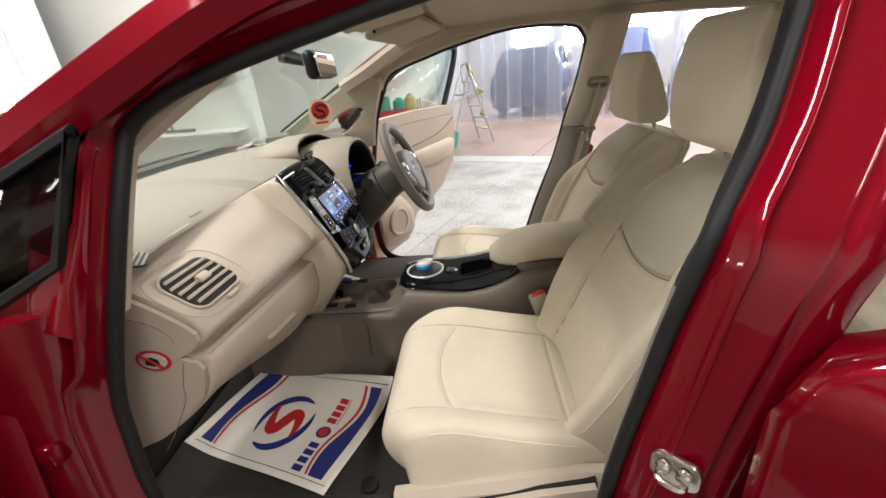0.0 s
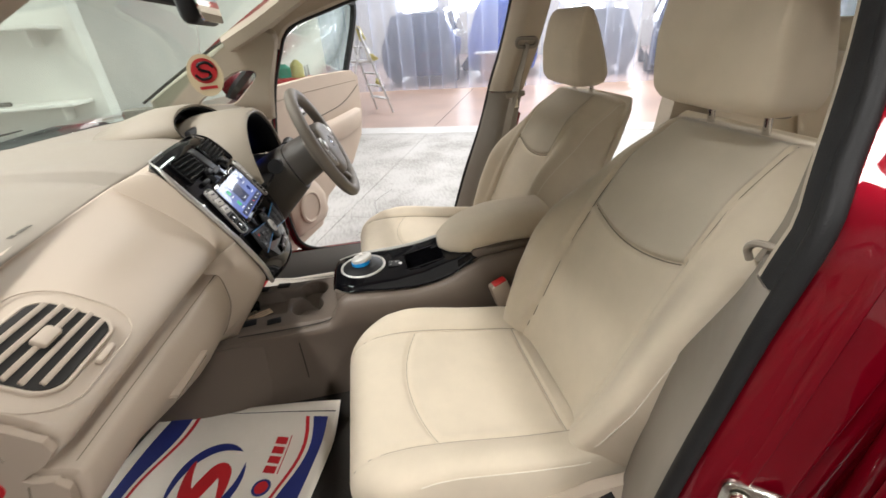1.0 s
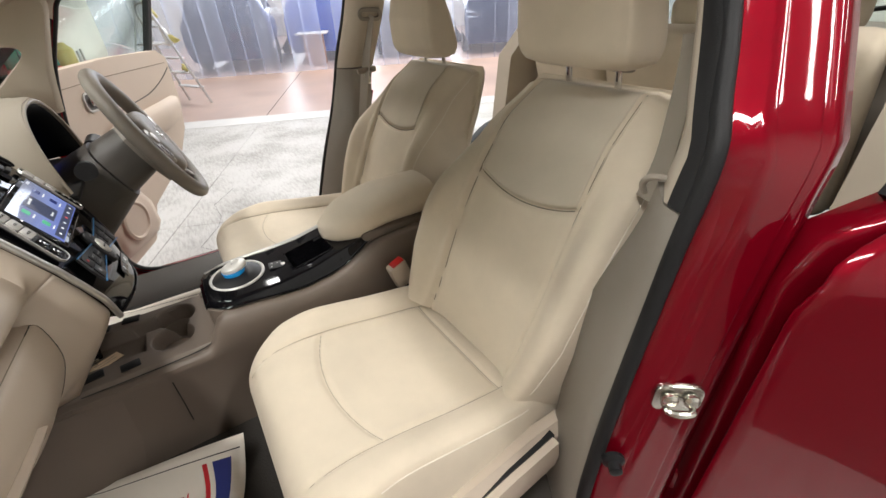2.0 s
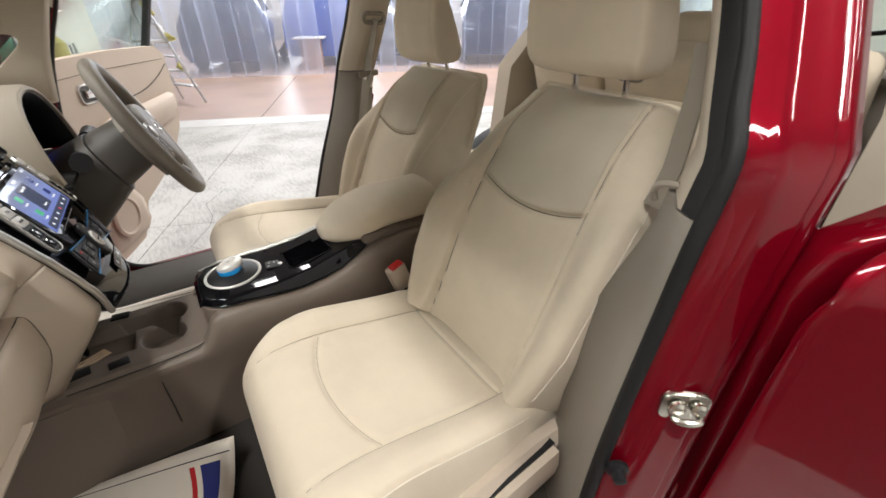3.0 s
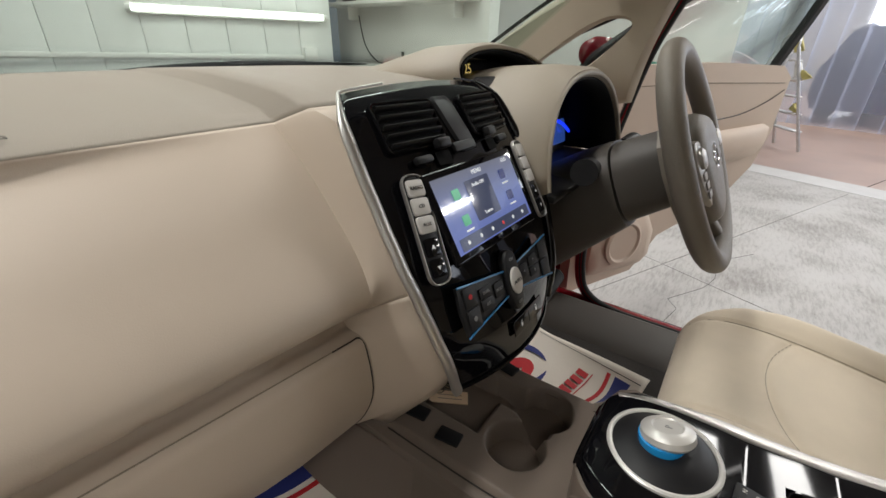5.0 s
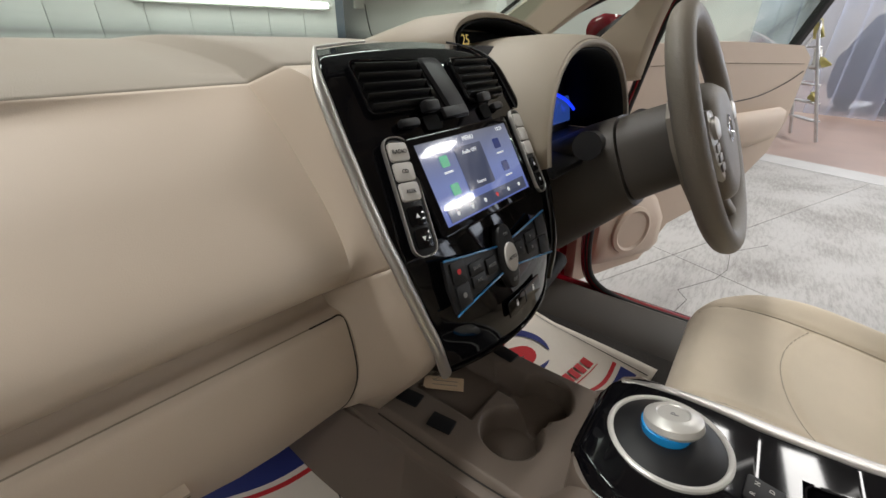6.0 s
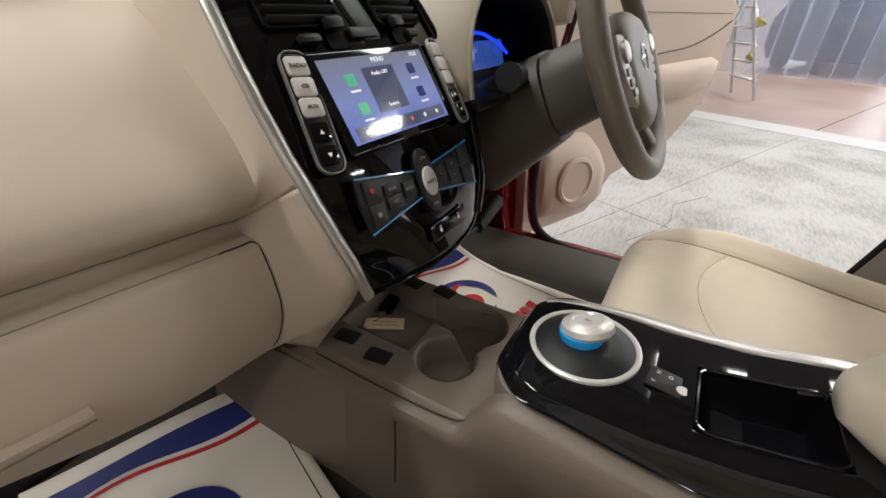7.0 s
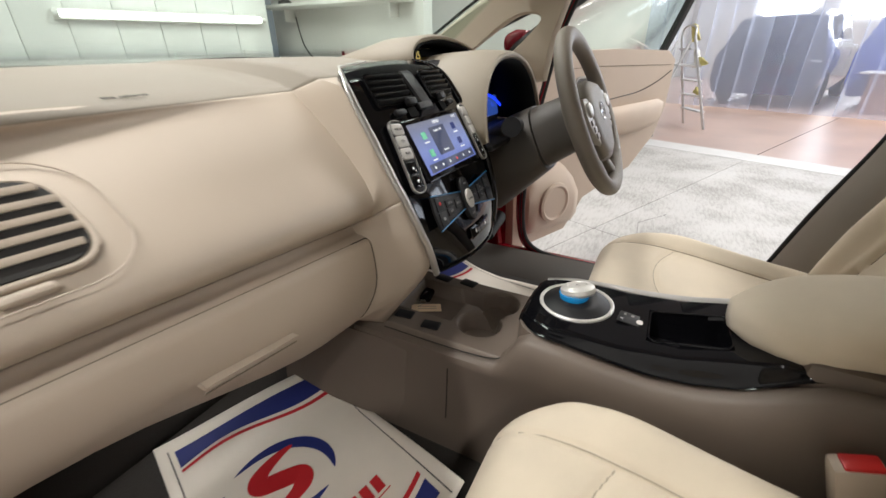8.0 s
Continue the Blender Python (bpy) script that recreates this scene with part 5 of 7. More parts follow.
# climate controls: two flared wings and an oval key
cm = on_panel(-0.014, 0.821, 0.002) @ pose(0, 0, 0, 0, 0, -2.5)
for s in (-1, 1):
    out = [(s * 0.012, 0.014), (s * 0.050, 0.0195), (s * 0.082, 0.0240), (s * 0.104, 0.028), (s * 0.106, 0.0), (s * 0.102, -0.027), (s * 0.050, -0.019), (s * 0.012, -0.014)]
    w = part("climate_wing", slab(out if s < 0 else out[::-1], cm, 0.004, 0.001), MATTE, stack)
    for sg in (1, -1):
        line = [cm @ Vector((s * x, sg * y, 0.005)) for x, y in ((0.014, 0.0155), (0.050, 0.0205), (0.082, 0.0250), (0.104, 0.0285))]
        part("blue_line", tube(spline(line, 5), 0.0012, 6), BLUETRIM, w, "thin blue accent line")
    for kx, ky, kw, kh in ((0.087, 0.0125, 0.021, 0.023), (0.087, -0.0125, 0.021, 0.023), (0.058, 0.007, 0.024, 0.013), (0.058, -0.007, 0.024, 0.013), (0.031, 0.0, 0.020, 0.018)):
        part("climate_key", slab(rrect(kw, kh, 0.002), cm @ pose(s * kx, ky, 0.004), 0.002, 0.0006), MATTE, w)
    for kx, ky, txt in ((0.058, 0.007, "DUAL" if s < 0 else "F"), (0.058, -0.007, "A/C" if s < 0 else "R"), (0.031, 0.0, "MODE" if s < 0 else "+")):
        lettering("key_legend", txt, 0.005, cm @ pose(s * kx, ky, 0.0063), GREYINK, w)
    if s < 0:
        for ky, cc in ((0.0125, PRED), (-0.0125, GREYINK)):
            part("temperature_dot", slab([(0.003 * math.cos(a * 0.7), 0.003 * math.sin(a * 0.7)) for a in range(9)], cm @ pose(s * 0.087, ky, 0.006), 0.0005), cc, w)
ov = part("oval_key", slab([(0.0155 * math.copysign(abs(math.cos(a * math.pi / 20)) ** 0.8, math.cos(a * math.pi / 20)), 0.038 * math.copysign(abs(math.sin(a * math.pi / 20)) ** 0.8, math.sin(a * math.pi / 20))) for a in range(40)], cm, 0.010, 0.003), MATTE, stack)
part("auto_key", slab([(0.0115 * math.cos(a * math.pi / 16), 0.017 * math.sin(a * math.pi / 16)) for a in range(32)], cm @ pose(0, -0.001, 0.010), 0.003, 0.001), KEYWHITE, ov, "pale AUTO key")
lettering("auto_legend", "AUTO", 0.006, cm @ pose(0, -0.002, 0.0135), MATTE, ov)
lettering("defrost_legend", "ON", 0.0055, cm @ pose(0, 0.026, 0.0105), GREYINK, ov)
lettering("off_legend", "OFF", 0.0055, cm @ pose(0, -0.028, 0.0105), GREYINK, ov)
lm = on_panel(0.012, 0.763, 0.002)
lk = part("lower_keys", slab(rrect(0.085, 0.021, 0.003), lm, 0.0015, 0.0006), GLOSS, stack)
part("key_split", box(lm @ pose(0, 0, 0.0016), 0.0008, 0.018, 0.0006), LOUVRE, lk)
for x in (-0.022, 0.022):
    part("lock_mark", slab(rrect(0.004, 0.0042, 0.0008), lm @ pose(x, -0.001, 0.0017), 0.0003), WHITEINK, lk)
    part("lock_shackle", ring_frame(rrect(0.003, 0.005, 0.0012), lm @ pose(x, 0.002, 0.0017), 0.0006, 0.0003), WHITEINK, lk)

# ---- steering ----
WHEELKEY = material("silver_grey_plastic", (0.40, 0.38, 0.35), 0.38, 0.3, spec=0.5)
WHEELKEYDARK = material("grey_wheel_key", (0.30, 0.28, 0.26), 0.45)
WC = Vector((0.357, 0.072, 0.928))
WU = Vector((0, 0.411, 0.911)).normalized()
WN = Vector((1, 0, 0)).cross(WU)
WM = basis(WC, (1, 0, 0), WU)
sw = thing("steering_wheel", WC, "grey-brown leather steering wheel with silver keys", "steering wheel")
rim = [WM @ Vector((0.171 * math.cos(2 * math.pi * k / 72), 0.171 * math.sin(2 * math.pi * k / 72) * (0.985 if k > 36 else 1), 0)) for k in range(72)]
part("rim", sweep(rim, circle(0.0185, 16, 0.0175), closed=True, up=WN), WHEEL, sw)
part("hub", slab([(-0.092, 0.042), (-0.060, 0.064), (0.0, 0.072), (0.060, 0.064), (0.092, 0.042), (0.098, 0.0), (0.082, -0.056), (0.050, -0.098), (0.0, -0.110), (-0.050, -0.098), (-0.082, -0.056), (-0.098, 0.0)], WM @ pose(0, 0, -0.038), 0.060, 0.024, 5), WHEEL, sw)
for a, w0, w1 in ((0.05, 0.070, 0.042), (math.pi - 0.05, 0.070, 0.042), (-math.pi / 2 - 0.33, 0.036, 0.026), (-math.pi / 2 + 0.33, 0.036, 0.026)):
    d, e = Vector((math.cos(a), math.sin(a), 0)), Vector((-math.sin(a), math.cos(a), 0))
    rows = []
    for r, w, zc in ((0.045, w0, -0.012), (0.10, lerp(w0, w1, 0.6), -0.016), (0.165, w1, -0.003)):
        rows.append([WM @ (d * r + e * x + Vector((0, 0, zc + z))) for x, z in ((-w / 2, -0.008), (w / 2, -0.008), (w / 2, 0.006), (w / 4, 0.011), (-w / 4, 0.011), (-w / 2, 0.006))])
    part("spoke", loft(bmesh.new(), rows), WHEEL, sw, angle=1.0)
for s in (-1, 1):
    kp = part("key_pad", slab([(s * 0.074, 0.038), (s * 0.122, 0.040), (s * 0.132, 0.012), (s * 0.116, -0.030), (s * 0.070, -0.066)][::-s], WM @ pose(0, 0, -0.006), 0.022, 0.006), WHEELKEY, sw, "silver-grey wheel keys")
    part("round_key", revolve([(0.0001, 0), (0.012, 0), (0.012, 0.004), (0.009, 0.006), (0.0001, 0.006)], WM @ pose(s * 0.108, 0.014, 0.0155) @ Matrix.Scale(1.25, 4), 20), SILVER, kp)
    for k in range(3):
        part("key", box(WM @ pose(s * (0.104 - 0.007 * k), -0.012 - 0.0145 * k, 0.017), 0.024, 0.011, 0.003, 0.0015), WHEELKEYDARK, kp)
part("emblem", ring_frame([(0.021 * math.cos(a * math.pi / 16), 0.018 * math.sin(a * math.pi / 16)) for a in range(32)], WM @ pose(0, -0.002, 0.021), 0.005, 0.003), CHROME, sw, "plain chrome emblem ring")
part("emblem_bar", box(WM @ pose(0, -0.002, 0.022), 0.05, 0.007, 0.003, 0.001), CHROME, sw)

colm = thing("steering_column", (0.357, 0.25, 0.83), "dark brown steering column cover with stalks", "steering column")


def column_ring(c, w, h, n=24):
    return [c + Vector((1, 0, 0)) * (w * math.copysign(abs(math.cos(2 * math.pi * k / n)) ** 0.7, math.cos(2 * math.pi * k / n))) + WU * (h * math.copysign(abs(math.sin(2 * math.pi * k / n)) ** 0.7, math.sin(2 * math.pi * k / n))) for k in range(n)]


part("shroud", loft(bmesh.new(), [column_ring(WC - WN * 0.030 + WU * -0.004, 0.058, 0.058), column_ring(WC - WN * 0.05 - WU * 0.004, 0.066, 0.064), column_ring(WC - WN * 0.115 - WU * 0.010, 0.073, 0.070)]), DARKBROWN, colm, angle=1.0)
part("lower_cover", loft(bmesh.new(), [column_ring(WC - WN * 0.118 - WU * 0.012, 0.078, 0.076), column_ring(WC - WN * 0.17 - WU * 0.022, 0.088, 0.086), column_ring(WC - WN * 0.27 - WU * 0.045, 0.105, 0.10)]), DARKBROWN, colm, angle=1.0)
for s in (-1, 1):
    a = Vector((0.357 + s * 0.06, 0.215, 0.895))
    b = Vector((0.357 + s * 0.105, 0.212, 0.908))
    sk = part("stalk", rod(a, b, 0.009, 12, r1=0.011), MATTE, colm, "black control stalk")
    part("stalk_knob", rod(b, b + Vector((s * 0.048, -0.006, 0.004)), 0.018, 16, r1=0.021), MATTE, sk)
part("start_button_ring", revolve([(0.0001, 0), (0.021, 0), (0.021, 0.008), (0.016, 0.012), (0.0001, 0.010)], basis((0.205, 0.300, 0.895), (1, 0, 0), (0, 0.35, 0.9)), 24), GLOSS, colm)

# ---- centre console ----
con = thing("centre_console", (0, 0.0, 0.35), "brown centre console with gloss black shifter top", "console")
# front tray block, with its hollow and cup holders as separate shells


def grid_holes(x0, x1, y0, y1, nx, ny, z, inside, drop):
    """A top plate with hollows: height falls by drop(x, y) where inside."""
    bm = bmesh.new()
    g = [[bm.verts.new((lerp(x0, x1, i / nx), lerp(y0, y1, j / ny), z(lerp(x0, x1, i / nx), lerp(y0, y1, j / ny)))) for j in range(ny + 1)] for i in range(nx + 1)]
    for i in range(nx):
        for j in range(ny):
            bm.faces.new((g[i][j], g[i + 1][j], g[i + 1][j + 1], g[i][j + 1]))
    return bm


def tray_z(x, y):
    top = 0.581
    z = top - 0.012 * smooth01(0.104, 0.116, abs(x))
    # tray with rounded walls
    d = max(abs(x - 0.010) - 0.058, abs(y - 0.282) - 0.062)
    z = min(z, top - 0.032 * (1 - smooth01(-0.012, 0.003, d)))
    # two round cup holders
    for cx, cy, r in ((-0.032, 0.166, 0.0405), (0.050, 0.158, 0.042)):
        d = math.hypot(x - cx, y - cy) - r
        z = min(z, top - 0.078 * (1 - smooth01(-0.007, 0.003, d)))
    # low wall between the cups, and the slope from the tray into the far cup
    d = math.hypot(x - 0.010, y - 0.150) - 0.017
    z = min(z, top - 0.036 * (1 - smooth01(-0.010, 0.004, d)))
    d = max(abs(x - 0.046) - 0.024, abs(y - 0.210) - 0.04)
    z = min(z, top - lerp(0.060, 0.032, smooth01(0.18, 0.23, y)) * (1 - smooth01(-0.010, 0.004, d)))
    return z


part("tray", grid_holes(-0.116, 0.116, 0.075, 0.37, 130, 150, tray_z, None, None), BROWN, con, "brown tray with two cup holders", angle=1.3)
for x, y in ((-0.072, 0.311), (-0.080, 0.247), (0.092, 0.306), (0.096, 0.246)):
    part("blank_switch", box(pose(x, y, 0.5815, 0, 0, 8 if x < 0 else -8), 0.024, 0.036, 0.005, 0.002), MATTE, con, "black blank switch")
# side walls of the console
for s in (-1, 1):
    rows = []
    for y, zt in ((0.40, 0.568), (0.34, 0.571), (0.20, 0.571), (0.105, 0.573), (0.088, 0.590), (0.070, 0.625), (0.05, 0.637), (0.0, 0.634), (-0.06, 0.627), (-0.13, 0.623), (-0.19, 0.630), (-0.23, 0.643), (-0.27, 0.662), (-0.32, 0.686), (-0.42, 0.696), (-0.56, 0.69)):
        rows.append([Vector((s * x, y, z)) for x, z in ((0.145, 0.35), (0.134, 0.42), (0.121, 0.535), (0.126, 0.548), (0.124, lerp(0.55, zt, 0.6)), (0.118, zt - 0.006), (0.110, zt), (0.09, zt), (0.09, 0.35))])
    part("side_wall", loft(bmesh.new(), rows), BROWN, con, angle=1.0)
    part("kick_panel", loft(bmesh.new(), [[Vector((s * x, y, z)) for x, z in ((0.150 - k, 0.352), (0.140 - k, 0.44), (0.128 - k, 0.552), (0.100, 0.552), (0.100, 0.352))] for y, k in ((0.20, 0.022), (0.27, 0.010), (0.34, 0.0), (0.48, -0.004), (0.60, -0.006))]), BROWN, con)
part("under_tray_wall", box(pose(0, 0.22, 0.45), 0.2, 0.3, 0.18, 0.01), BROWN, con)
part("console_seam", tube(spline([(-0.1222, 0.19, 0.53), (-0.1296, 0.188, 0.47), (-0.1362, 0.187, 0.42)], 4), 0.0012, 6, up=(0, 1, 0)), SEAM, con)
part("tray_seam", tube(spline([(-0.117, 0.33, 0.5755), (-0.117, 0.20, 0.5755), (-0.114, 0.12, 0.5775), (-0.107, 0.092, 0.5835), (-0.094, 0.084, 0.590)], 5), 0.0012, 6), SEAM, con)
part("pod_base", slab([(x, y - 0.008) for x, y in rrect(0.190, 0.18, 0.045, 6)], pose(0, 0, 0.50), 0.139, 0.006), BROWN, con)

# gloss black pod
def pod_z(y):
    return poly([(-0.33, 0.694), (-0.27, 0.694), (-0.22, 0.682), (-0.16, 0.666), (-0.08, 0.657), (0.0, 0.657), (0.05, 0.656), (0.084, 0.650)], y)


POD_LOW = [(-0.33, 0.692), (-0.30, 0.683), (-0.23, 0.648), (-0.18, 0.636), (-0.13, 0.631), (-0.06, 0.635), (0.0, 0.641), (0.05, 0.643), (0.084, 0.642)]


def pod_half(y):
    if y > 0:
        return 0.101 * math.sqrt(max(0.04, 1 - smooth01(0.005, 0.105, y) ** 2 * 0.92))
    return poly([(-0.33, 0.086), (-0.25, 0.098), (-0.1, 0.102), (0, 0.101)], y)


def pod_face(u, v):
    a = 2 * u - 1
    y = lerp(0.084, -0.33, v)
    top = pod_z(y) + 0.003 * (1 - a * a)
    z = lerp(top, poly(POD_LOW, y), smooth01(0.84, 1.0, abs(a)) ** 1.5)
    z -= 0.012 * (1 - smooth01(0.0, 0.035, v)) ** 2
    x = a * pod_half(y)
    d = max(abs(x + 0.018) - 0.044, abs(y + 0.169) - 0.052)
    z -= 0.055 * (1 - smooth01(-0.005, 0.001, d))
    return Vector((x, y, z))


pod = part("shifter_top", surf(pod_face, 120, 150, flip=True), GLOSS, con, "gloss black shifter surround with open bin", angle=0.9)
# Satin strip in place of the pale reflection along the gloss black edge.
part("sheen_strip", sweep(spline([(x, y, pod_z(y) + 0.0025 - 0.0012) for x, y in ((0.066, 0.066), (0.080, 0.02), (0.086, -0.04), (0.084, -0.10), (0.080, -0.17), (0.074, -0.235), (0.068, -0.29))], 6), lambda t: [(q * lerp(0.4, 1.0, smooth01(0.0, 0.45, t)), r) for q, r in ((-0.009, -0.003), (0.009, -0.003), (0.0085, 0.001), (0.006, 0.0022), (-0.006, 0.0022), (-0.0085, 0.001))]), SILVER, con, "satin silver strip that stands for a reflection beside the bin")
# selector: ring, dish and domed knob
DM = pose(0.002, 0.0, 0.6585, -2, 0, 0) @ Matrix.Scale(0.935, 4)
sel = part("selector_ring", revolve([(0.0595, 0.0), (0.0668, 0.0), (0.0664, 0.003), (0.064, 0.0045), (0.061, 0.004), (0.0595, 0.002)], DM, 48), PEARL, con, "satin silver ring round the selector")
part("selector_dish", revolve([(0.0001, 0.002), (0.0600, 0.002), (0.056, 0.004), (0.044, 0.009), (0.035, 0.012), (0.0001, 0.012)], DM, 40), MATTE, sel)
KM = DM @ pose(0.0, 0.004, 0.011, -6, 0, 0)
part("selector_band", revolve([(0.0001, 0), (0.026, 0), (0.0275, 0.004), (0.027, 0.012), (0.0001, 0.012)], KM, 36), BLUEGLOW, sel, "translucent blue band")
part("selector_knob", revolve([(0.0001, 0.006), (0.0290, 0.006), (0.0320, 0.011), (0.0305, 0.018), (0.025, 0.022), (0.018, 0.0235), (0.0165, 0.0220), (0.0001, 0.0225)], KM @ pose(0.004, -0.006, 0, -5, 9, 0), 36), PEARL, sel, "domed silver knob")
lettering("park_mark", "P", 0.012, KM @ pose(0.006, -0.006, 0.0232, -5, 9, 0), GREYINK, sel)
tabm = pose(-0.014, -0.093, pod_z(-0.093) + 0.0025, 3, 0, -6)
gp = part("gear_plate", slab(rrect(0.031, 0.046, 0.003), tabm, 0.002, 0.0006), MATTE, con, "black gear pattern plate")
for txt, x, y in (("R", -0.007, 0.016), ("N", 0.008, 0.014), ("D", 0.008, 0.002)):
    lettering("gear_mark", txt, 0.0065, tabm @ pose(x, y, 0.0023), KEYWHITE, gp)
part("park_disc", slab([(0.006 * math.cos(a * 0.4), 0.006 * math.sin(a * 0.4)) for a in range(16)], tabm @ pose(-0.003, -0.011, 0.002), 0.0008), KEYWHITE, gp)
part("warning_lamp", slab(rrect(0.004, 0.003, 0.001), tabm @ pose(-0.009, -0.0195, 0.002), 0.0006), AMBER, gp)
part("bin_rim", tube([Vector((x - 0.018, y - 0.169, pod_z(y - 0.169) + 0.0022)) for x, y in rrect(0.088, 0.104, 0.012)], 0.0018, 6, closed=True), GLOSS, con)
part("bin_liner", box(pose(-0.018, -0.169, 0.6125), 0.086, 0.102, 0.008, 0.002), MATTE, con)

# armrest lid
rows = []
for k in range(13):
    t = k / 12
    y = lerp(-0.215, -0.52, t)
    w = 0.083 * (1 - (1 - min(1, t / 0.32)) ** 2.2 * 0.72)
    h = 0.046 * (1 - (1 - min(1, t / 0.30)) ** 2.2 * 0.6)
    zc = lerp(0.708, 0.742, smooth01(0, 0.6, t))
    rows.append([Vector((w * math.copysign(abs(math.cos(a)) ** 0.7, math.cos(a)), y, zc + h * math.copysign(abs(math.sin(a)) ** 0.75, math.sin(a)))) for a in (2 * math.pi * j / 32 for j in range(32))])
part("armrest", loft(bmesh.new(), rows), FABRIC, con, "beige cloth armrest", angle=1.3)
part("armrest_box", box(pose(0, -0.42, 0.60), 0.176, 0.26, 0.22, 0.015), BROWN, con)

# things in the tray: fob with paper tag
kf = thing("key_fob", (0.0, 0.29, 0.549), "black key fob with wire ring and paper tag", "key")
part("fob", box(pose(0.055, 0.328, 0.557, 0, 0, 12), 0.066, 0.026, 0.013, 0.005), GLOSS, kf)
part("fob_clasp", box(pose(0.020, 0.322, 0.556, 0, 0, 12), 0.010, 0.014, 0.006, 0.002), STEEL, kf, "metal clasp on the fob")
part("split_ring", tube([Vector((0.006 + 0.009 * math.cos(a * 0.4), 0.328 + 0.009 * math.sin(a * 0.4), 0.554)) for a in range(16)], 0.0011, 6, closed=True), STEEL, kf)
part("wire_loop", tube([Vector((-0.010 + 0.014 * math.cos(a * 0.4), 0.333 + 0.010 * math.sin(a * 0.4), 0.554 + 0.003 * math.sin(a * 0.4))) for a in range(16)], 0.0008, 6, closed=True), STEEL, kf)
TAGM = pose(0.003, 0.305, 0.5525, 2, 3, -57)
tg = part("paper_tag", slab([(-0.032, -0.008), (-0.027, -0.013), (0.032, -0.013), (0.032, 0.013), (-0.027, 0.013), (-0.032, 0.008)], TAGM, 0.0012), CARD, kf, "buff paper key tag")
for k in range(2):
    part("tag_writing", box(TAGM @ pose(0.002, -0.004 + 0.008 * k, 0.0014), 0.040, 0.0012, 0.0006), GREYTRIM, tg)

# ---- paper floor mats ----


def paper_mat(name, at, turn, w, h, curl):
    mt_ = thing(name, at, "white printed paper floor mat with red and blue device", "floor mat", "paper floor mats")
    M_ = pose(*at, 0, 0, turn)

    def height(x, y):
        c = 0.006 * math.sin(x * 16 + 1) * math.sin(y * 11) + 0.004
        c += curl * max(0, (x / (w / 2) - 0.45)) ** 2 * max(0, -y / (h / 2) + 0.2)
        c += 0.05 * max(0, y / (h / 2) - 0.55) ** 1.5
        return c

    def sheet(outline, lift, nx=1):
        # a printed patch cut from the same bent sheet
        bm = bmesh.new()
        bm.faces.new([bm.verts.new((x, y, 0)) for x, y in outline])
        bmesh.ops.triangulate(bm, faces=bm.faces[:])
        for _ in range(3):
            long = [e for e in bm.edges if e.calc_length() > 0.03]
            if long:
                bmesh.ops.subdivide_edges(bm, edges=long, cuts=1)
                bmesh.ops.triangulate(bm, faces=bm.faces[:])
        for v in bm.verts:
            v.co.z = height(v.co.x, v.co.y) + lift
        bm.transform(M_)
        bmesh.ops.recalc_face_normals(bm, faces=bm.faces[:])
        return bm

    part("sheet", surf(lambda u, v: M_ @ Vector((lerp(-w / 2, w / 2, u), lerp(-h / 2, h / 2, v), height(lerp(-w / 2, w / 2, u), lerp(-h / 2, h / 2, v)))), 30, 36), PAPER, mt_, solid=0.0008)

    def wave(x):
        return 0.013 * math.sin(math.pi * x / (w * 0.43))

    xs = [lerp(-w * 0.42, w * 0.42, k / 16) for k in range(17)]
    for sgn in (1, -1):
        e = h / 2 - 0.028
        near = [(x, sgn * (e - 0.040) - wave(x)) for x in xs]
        part("printed_band", sheet(near + [(x, sgn * e) for x in reversed(xs)], 0.0018), PBLUE, mt_)
        part("printed_band", sheet([(x, y - sgn * (0.005 + 0.006 * k / 16)) for k, (x, y) in enumerate(near)] + [(x, y - sgn * (0.011 + 0.010 * k / 16)) for k, (x, y) in reversed(list(enumerate(near)))], 0.0020), PRED, mt_)

    # round device: two blue crescents about a bold red S, drawn wider than high
    DX, DY, FLAT = -0.028, 0.016, 0.80

    def device(x, y):
        return (DX + x, DY + y * FLAT)

    for a0 in (-0.55, math.pi - 0.55):
        n = 22
        ang = [a0 + 2.75 * k / n for k in range(n + 1)]
        out = [device(0.100 * math.cos(a), 0.100 * math.sin(a)) for a in ang]
        out += [device((0.099 - 0.026 * math.sin(math.pi * k / n) ** 0.7) * math.cos(a), (0.099 - 0.026 * math.sin(math.pi * k / n) ** 0.7) * math.sin(a)) for k, a in reversed(list(enumerate(ang)))]
        part("printed_ring", sheet(out, 0.003), PBLUE, mt_)
    way = spline([(0.046, 0.066, 0), (0.012, 0.060, 0), (-0.026, 0.040, 0), (-0.030, 0.014, 0), (0.0, 0.0, 0), (0.030, -0.014, 0), (0.026, -0.040, 0), (-0.012, -0.060, 0), (-0.046, -0.066, 0)], 5)
    left, right = [], []
    for k, p in enumerate(way):
        q = (way[min(k + 1, len(way) - 1)] - way[max(k - 1, 0)]).normalized()
        wd = 0.002 + 0.0195 * math.sin(math.pi * k / (len(way) - 1)) ** 0.8
        left.append(p + Vector((-q.y, q.x, 0)) * wd)
        right.append(p - Vector((-q.y, q.x, 0)) * wd)
    strip = bmesh.new()
    rows_ = []
    for p, q in zip(left, right):
        rows_.append([strip.verts.new((*device(c.x, c.y), 0)) for c in (p, lerp(p, q, 0.5), q)])
    for p, q in zip(rows_, rows_[1:]):
        for k in (0, 1):
            strip.faces.new((p[k], q[k], q[k + 1], p[k + 1]))
    for v in strip.verts:
        v.co.z = height(v.co.x, v.co.y) + 0.0034
    strip.transform(M_)
    bmesh.ops.recalc_face_normals(strip, faces=strip.faces[:])
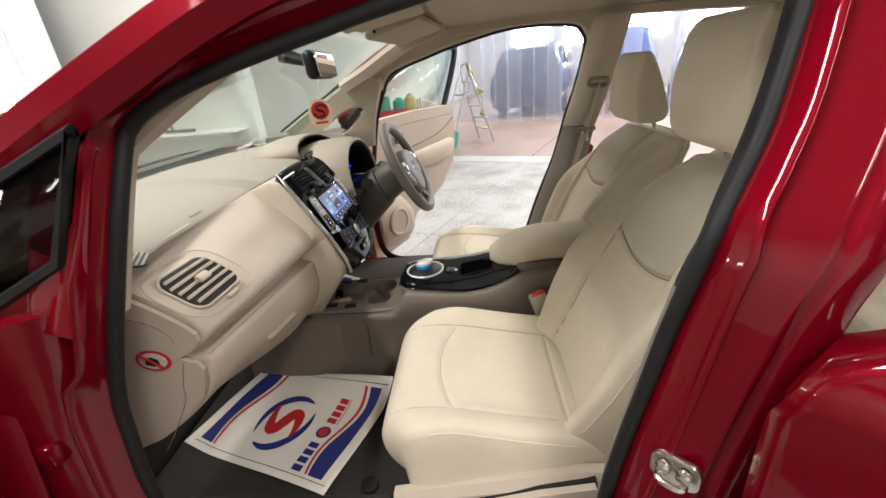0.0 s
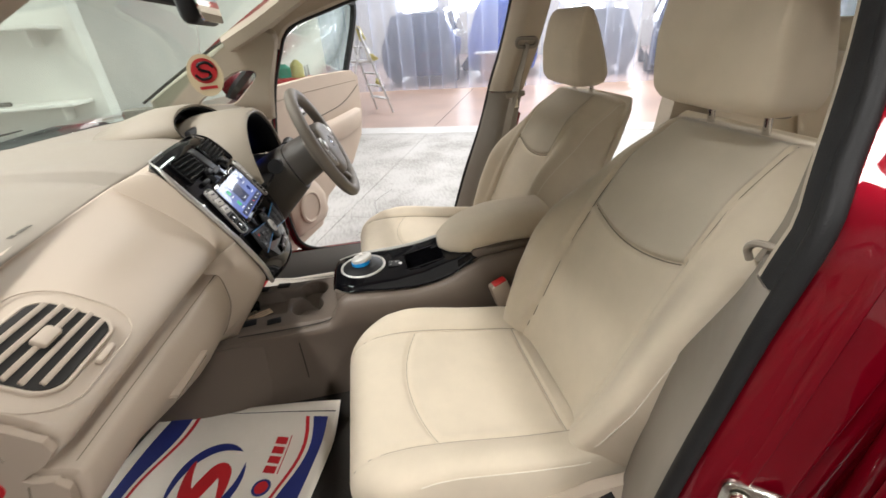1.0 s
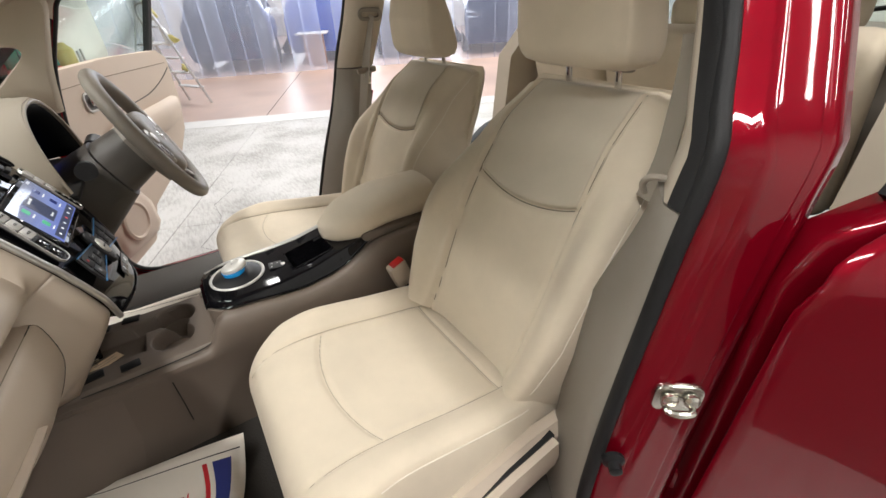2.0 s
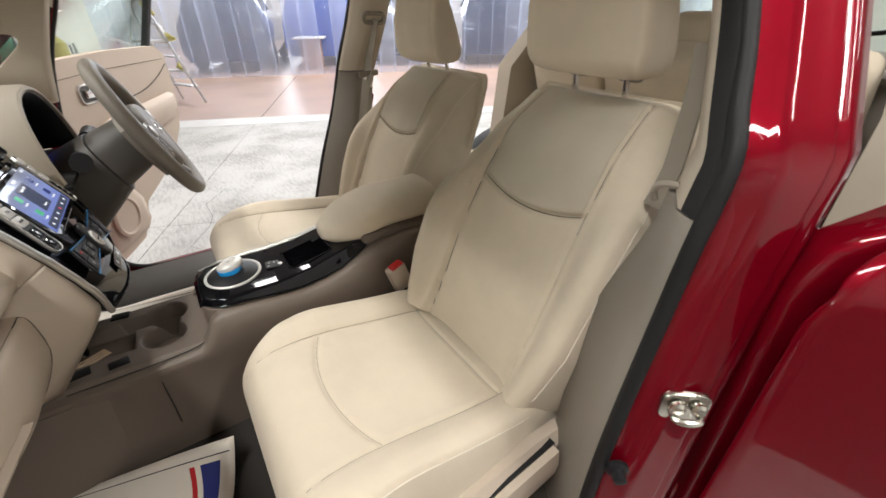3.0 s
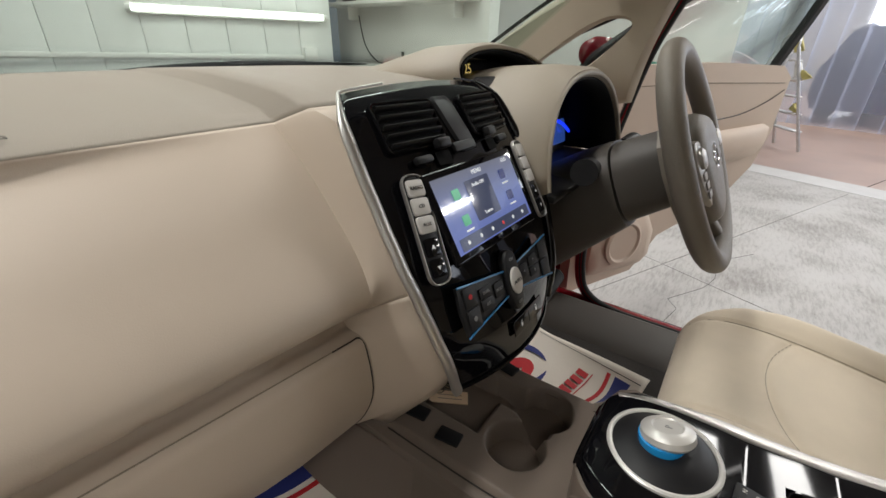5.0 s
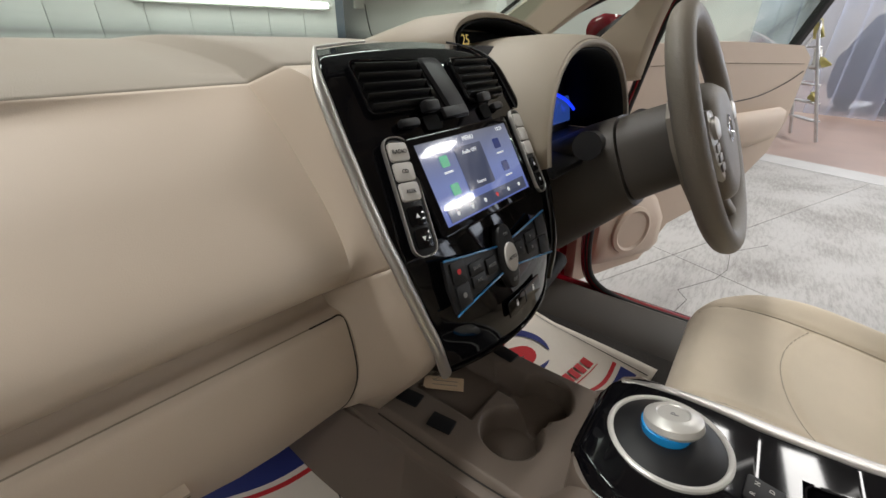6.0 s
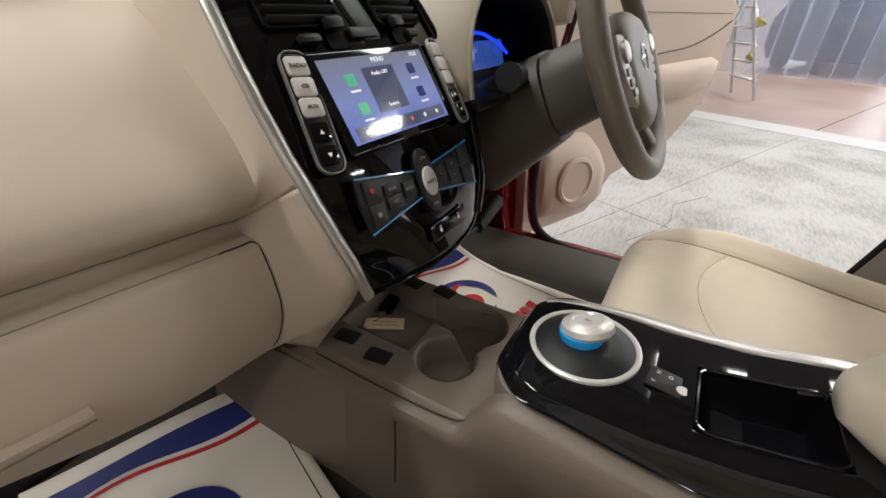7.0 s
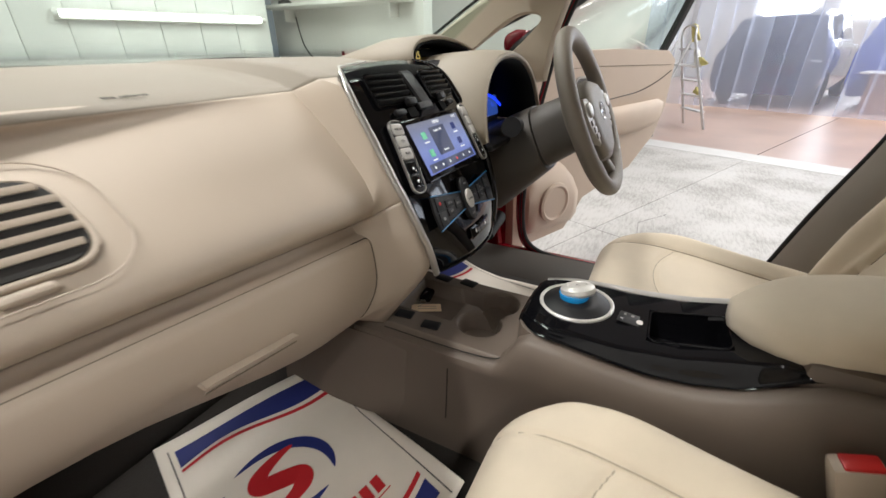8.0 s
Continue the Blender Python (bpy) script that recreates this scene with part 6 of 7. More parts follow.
    part("printed_swirl", strip, PRED, mt_)
    # the wordmark stands as rows of plain bars
    for k in range(4):
        for x0, mm in ((-0.152 + 0.0245 * k, PBLUE), (0.012 + 0.0245 * k, PRED)):
            part("printed_bar", sheet([(x0 + dx_, 0.088 * (x0 + dx_) - 0.130 + dy_) for dx_, dy_ in ((0, 0), (0.0175, 0), (0.0175, 0.029), (0, 0.029))], 0.003), mm, mt_)
    part("printed_dot", sheet([(-0.023 + 0.021 * math.cos(a * 0.4), -0.117 + 0.021 * math.sin(a * 0.4)) for a in range(16)], 0.003), PBLUE, mt_)
    part("printed_dot", sheet([(-0.023 + 0.015 * math.cos(a * 0.4), -0.117 + 0.015 * math.sin(a * 0.4)) for a in range(16)], 0.0036), PRED, mt_)
    part("printed_bar", sheet([(0.012, -0.137), (0.108, -0.1285), (0.108, -0.126), (0.012, -0.1345)], 0.003), PRED, mt_)
    for sgn in (1, -1):
        part("stitch_line", sheet([(sgn * w * 0.445, -h * 0.48), (sgn * w * 0.450, -h * 0.48), (sgn * w * 0.450, h * 0.455), (sgn * w * 0.445, h * 0.455)], 0.0016), MATTE, mt_)
    return mt_


paper_mat("paper_mat", (-0.330, 0.384, 0.358), -19, 0.362, 0.475, 0.15)
paper_mat("paper_mat", (0.360, 0.318, 0.358), -17, 0.315, 0.475, 0.12)
part("floor_anchor", revolve([(0.0001, 0), (0.022, 0), (0.022, 0.008), (0.012, 0.012), (0.0001, 0.010)], pose(-0.545, 0.115, 0.350), 20), MATTE, car)

# pedals
pd = thing("pedals", (0.34, 0.62, 0.45), "black foot pedals under the driver's dash", "pedal")
part("brake_pedal", box(pose(0.33, 0.60, 0.50, 35, 0, 0), 0.11, 0.015, 0.06, 0.006), MATTE, pd)
part("brake_arm", rod((0.33, 0.61, 0.51), (0.33, 0.70, 0.72), 0.010), MATTE, pd)
part("throttle_pedal", box(pose(0.47, 0.60, 0.46, 30, 0, 0), 0.05, 0.012, 0.17, 0.006), MATTE, pd)
part("parking_pedal", rod((0.300, 0.256, 0.672), (0.215, 0.250, 0.652), 0.019, 16, r1=0.013), RUBBER, pd)
part("parking_arm", tube(spline([(0.222, 0.250, 0.654), (0.17, 0.252, 0.656), (0.11, 0.262, 0.672), (0.06, 0.285, 0.70)], 5), 0.007, 8), MATTE, pd)

# air freshener that hangs from the mirror
af = thing("air_freshener", (0.0, 0.250, 1.155), "round card air freshener with red spiral, hanging", "air freshener")
AM = pose(0.012, 0.256, 1.180, 90, 0, -68)
part("card", slab([(0.034 * math.cos(a * math.pi / 20), 0.042 * math.sin(a * math.pi / 20) - 0.006) for a in range(40)], AM @ pose(0, 0, -0.001), 0.002), CREAM, af)
for s in (1, -1):
    o = AM @ pose(0, 0.003, 0.0012 if s > 0 else -0.0022)
    part("printed_disc", slab([(0.025 * math.cos(a * math.pi / 16), 0.025 * math.sin(a * math.pi / 16)) for a in range(32)], o, 0.001), PRED, af)
    curl = spline([o @ Vector((x, y, 0.0004 + 0.0008 * s)) for x, y in ((0.019, 0.006), (0.008, 0.016), (-0.008, 0.013), (-0.008, 0.003), (0.008, -0.003), (0.008, -0.013), (-0.008, -0.016), (-0.019, -0.006))], 4)
    part("printed_spiral", tube(curl, 0.0032, 6), MATTE, af)
    part("printed_bar", box(o @ pose(0, -0.033, 0), 0.034, 0.006, 0.001), PRED, af)
part("cord", rod((0.006, 0.252, 1.214), (-0.01, 0.232, 1.29), 0.0008, 6), WHITEPLASTIC, af)

# ---- doors ----


def door_pose(s, hinge, turn):
    """Local x from hinge to latch, local y towards the cabin side, local z up."""
    d = Vector((s * math.sin(radians(turn)), -math.cos(radians(turn)), 0))
    inn = Vector((-s * math.cos(radians(turn)), -math.sin(radians(turn)), 0))
    return Matrix(((d.x, inn.x, 0, hinge[0]), (d.y, inn.y, 0, hinge[1]), (0, 0, 1, 0), (0, 0, 0, 1)))


def front_door(s, hinge, turn):
    dr = thing("front_door", (hinge[0], hinge[1], 0.30), "open red front door with beige inner card", "car door", "front doors")
    D = door_pose(s, hinge, turn)
    L = 1.10
    prof = [(0.0, 0.30), (0.0, 0.98), (0.10, 1.03), (L - 0.05, 1.02), (L, 0.90), (L - 0.035, 0.76), (L - 0.10, 0.64), (L - 0.26, 0.51), (0.52, 0.42), (0.45, 0.34), (0.40, 0.295), (0.06, 0.27)]
    stand = basis((0, 0, 0), (1, 0, 0), (0, 0, 1))
    part("skin", slab(prof, D @ stand @ pose(0, 0, 0.0), 0.06, 0.012), RED, dr)
    # inner card
    card = [(0.075, 0.285), (0.05, 0.70), (0.06, 0.98), (0.14, 1.045), (0.60, 1.058), (L - 0.12, 1.05), (L - 0.05, 1.01), (L - 0.055, 0.80), (L - 0.11, 0.67), (L - 0.27, 0.535), (0.50, 0.44), (0.435, 0.355), (0.39, 0.31)]
    part("door_card", slab(card, D @ stand @ pose(0, 0, -0.045), 0.045, 0.0), BEIGE_DOOR, dr, "beige door card")
    rows = []
    for x, zc, h, dep in ((0.36, 0.775, 0.02, 0.005), (0.44, 0.775, 0.05, 0.035), (0.60, 0.770, 0.062, 0.052), (0.80, 0.775, 0.066, 0.052), (0.94, 0.785, 0.060, 0.038), (1.02, 0.79, 0.035, 0.008)):
        rows.append([D @ Vector((x, 0.045 + dep * (0.5 + 0.5 * math.cos(a)) * 1.0 - 0.004, zc + h * math.sin(a))) for a in (math.pi * (k / 12 * 2 - 1) for k in range(12))])
    part("armrest", loft(bmesh.new(), rows), BEIGE_DOOR, dr, angle=1.0)
    part("card_seam", tube(spline([D @ Vector((x, 0.047, z)) for x, z in ((0.48, 0.83), (0.52, 0.855), (0.64, 0.868), (0.80, 0.885), (0.94, 0.925), (1.03, 0.965))], 5), 0.0022, 6), DARKBROWN, dr)
    part("card_roll_seam", tube([D @ Vector((x, 0.046, z)) for x, z in ((0.14, 0.985), (0.5, 0.995), (1.02, 0.99))], 0.0014, 6), SEAMLINE, dr)
    rows = []
    for z, x0, x1, dep in ((0.34, 0.12, 0.40, 0.0), (0.36, 0.10, 0.42, 0.035), (0.40, 0.09, 0.43, 0.055), (0.50, 0.085, 0.42, 0.060), (0.57, 0.08, 0.38, 0.050), (0.61, 0.085, 0.35, 0.025), (0.635, 0.10, 0.31, 0.0)):
        rows.append([D @ Vector((x, 0.045 + y, z)) for x, y in ((x0, -0.005), (x0 + 0.02, dep * 0.8), (x0 + 0.06, dep), (x1 - 0.06, dep), (x1 - 0.02, dep * 0.8), (x1, -0.005))])
    part("door_pocket", loft(bmesh.new(), rows), BEIGE_DOOR, dr, angle=0.9)
    sp = part("speaker_ring", revolve([(0.062, 0), (0.085, 0), (0.083, 0.008), (0.072, 0.012), (0.064, 0.006)], D @ pose(0.235, 0.106, 0.485, -90, 0, 0), 32), BEIGE_DOOR, dr)
    part("speaker_grille", revolve([(0.0001, 0.001), (0.063, 0.001), (0.060, 0.005), (0.0001, 0.008)], D @ pose(0.235, 0.104, 0.485, -90, 0, 0), 28), BEIGE_DOOR, sp)
    hp = part("handle_cup", ring_frame(rrect(0.10, 0.065, 0.022), D @ pose(0.40, 0.046, 0.925, -90, 0, 0), 0.008, 0.006), SILVER, dr, "silver inner door handle")
    part("handle_well", slab(rrect(0.094, 0.058, 0.02), D @ pose(0.40, 0.046, 0.925, -90, 0, 0), 0.002), DARKBROWN, hp)
    part("handle_lever", box(D @ pose(0.405, 0.054, 0.925), 0.06, 0.012, 0.032, 0.006), CHROME, hp)
    # window frame and glass
    fr = [(0.07, 1.03), (0.10, 1.07), (0.30, 1.20), (0.55, 1.335), (0.75, 1.385), (0.98, 1.395), (1.045, 1.37), (1.065, 1.25), (1.055, 1.03)]
    lean_in = lambda x, z: D @ Vector((x, -0.045 + 0.36 * max(0, z - 1.0), z))
    if s < 0:
        fr[:2] = [(0.20, 1.03), (0.22, 1.12)]
    path = spline([lean_in(x, z) for x, z in fr], 5)
    part("window_frame", sweep(path, [(-0.012, -0.016), (0.012, -0.016), (0.014, 0.012), (-0.014, 0.012)], up=(D @ Vector((0, 1, 0)) - D @ Vector((0, 0, 0)))), RUBBER, dr)
    bm = bmesh.new()
    bm.faces.new([bm.verts.new(lean_in(x, z)) for x, z in fr])
    g = part("window_pane", bm, GLASS, dr, "raised side window", solid=0.004)
    g.visible_shadow = False
    part("latch_plate", box(D @ pose(L - 0.02, -0.03, 0.70), 0.02, 0.05, 0.12, 0.006), STEEL, dr)
    return dr, D


D_R = front_door(1, (0.845, 0.47, 0), 62)[1]
front_door(-1, (-0.865, 0.50, 0), 76)

# door mirror of the far side
for s, D in ((1, D_R),):
    dm_ = thing("door_mirror", D @ Vector((0.14, -0.14, 1.03)), "glossy red door mirror on the open door", "door mirror")
    rows = []
    for k, r in ((0, 0.25), (0.12, 0.65), (0.4, 0.88), (0.8, 0.86), (1.0, 0.7)):
        c = Vector((0.91 + 0.14 * k, 0.475 - 0.045 * k, 1.078))
        rows.append([c + (D.to_3x3() @ Vector((0.050 * r * math.cos(a), 0, 0.052 * r * math.sin(a)))) for a in (2 * math.pi * j / 18 for j in range(18))])
    part("mirror_shell", loft(bmesh.new(), rows), RED, dm_, angle=1.0)
    part("mirror_foot", box(D @ pose(0.20, -0.045, 1.035), 0.06, 0.09, 0.035, 0.012), MATTE, dm_)

# rear door of the near side, standing open
rd = thing("rear_door", (-0.845, -0.57, 0.30), "open red rear door with black window frame", "car door")
DR = door_pose(-1, (-0.845, -0.570, 0), 50)
prof = [(-0.045, 0.30), (-0.045, 0.90), (-0.022, 0.965), (0.04, 1.012), (0.9, 1.03), (0.98, 0.85), (0.9, 0.55), (0.7, 0.42), (0.5, 0.28), (0.06, 0.27)]
stand = basis((0, 0, 0), (1, 0, 0), (0, 0, 1))
part("skin", slab(prof, DR @ stand, 0.05, 0.014, 3), RED, rd)


def rear_skin(u, v):
    z = lerp(0.28, 1.014, v)
    x = lerp(poly([(0.28, -0.045), (0.90, -0.045), (0.965, -0.022), (1.014, 0.04)], z), 0.95, u)
    out = poly([(0.28, 0.026), (0.5, 0.037), (0.70, 0.043), (0.92, 0.0465), (0.940, 0.047), (0.952, 0.042), (1.0, 0.016), (1.014, 0.002)], z)
    out *= smooth01(-0.075, -0.044, x) * (1 - smooth01(0.90, 0.955, x))
    return DR @ Vector((x, -0.0505 - out, z))


part("outer_panel", surf(rear_skin, 40, 40), RED, rd, solid=0.003, angle=0.7)
part("door_card", slab([(x * 0.88 + 0.06, 0.30 + (z - 0.30) * 0.88) for x, z in prof], DR @ stand @ pose(0, 0, -0.05), 0.05, 0.0), BEIGE_DOOR, rd)
path = spline([DR @ Vector(p) for p in ((0.045, -0.02, 1.00), (0.10, 0.02, 1.12), (0.17, 0.08, 1.30), (0.25, 0.10, 1.37), (0.5, 0.10, 1.40), (0.85, 0.08, 1.33), (0.93, -0.02, 1.02))], 5)
part("window_frame", sweep(path, [(-0.016, -0.022), (0.016, -0.022), (0.016, 0.022), (-0.016, 0.022)], up=(0, 0, 1)), RUBBER, rd)
part("belt_moulding", tube([DR @ Vector((x, -0.045, 1.017 + 0.020 * x)) for x in (0.045, 0.5, 0.92)], 0.009, 8), RUBBER, rd)
bm = bmesh.new()
bm.faces.new([bm.verts.new(DR @ Vector(p)) for p in ((0.05, -0.02, 1.01), (0.17, 0.08, 1.30), (0.25, 0.10, 1.37), (0.5, 0.10, 1.40), (0.85, 0.08, 1.33), (0.93, -0.02, 1.02))])
g = part("window_pane", bm, GLASS, rd, solid=0.004)
g.visible_shadow = False
for zz in (0.46, 0.80):
    part("hinge", box(pose(-0.822, -0.545, zz, 0, 0, 25), 0.03, 0.05, 0.05, 0.006), RED, rd)

# ---- wheels under the car ----
for wx, wy in ((-0.77, 1.15), (0.77, 1.15), (-0.77, -1.55), (0.77, -1.55)):
    wh = part("wheel", revolve([(0.20, -0.09), (0.30, -0.10), (0.316, -0.07), (0.316, 0.07), (0.30, 0.10), (0.20, 0.09)], pose(wx, wy, 0.316, 0, 90, 0), 36), RUBBER, car, "black tyre on alloy rim")
    part("rim", revolve([(0.0001, -0.06), (0.20, -0.085), (0.21, 0.0), (0.20, 0.085), (0.0001, 0.06)], pose(wx, wy, 0.316, 0, 90, 0), 30), SILVER, wh)

# ---- the hall ----


def hall_box(u0, u1, v0, v1, z0, z1, r=0.0, bm=None):
    return box(HALL @ pose((u0 + u1) / 2, (v0 + v1) / 2, (z0 + z1) / 2), abs(u1 - u0), abs(v1 - v0), abs(z1 - z0), r, bm=bm)


fl = solo("floor", hall_box(-6, 22, -16, 8, -0.30, -0.012), CONCRETE, "worn pale concrete floor of the bay", "floor", kind="structure")
EDGE = 4.97
for i in range(-2, 3):
    for j in range(-4, 2):
        u0, u1 = EDGE - 3.2 * (2 - i), EDGE - 3.2 * (1 - i)
        if u1 > EDGE + 0.1:
            continue
        v0, v1 = 0.97 + 3.0 * j, 3.97 + 3.0 * j
        sl = new("slab", finish(hall_box(u0 + 0.0025, u1 - 0.0025, v0 + 0.0025, v1 - 0.0025, -0.2, 0.0), "slab", CONCRETE))
        attach(sl, fl)
rf = solo("floor_red", hall_box(EDGE + 0.006, 22, -16, 8, -0.2, -0.002), REDFLOOR, "brown-red painted workshop floor", "floor", kind="structure")
part("floor_joint", hall_box(EDGE, 20, 0.966, 0.972, -0.01, 0.0005), SEAM, rf)
# Unseen sheet, added so that the rear door's paint reflects a darker floor.
solo("floor_for_reflection", hall_box(-4.0, -1.32, -15.9, 3.44, -0.01, 0.004), DARKFLOOR, "unseen dark floor sheet added to darken the door's reflection", "floor", kind="structure")
solo("floor_line", hall_box(EDGE - 0.40, EDGE - 0.02, -12, 7, -0.01, 0.003), FLOORLINE, "pale worn painted line along the red floor", "floor", kind="structure")
# cracks in the near slab
ck = [(1.35, 0.10), (1.55, 0.06), (1.62, 0.11), (1.85, -0.02), (2.0, -0.06), (2.25, -0.05), (2.5, -0.22)]
part("crack", tube([Vector((x, y, 0.0)) for x, y in ck], 0.0012, 5), SEAM, fl)

# front wall with its cladding boards, side return, far walls
WV = 3.45
wf = solo("wall_front", hall_box(-6, 0.74, WV + 0.02, WV + 0.2, 0, CEILING), WALLPLAIN, "white clad bay wall with a lit tube", "wall", kind="structure")
for k in range(26):
    u1 = 0.735 - 0.25 * k
    bd = new("board", finish(hall_box(u1 - 0.247, u1, WV, WV + 0.022, 0.02, CEILING - 0.02, 0.003), "board", WALL))
    attach(bd, wf)
part("wall_rail", hall_box(-5.9, 0.55, WV - 0.012, WV + 0.002, 0.985, 1.015, 0.004), WHITEPLASTIC, wf)
solo("wall_side", box(pose(2.55, 2.52, CEILING / 2), 0.14, 1.6, CEILING, 0.004), WALLPLAIN, "white painted side wall with shelves", "wall", kind="structure")
# Unseen wall, greyed to weaken its reflection and bounce on the car.
solo("wall_back_left", hall_box(-4.2, -4.0, -1.5, WV, 0, CEILING), WALLGREY, "unseen plain wall in a grey for the car to reflect", "wall", kind="structure")
solo("wall_left_rear", hall_box(-4.2, -4.0, -16, -1.5, 0, CEILING), WALLPLAIN, "plain white painted wall", "wall", kind="structure")
solo("wall_rear", hall_box(-4.2, 22, -16.2, -16.0, 0, CEILING + 1.5), WALLPLAIN, "plain white rear wall", "wall", kind="structure")
wfar = solo("wall_far", hall_box(19.0, 19.2, -16, 8, 0, CEILING + 1.5), WALLPLAIN, "pale far wall with bright windows", "wall", kind="structure")
solo("wall_front_far", hall_box(3.2, 22, 7.8, 8.0, 0, CEILING + 1.5), WALLPLAIN, "plain white wall", "wall", kind="structure")
for k in range(9):
    part("day_window", hall_box(18.95, 18.99, -14.5 + 2.3 * k, -12.8 + 2.3 * k, 1.9, 4.3), DAYLIGHT, wfar, "bright daylight window")
solo("ceiling", hall_box(-6, 4.97, -16, WV + 0.2, CEILING, CEILING + 0.1), CEIL, "ceiling sheets in a grey that stands for no light", "ceiling", kind="structure")
solo("ceiling_far", hall_box(4.97, 22, -16, 8, CEILING + 1.4, CEILING + 1.5), CEIL, "ceiling sheets in a grey that stands for no light", "ceiling", kind="structure")

# tube lamps
def tube_light(m, length):
    lt = thing("tube_light", m.translation, "white batten light with a lit tube", "light", "tube lights")
    part("batten", box(m @ pose(0, 0, 0.035), length, 0.06, 0.05, 0.008), WHITEPLASTIC, lt)
    bm = bmesh.new()
    rod(m @ Vector((-length / 2 + 0.03, 0, -0.01)), m @ Vector((length / 2 - 0.03, 0, -0.01)), 0.018, 12, bm)
    part("tube", bm, LAMPGLOW, lt, "lit fluorescent tube")
    for e in (-1, 1):
        part("end_cap", rod(m @ Vector((e * (length / 2 - 0.03), 0, -0.01)), m @ Vector((e * length / 2, 0, -0.01)), 0.02, 12), WHITEPLASTIC, lt)
    return lt


for tu, tv, tl, tw in TUBES:
    tz = CEILING if tu < 4.97 else CEILING + 1.4
    tube_light(HALL @ pose(tu, tv, tz - 0.06), tl)
for tu, tv in WALL_TUBES:
    tube_light(HALL @ pose(tu, tv, 1.275, -90, 0, 0), 1.26)
solo("junction_box", hall_box(0.50, 0.60, WV - 0.05, WV, 0.96, 1.07, 0.008), WHITEPLASTIC, "white wall socket box", "socket")

# shelves on the side wall
for zz in (1.40, 0.945):
    sh = thing("wall_shelf", (2.40, 2.5, zz), "white wall shelf on small brackets", "shelf", "wall shelves")
    part("board", box(pose(2.36, 2.52, zz), 0.26, 1.45, 0.022, 0.004), WHITEPLASTIC, sh)
    for yy in (1.95, 3.05):
        part("bracket", box(pose(2.42, yy, zz - 0.06), 0.12, 0.02, 0.10, 0.006), WHITEPLASTIC, sh)
solo("carton", box(pose(2.36, 2.45, 1.45), 0.20, 0.34, 0.075, 0.004), WHITEPLASTIC, "flat white carton on the shelf", "box")
solo("cap", revolve([(0.0001, 0), (0.06, 0), (0.055, 0.03), (0.03, 0.045), (0.0001, 0.05)], pose(2.34, 3.0, 1.411), 16), MATTE, "dark cloth cap on the shelf", "cap")
tl_ = thing("spray_gun", (2.33, 2.35, 0.956), "dark spray tool lying on the shelf", "tool")
part("barrel", rod((2.32, 2.2, 0.972), (2.34, 2.48, 0.975), 0.014), MATTE, tl_)
part("grip", rod((2.33, 2.40, 0.975), (2.36, 2.44, 1.05), 0.012), MATTE, tl_)
part("hose", tube(spline([(2.33, 2.48, 0.972), (2.40, 2.75, 0.97), (2.45, 2.95, 1.1), (2.46, 3.02, 1.33)], 6), 0.005, 6), MATTE, tl_)

# strip curtain
sc = thing("strip_curtain", hall(8.6, -3.0, 0), "clear vinyl strip curtain hanging from a rail", "curtain")
part("rail", hall_box(8.55, 8.65, -9.5, 4.5, 3.35, 3.42, 0.01), ALU, sc)
for k in range(46):
    v0 = 4.3 - 0.30 * k
    bm = surf(lambda u, w: HALL @ Vector((8.6 + 0.02 * math.sin(3 * u + k) + (0.012 if k % 2 else -0.012), v0 - 0.33 * u, lerp(0.06, 3.36, w))), 4, 2)
    ob = part("strip", bm, PVC, sc)
    ob.visible_shadow = False

# stepladder
ld = thing("stepladder", hall(6.28, 1.95, 0), "aluminium stepladder hung with yellow cloths", "ladder")
LM = HALL @ pose(6.15, 2.46, 0, 0, 0, 48) @ Matrix.Diagonal((1.25, 1.2, 0.92, 1))
for sx in (-1, 1):
    part("front_stile", rod(LM @ Vector((sx * 0.24, -0.30, 0)), LM @ Vector((sx * 0.15, 0.0, 1.30)), 0.018, 8), ALU, ld)
    part("rear_stile", rod(LM @ Vector((sx * 0.22, 0.38, 0)), LM @ Vector((sx * 0.15, 0.04, 1.26)), 0.014, 8), ALU, ld)
for k in range(5):
    t = 0.2 + 0.17 * k
    part("tread", box(LM @ pose(0, -0.30 * (1 - t), 1.30 * t), 0.45 - 0.17 * t, 0.09, 0.022, 0.005), ALU, ld)
part("platform", box(LM @ pose(0, 0.0, 0.92), 0.32, 0.24, 0.03, 0.006), ALU, ld)
part("handrail", tube(spline([LM @ Vector(p) for p in ((-0.15, 0, 1.28), (-0.13, 0, 1.42), (0.0, 0, 1.46), (0.13, 0, 1.42), (0.15, 0, 1.28))], 5), 0.014, 8), ALU, ld)


def cloth(m, w, h, seed):
    rnd = random.Random(seed)
    a, b = rnd.uniform(5, 9), rnd.uniform(0, 6)
    return surf(lambda u, v: m @ Vector((w * (u - 0.5) * (0.55 + 0.45 * v), 0.03 * math.sin(a * u + b + 3 * v) - 0.03 * v, -h * v + 0.015 * math.sin(9 * u + b))), 10, 8)


for nm, m_, w_, h_, mt_ in (("yellow", LM @ pose(0, -0.05, 1.47), 0.15, 0.22, YELLOW), ("yellow", LM @ pose(-0.16, -0.12, 1.02), 0.13, 0.09, YELLOW), ("white", LM @ pose(-0.02, -0.12, 1.13), 0.14, 0.24, WHITEPLASTIC), ("yellow", LM @ pose(-0.06, -0.2, 0.60), 0.11, 0.10, YELLOW)):
    cl = new("cloth", finish(cloth(m_, w_, h_, len(bpy.data.objects)), "cloth", mt_))
    md = cl.modifiers.new("thickness", "SOLIDIFY")
    md.thickness = 0.004
    tagged(cl, f"{nm} cleaning cloth hung on the ladder", "cloth", "cleaning cloths")
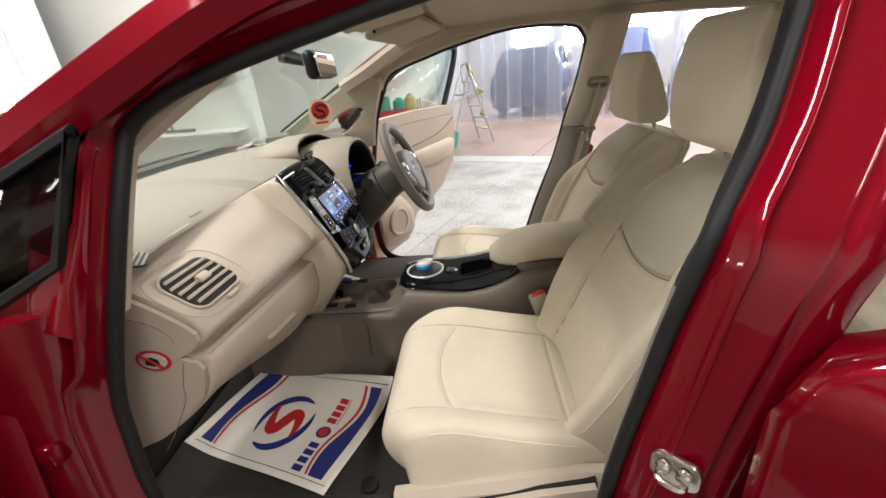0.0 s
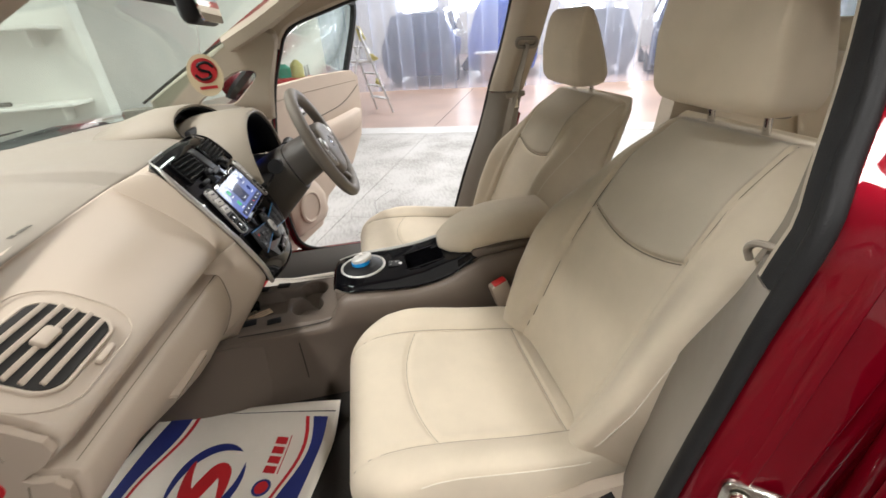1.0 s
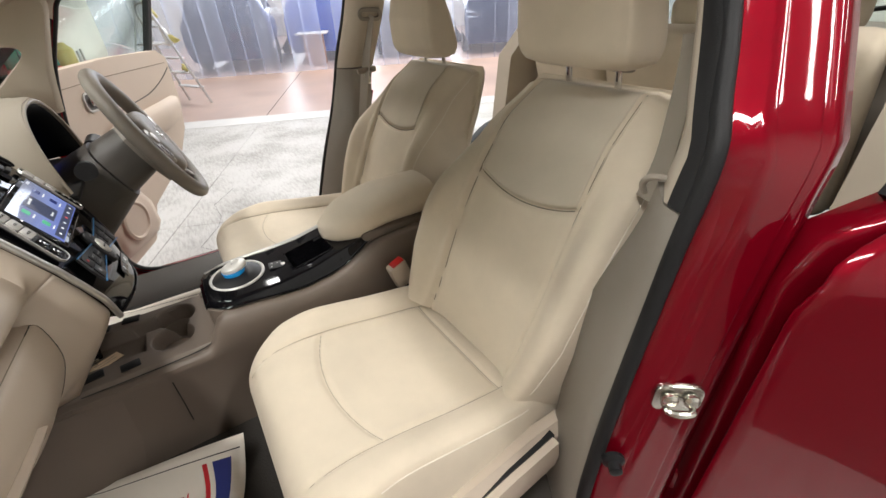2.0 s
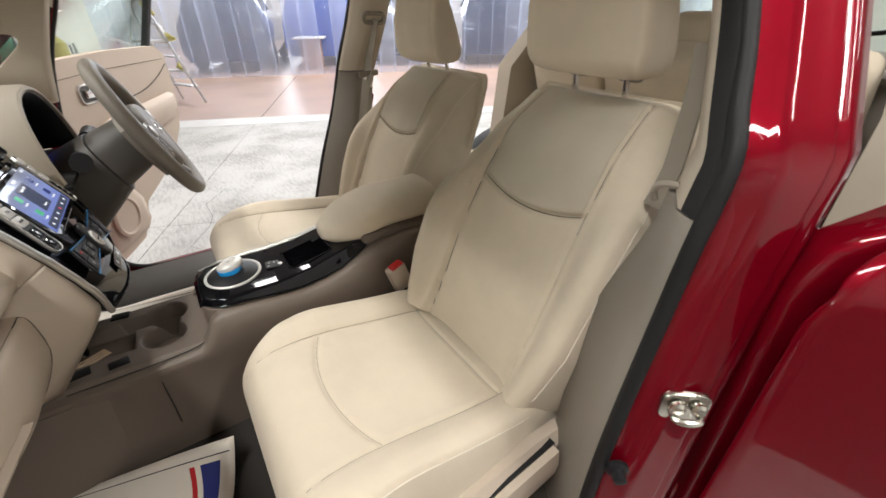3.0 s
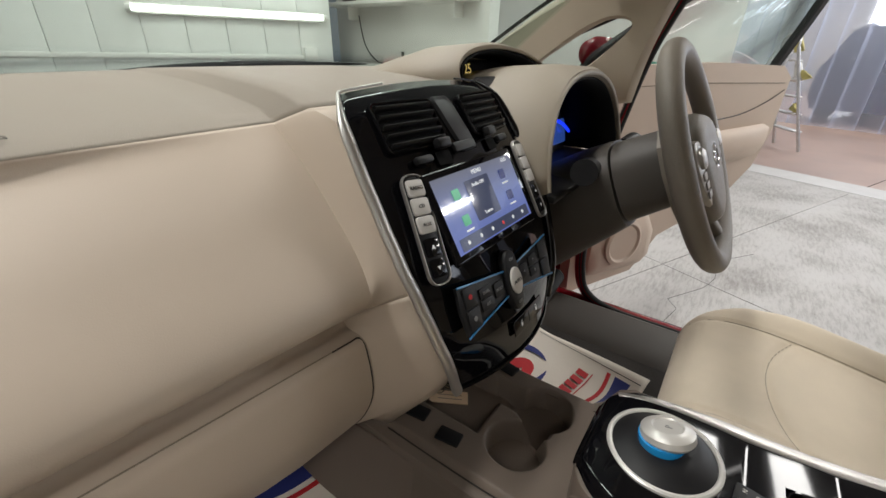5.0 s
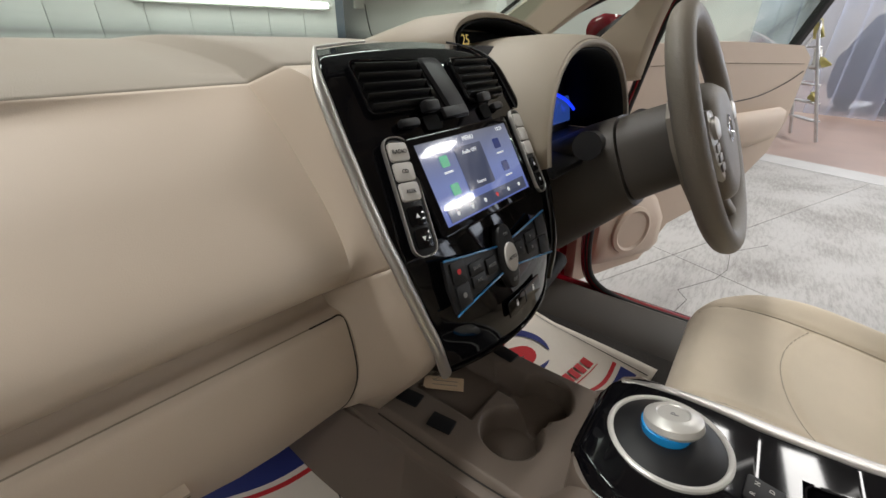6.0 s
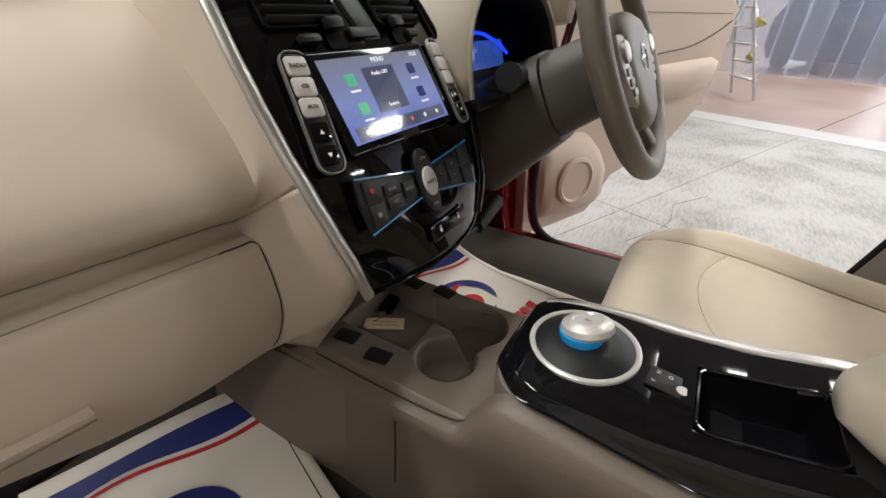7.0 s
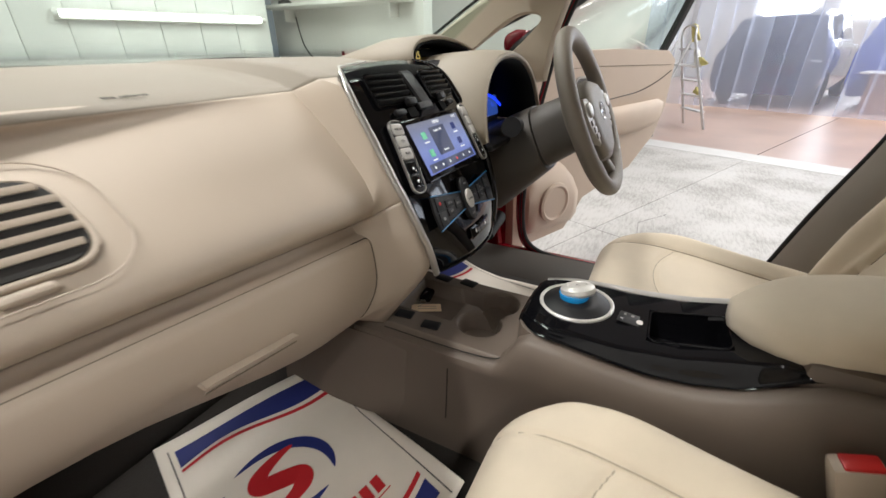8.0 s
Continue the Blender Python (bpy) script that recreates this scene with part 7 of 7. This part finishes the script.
bk_ = thing("bucket", hall(5.7, 2.62, 0), "green plastic bucket on the floor", "bucket")
part("pail", revolve([(0.0001, 0), (0.11, 0), (0.14, 0.24), (0.147, 0.25), (0.135, 0.245), (0.105, 0.02), (0.0001, 0.02)], Matrix.Translation(hall(5.7, 2.62, 0)), 24), TEAL, bk_)
part("bail", tube([hall(5.7, 2.62, 0) + Vector((0.14 * math.cos(a), 0.04, 0.24 + 0.10 * math.sin(a))) for a in (math.pi * k / 12 for k in range(13))], 0.004, 6), ALU, bk_)


# vehicles behind the curtain
def vehicle(name, u, v, turn, length, width, height, paint, label, covered=False):
    """A far parked vehicle; local y along it, nose to -y."""
    P = HALL @ pose(u, v, 0, 0, 0, turn)
    th = thing(name, P.translation, label, "car" if not covered else "covered car", "parked vehicles")
    rows = []
    table = [(-0.5, 0.42, 0.80), (-0.48, 0.62, 0.95), (-0.30, 0.70, 1.0), (-0.20, 0.74, 1.0), (-0.05, 1.0, 0.88), (0.25, 1.0, 0.86), (0.42, 0.92, 0.88), (0.5, 0.55, 0.95)]
    for t, hz, wz in table:
        y = t * length
        w = width / 2
        top = height * hz
        sh = min(top, 0.62 * height)
        ww = w * (1 if top <= sh + 0.05 else 0.80)
        rows.append([P @ Vector((x, y, z)) for x, z in ((-w * 0.9, 0.22), (-w, 0.45), (-w, sh * 0.9), (-w * 0.97, sh), (-ww * 0.95, top * 0.97), (-ww * 0.6, top), (ww * 0.6, top), (ww * 0.95, top * 0.97), (w * 0.97, sh), (w, sh * 0.9), (w, 0.45), (w * 0.9, 0.22))])
    part("body", loft(bmesh.new(), rows), paint, th, angle=0.8)
    if covered:
        return th
    part("windscreen", loft(bmesh.new(), [[P @ Vector((sx * width * 0.40, y, z)) for sx in (-1, 1)] for y, z in ((-0.195 * length - 0.01, height * 0.76), (-0.075 * length - 0.01, height * 0.96))], ring_closed=False, cap=False), GLOSS, th, solid=0.01)
    for sx in (-1, 1):
        part("headlight", box(P @ pose(sx * width * 0.36, -0.49 * length, height * 0.50), 0.22, 0.08, 0.09, 0.03), HEADLAMP, th, "headlight with a glow that stands for its glint")
        part("side_window", loft(bmesh.new(), [[P @ Vector((sx * (width * 0.46 - k * width * 0.055), y0 * length, z)) for y0 in (-0.10 + 0.05 * k, 0.36 - 0.06 * k)] for k, z in ((0, height * 0.68), (1, height * 0.93))], ring_closed=False, cap=False), GLOSS, th, solid=0.01)
        for wy in (-0.31, 0.30):
            part("wheel", revolve([(0.0001, -0.1), (0.30, -0.1), (0.32, -0.06), (0.32, 0.06), (0.30, 0.1), (0.0001, 0.1)], P @ pose(sx * (width / 2 - 0.1), wy * length, 0.32, 0, 90, 0), 24), RUBBER, th)
    part("number_plate", box(P @ pose(0, -0.503 * length, height * 0.33), 0.50, 0.02, 0.11, 0.004), WHITEPLASTIC, th, "plain pale number plate")
    part("bumper", box(P @ pose(0, -0.495 * length, height * 0.27), width * 0.92, 0.14, 0.22, 0.05), MATTE, th)
    return th


vehicle("parked_car", 12.0, 2.55, 92, 4.2, 1.8, 1.75, NAVY, "dark blue parked van behind the curtain")
vehicle("parked_car", 12.6, -1.75, 90, 4.4, 1.85, 1.55, BLACKCAR, "black parked car behind the curtain")
vehicle("covered_car", 12.6, 0.45, 90, 3.8, 1.75, 1.9, BLUECOVER, "parked car under a blue cover", covered=True)
vehicle("parked_car", 12.0, -4.1, 82, 4.3, 1.85, 1.8, NAVY, "dark blue parked car facing the bay")
vehicle("parked_car", 12.5, -6.8, 80, 4.2, 1.8, 1.5, BLACKCAR, "black parked hatchback facing the bay")

# small table before the covered car
tb = thing("small_table", hall(10.3, 0.70, 0), "small brown table with a pale top", "table")
TP = Matrix.Translation(hall(10.3, 0.70))
part("tabletop", box(TP @ pose(0, 0, 0.66, 0, 0, -23), 0.9, 0.7, 0.03, 0.006), WHITEPLASTIC, tb)
part("cabinet", box(TP @ pose(0, 0, 0.325, 0, 0, -23), 0.5, 0.45, 0.65, 0.01), WOOD, tb)
# equipment trolley seen through the door glass
tr_ = thing("wash_trolley", hall(5.2, 3.2, 0), "red and green wash trolley against the curtain", "trolley")
TM = Matrix.Translation((6.6, 1.15, 0))
part("tray", box(TM @ pose(0, 0, 0.62), 0.5, 0.9, 0.14, 0.02), BUCKLE_RED, tr_)
part("tray", box(TM @ pose(0, 0, 0.15), 0.5, 0.9, 0.10, 0.02), BUCKLE_RED, tr_)
for sx in (-1, 1):
    for sy in (-1, 1):
        part("leg", rod(TM @ Vector((sx * 0.22, sy * 0.42, 0.0)), TM @ Vector((sx * 0.22, sy * 0.42, 0.85)), 0.015, 8), ALU, tr_)
for k, (dx, dy, rr, hh) in enumerate(((-0.1, -0.28, 0.10, 0.26), (0.08, -0.05, 0.12, 0.20), (-0.06, 0.2, 0.11, 0.30), (0.1, 0.32, 0.09, 0.22))):
    b_ = new("bottle", finish(revolve([(0.0001, 0), (rr, 0), (rr, hh * 0.7), (rr * 0.5, hh * 0.9), (rr * 0.35, hh), (0.0001, hh)], TM @ pose(dx, dy, 0.69), 16), "bottle", TEAL if k else YELLOW))
    tagged(b_, "green wash bottle on the trolley" if k else "yellow wash bottle on the trolley", "bottle", "wash bottles")
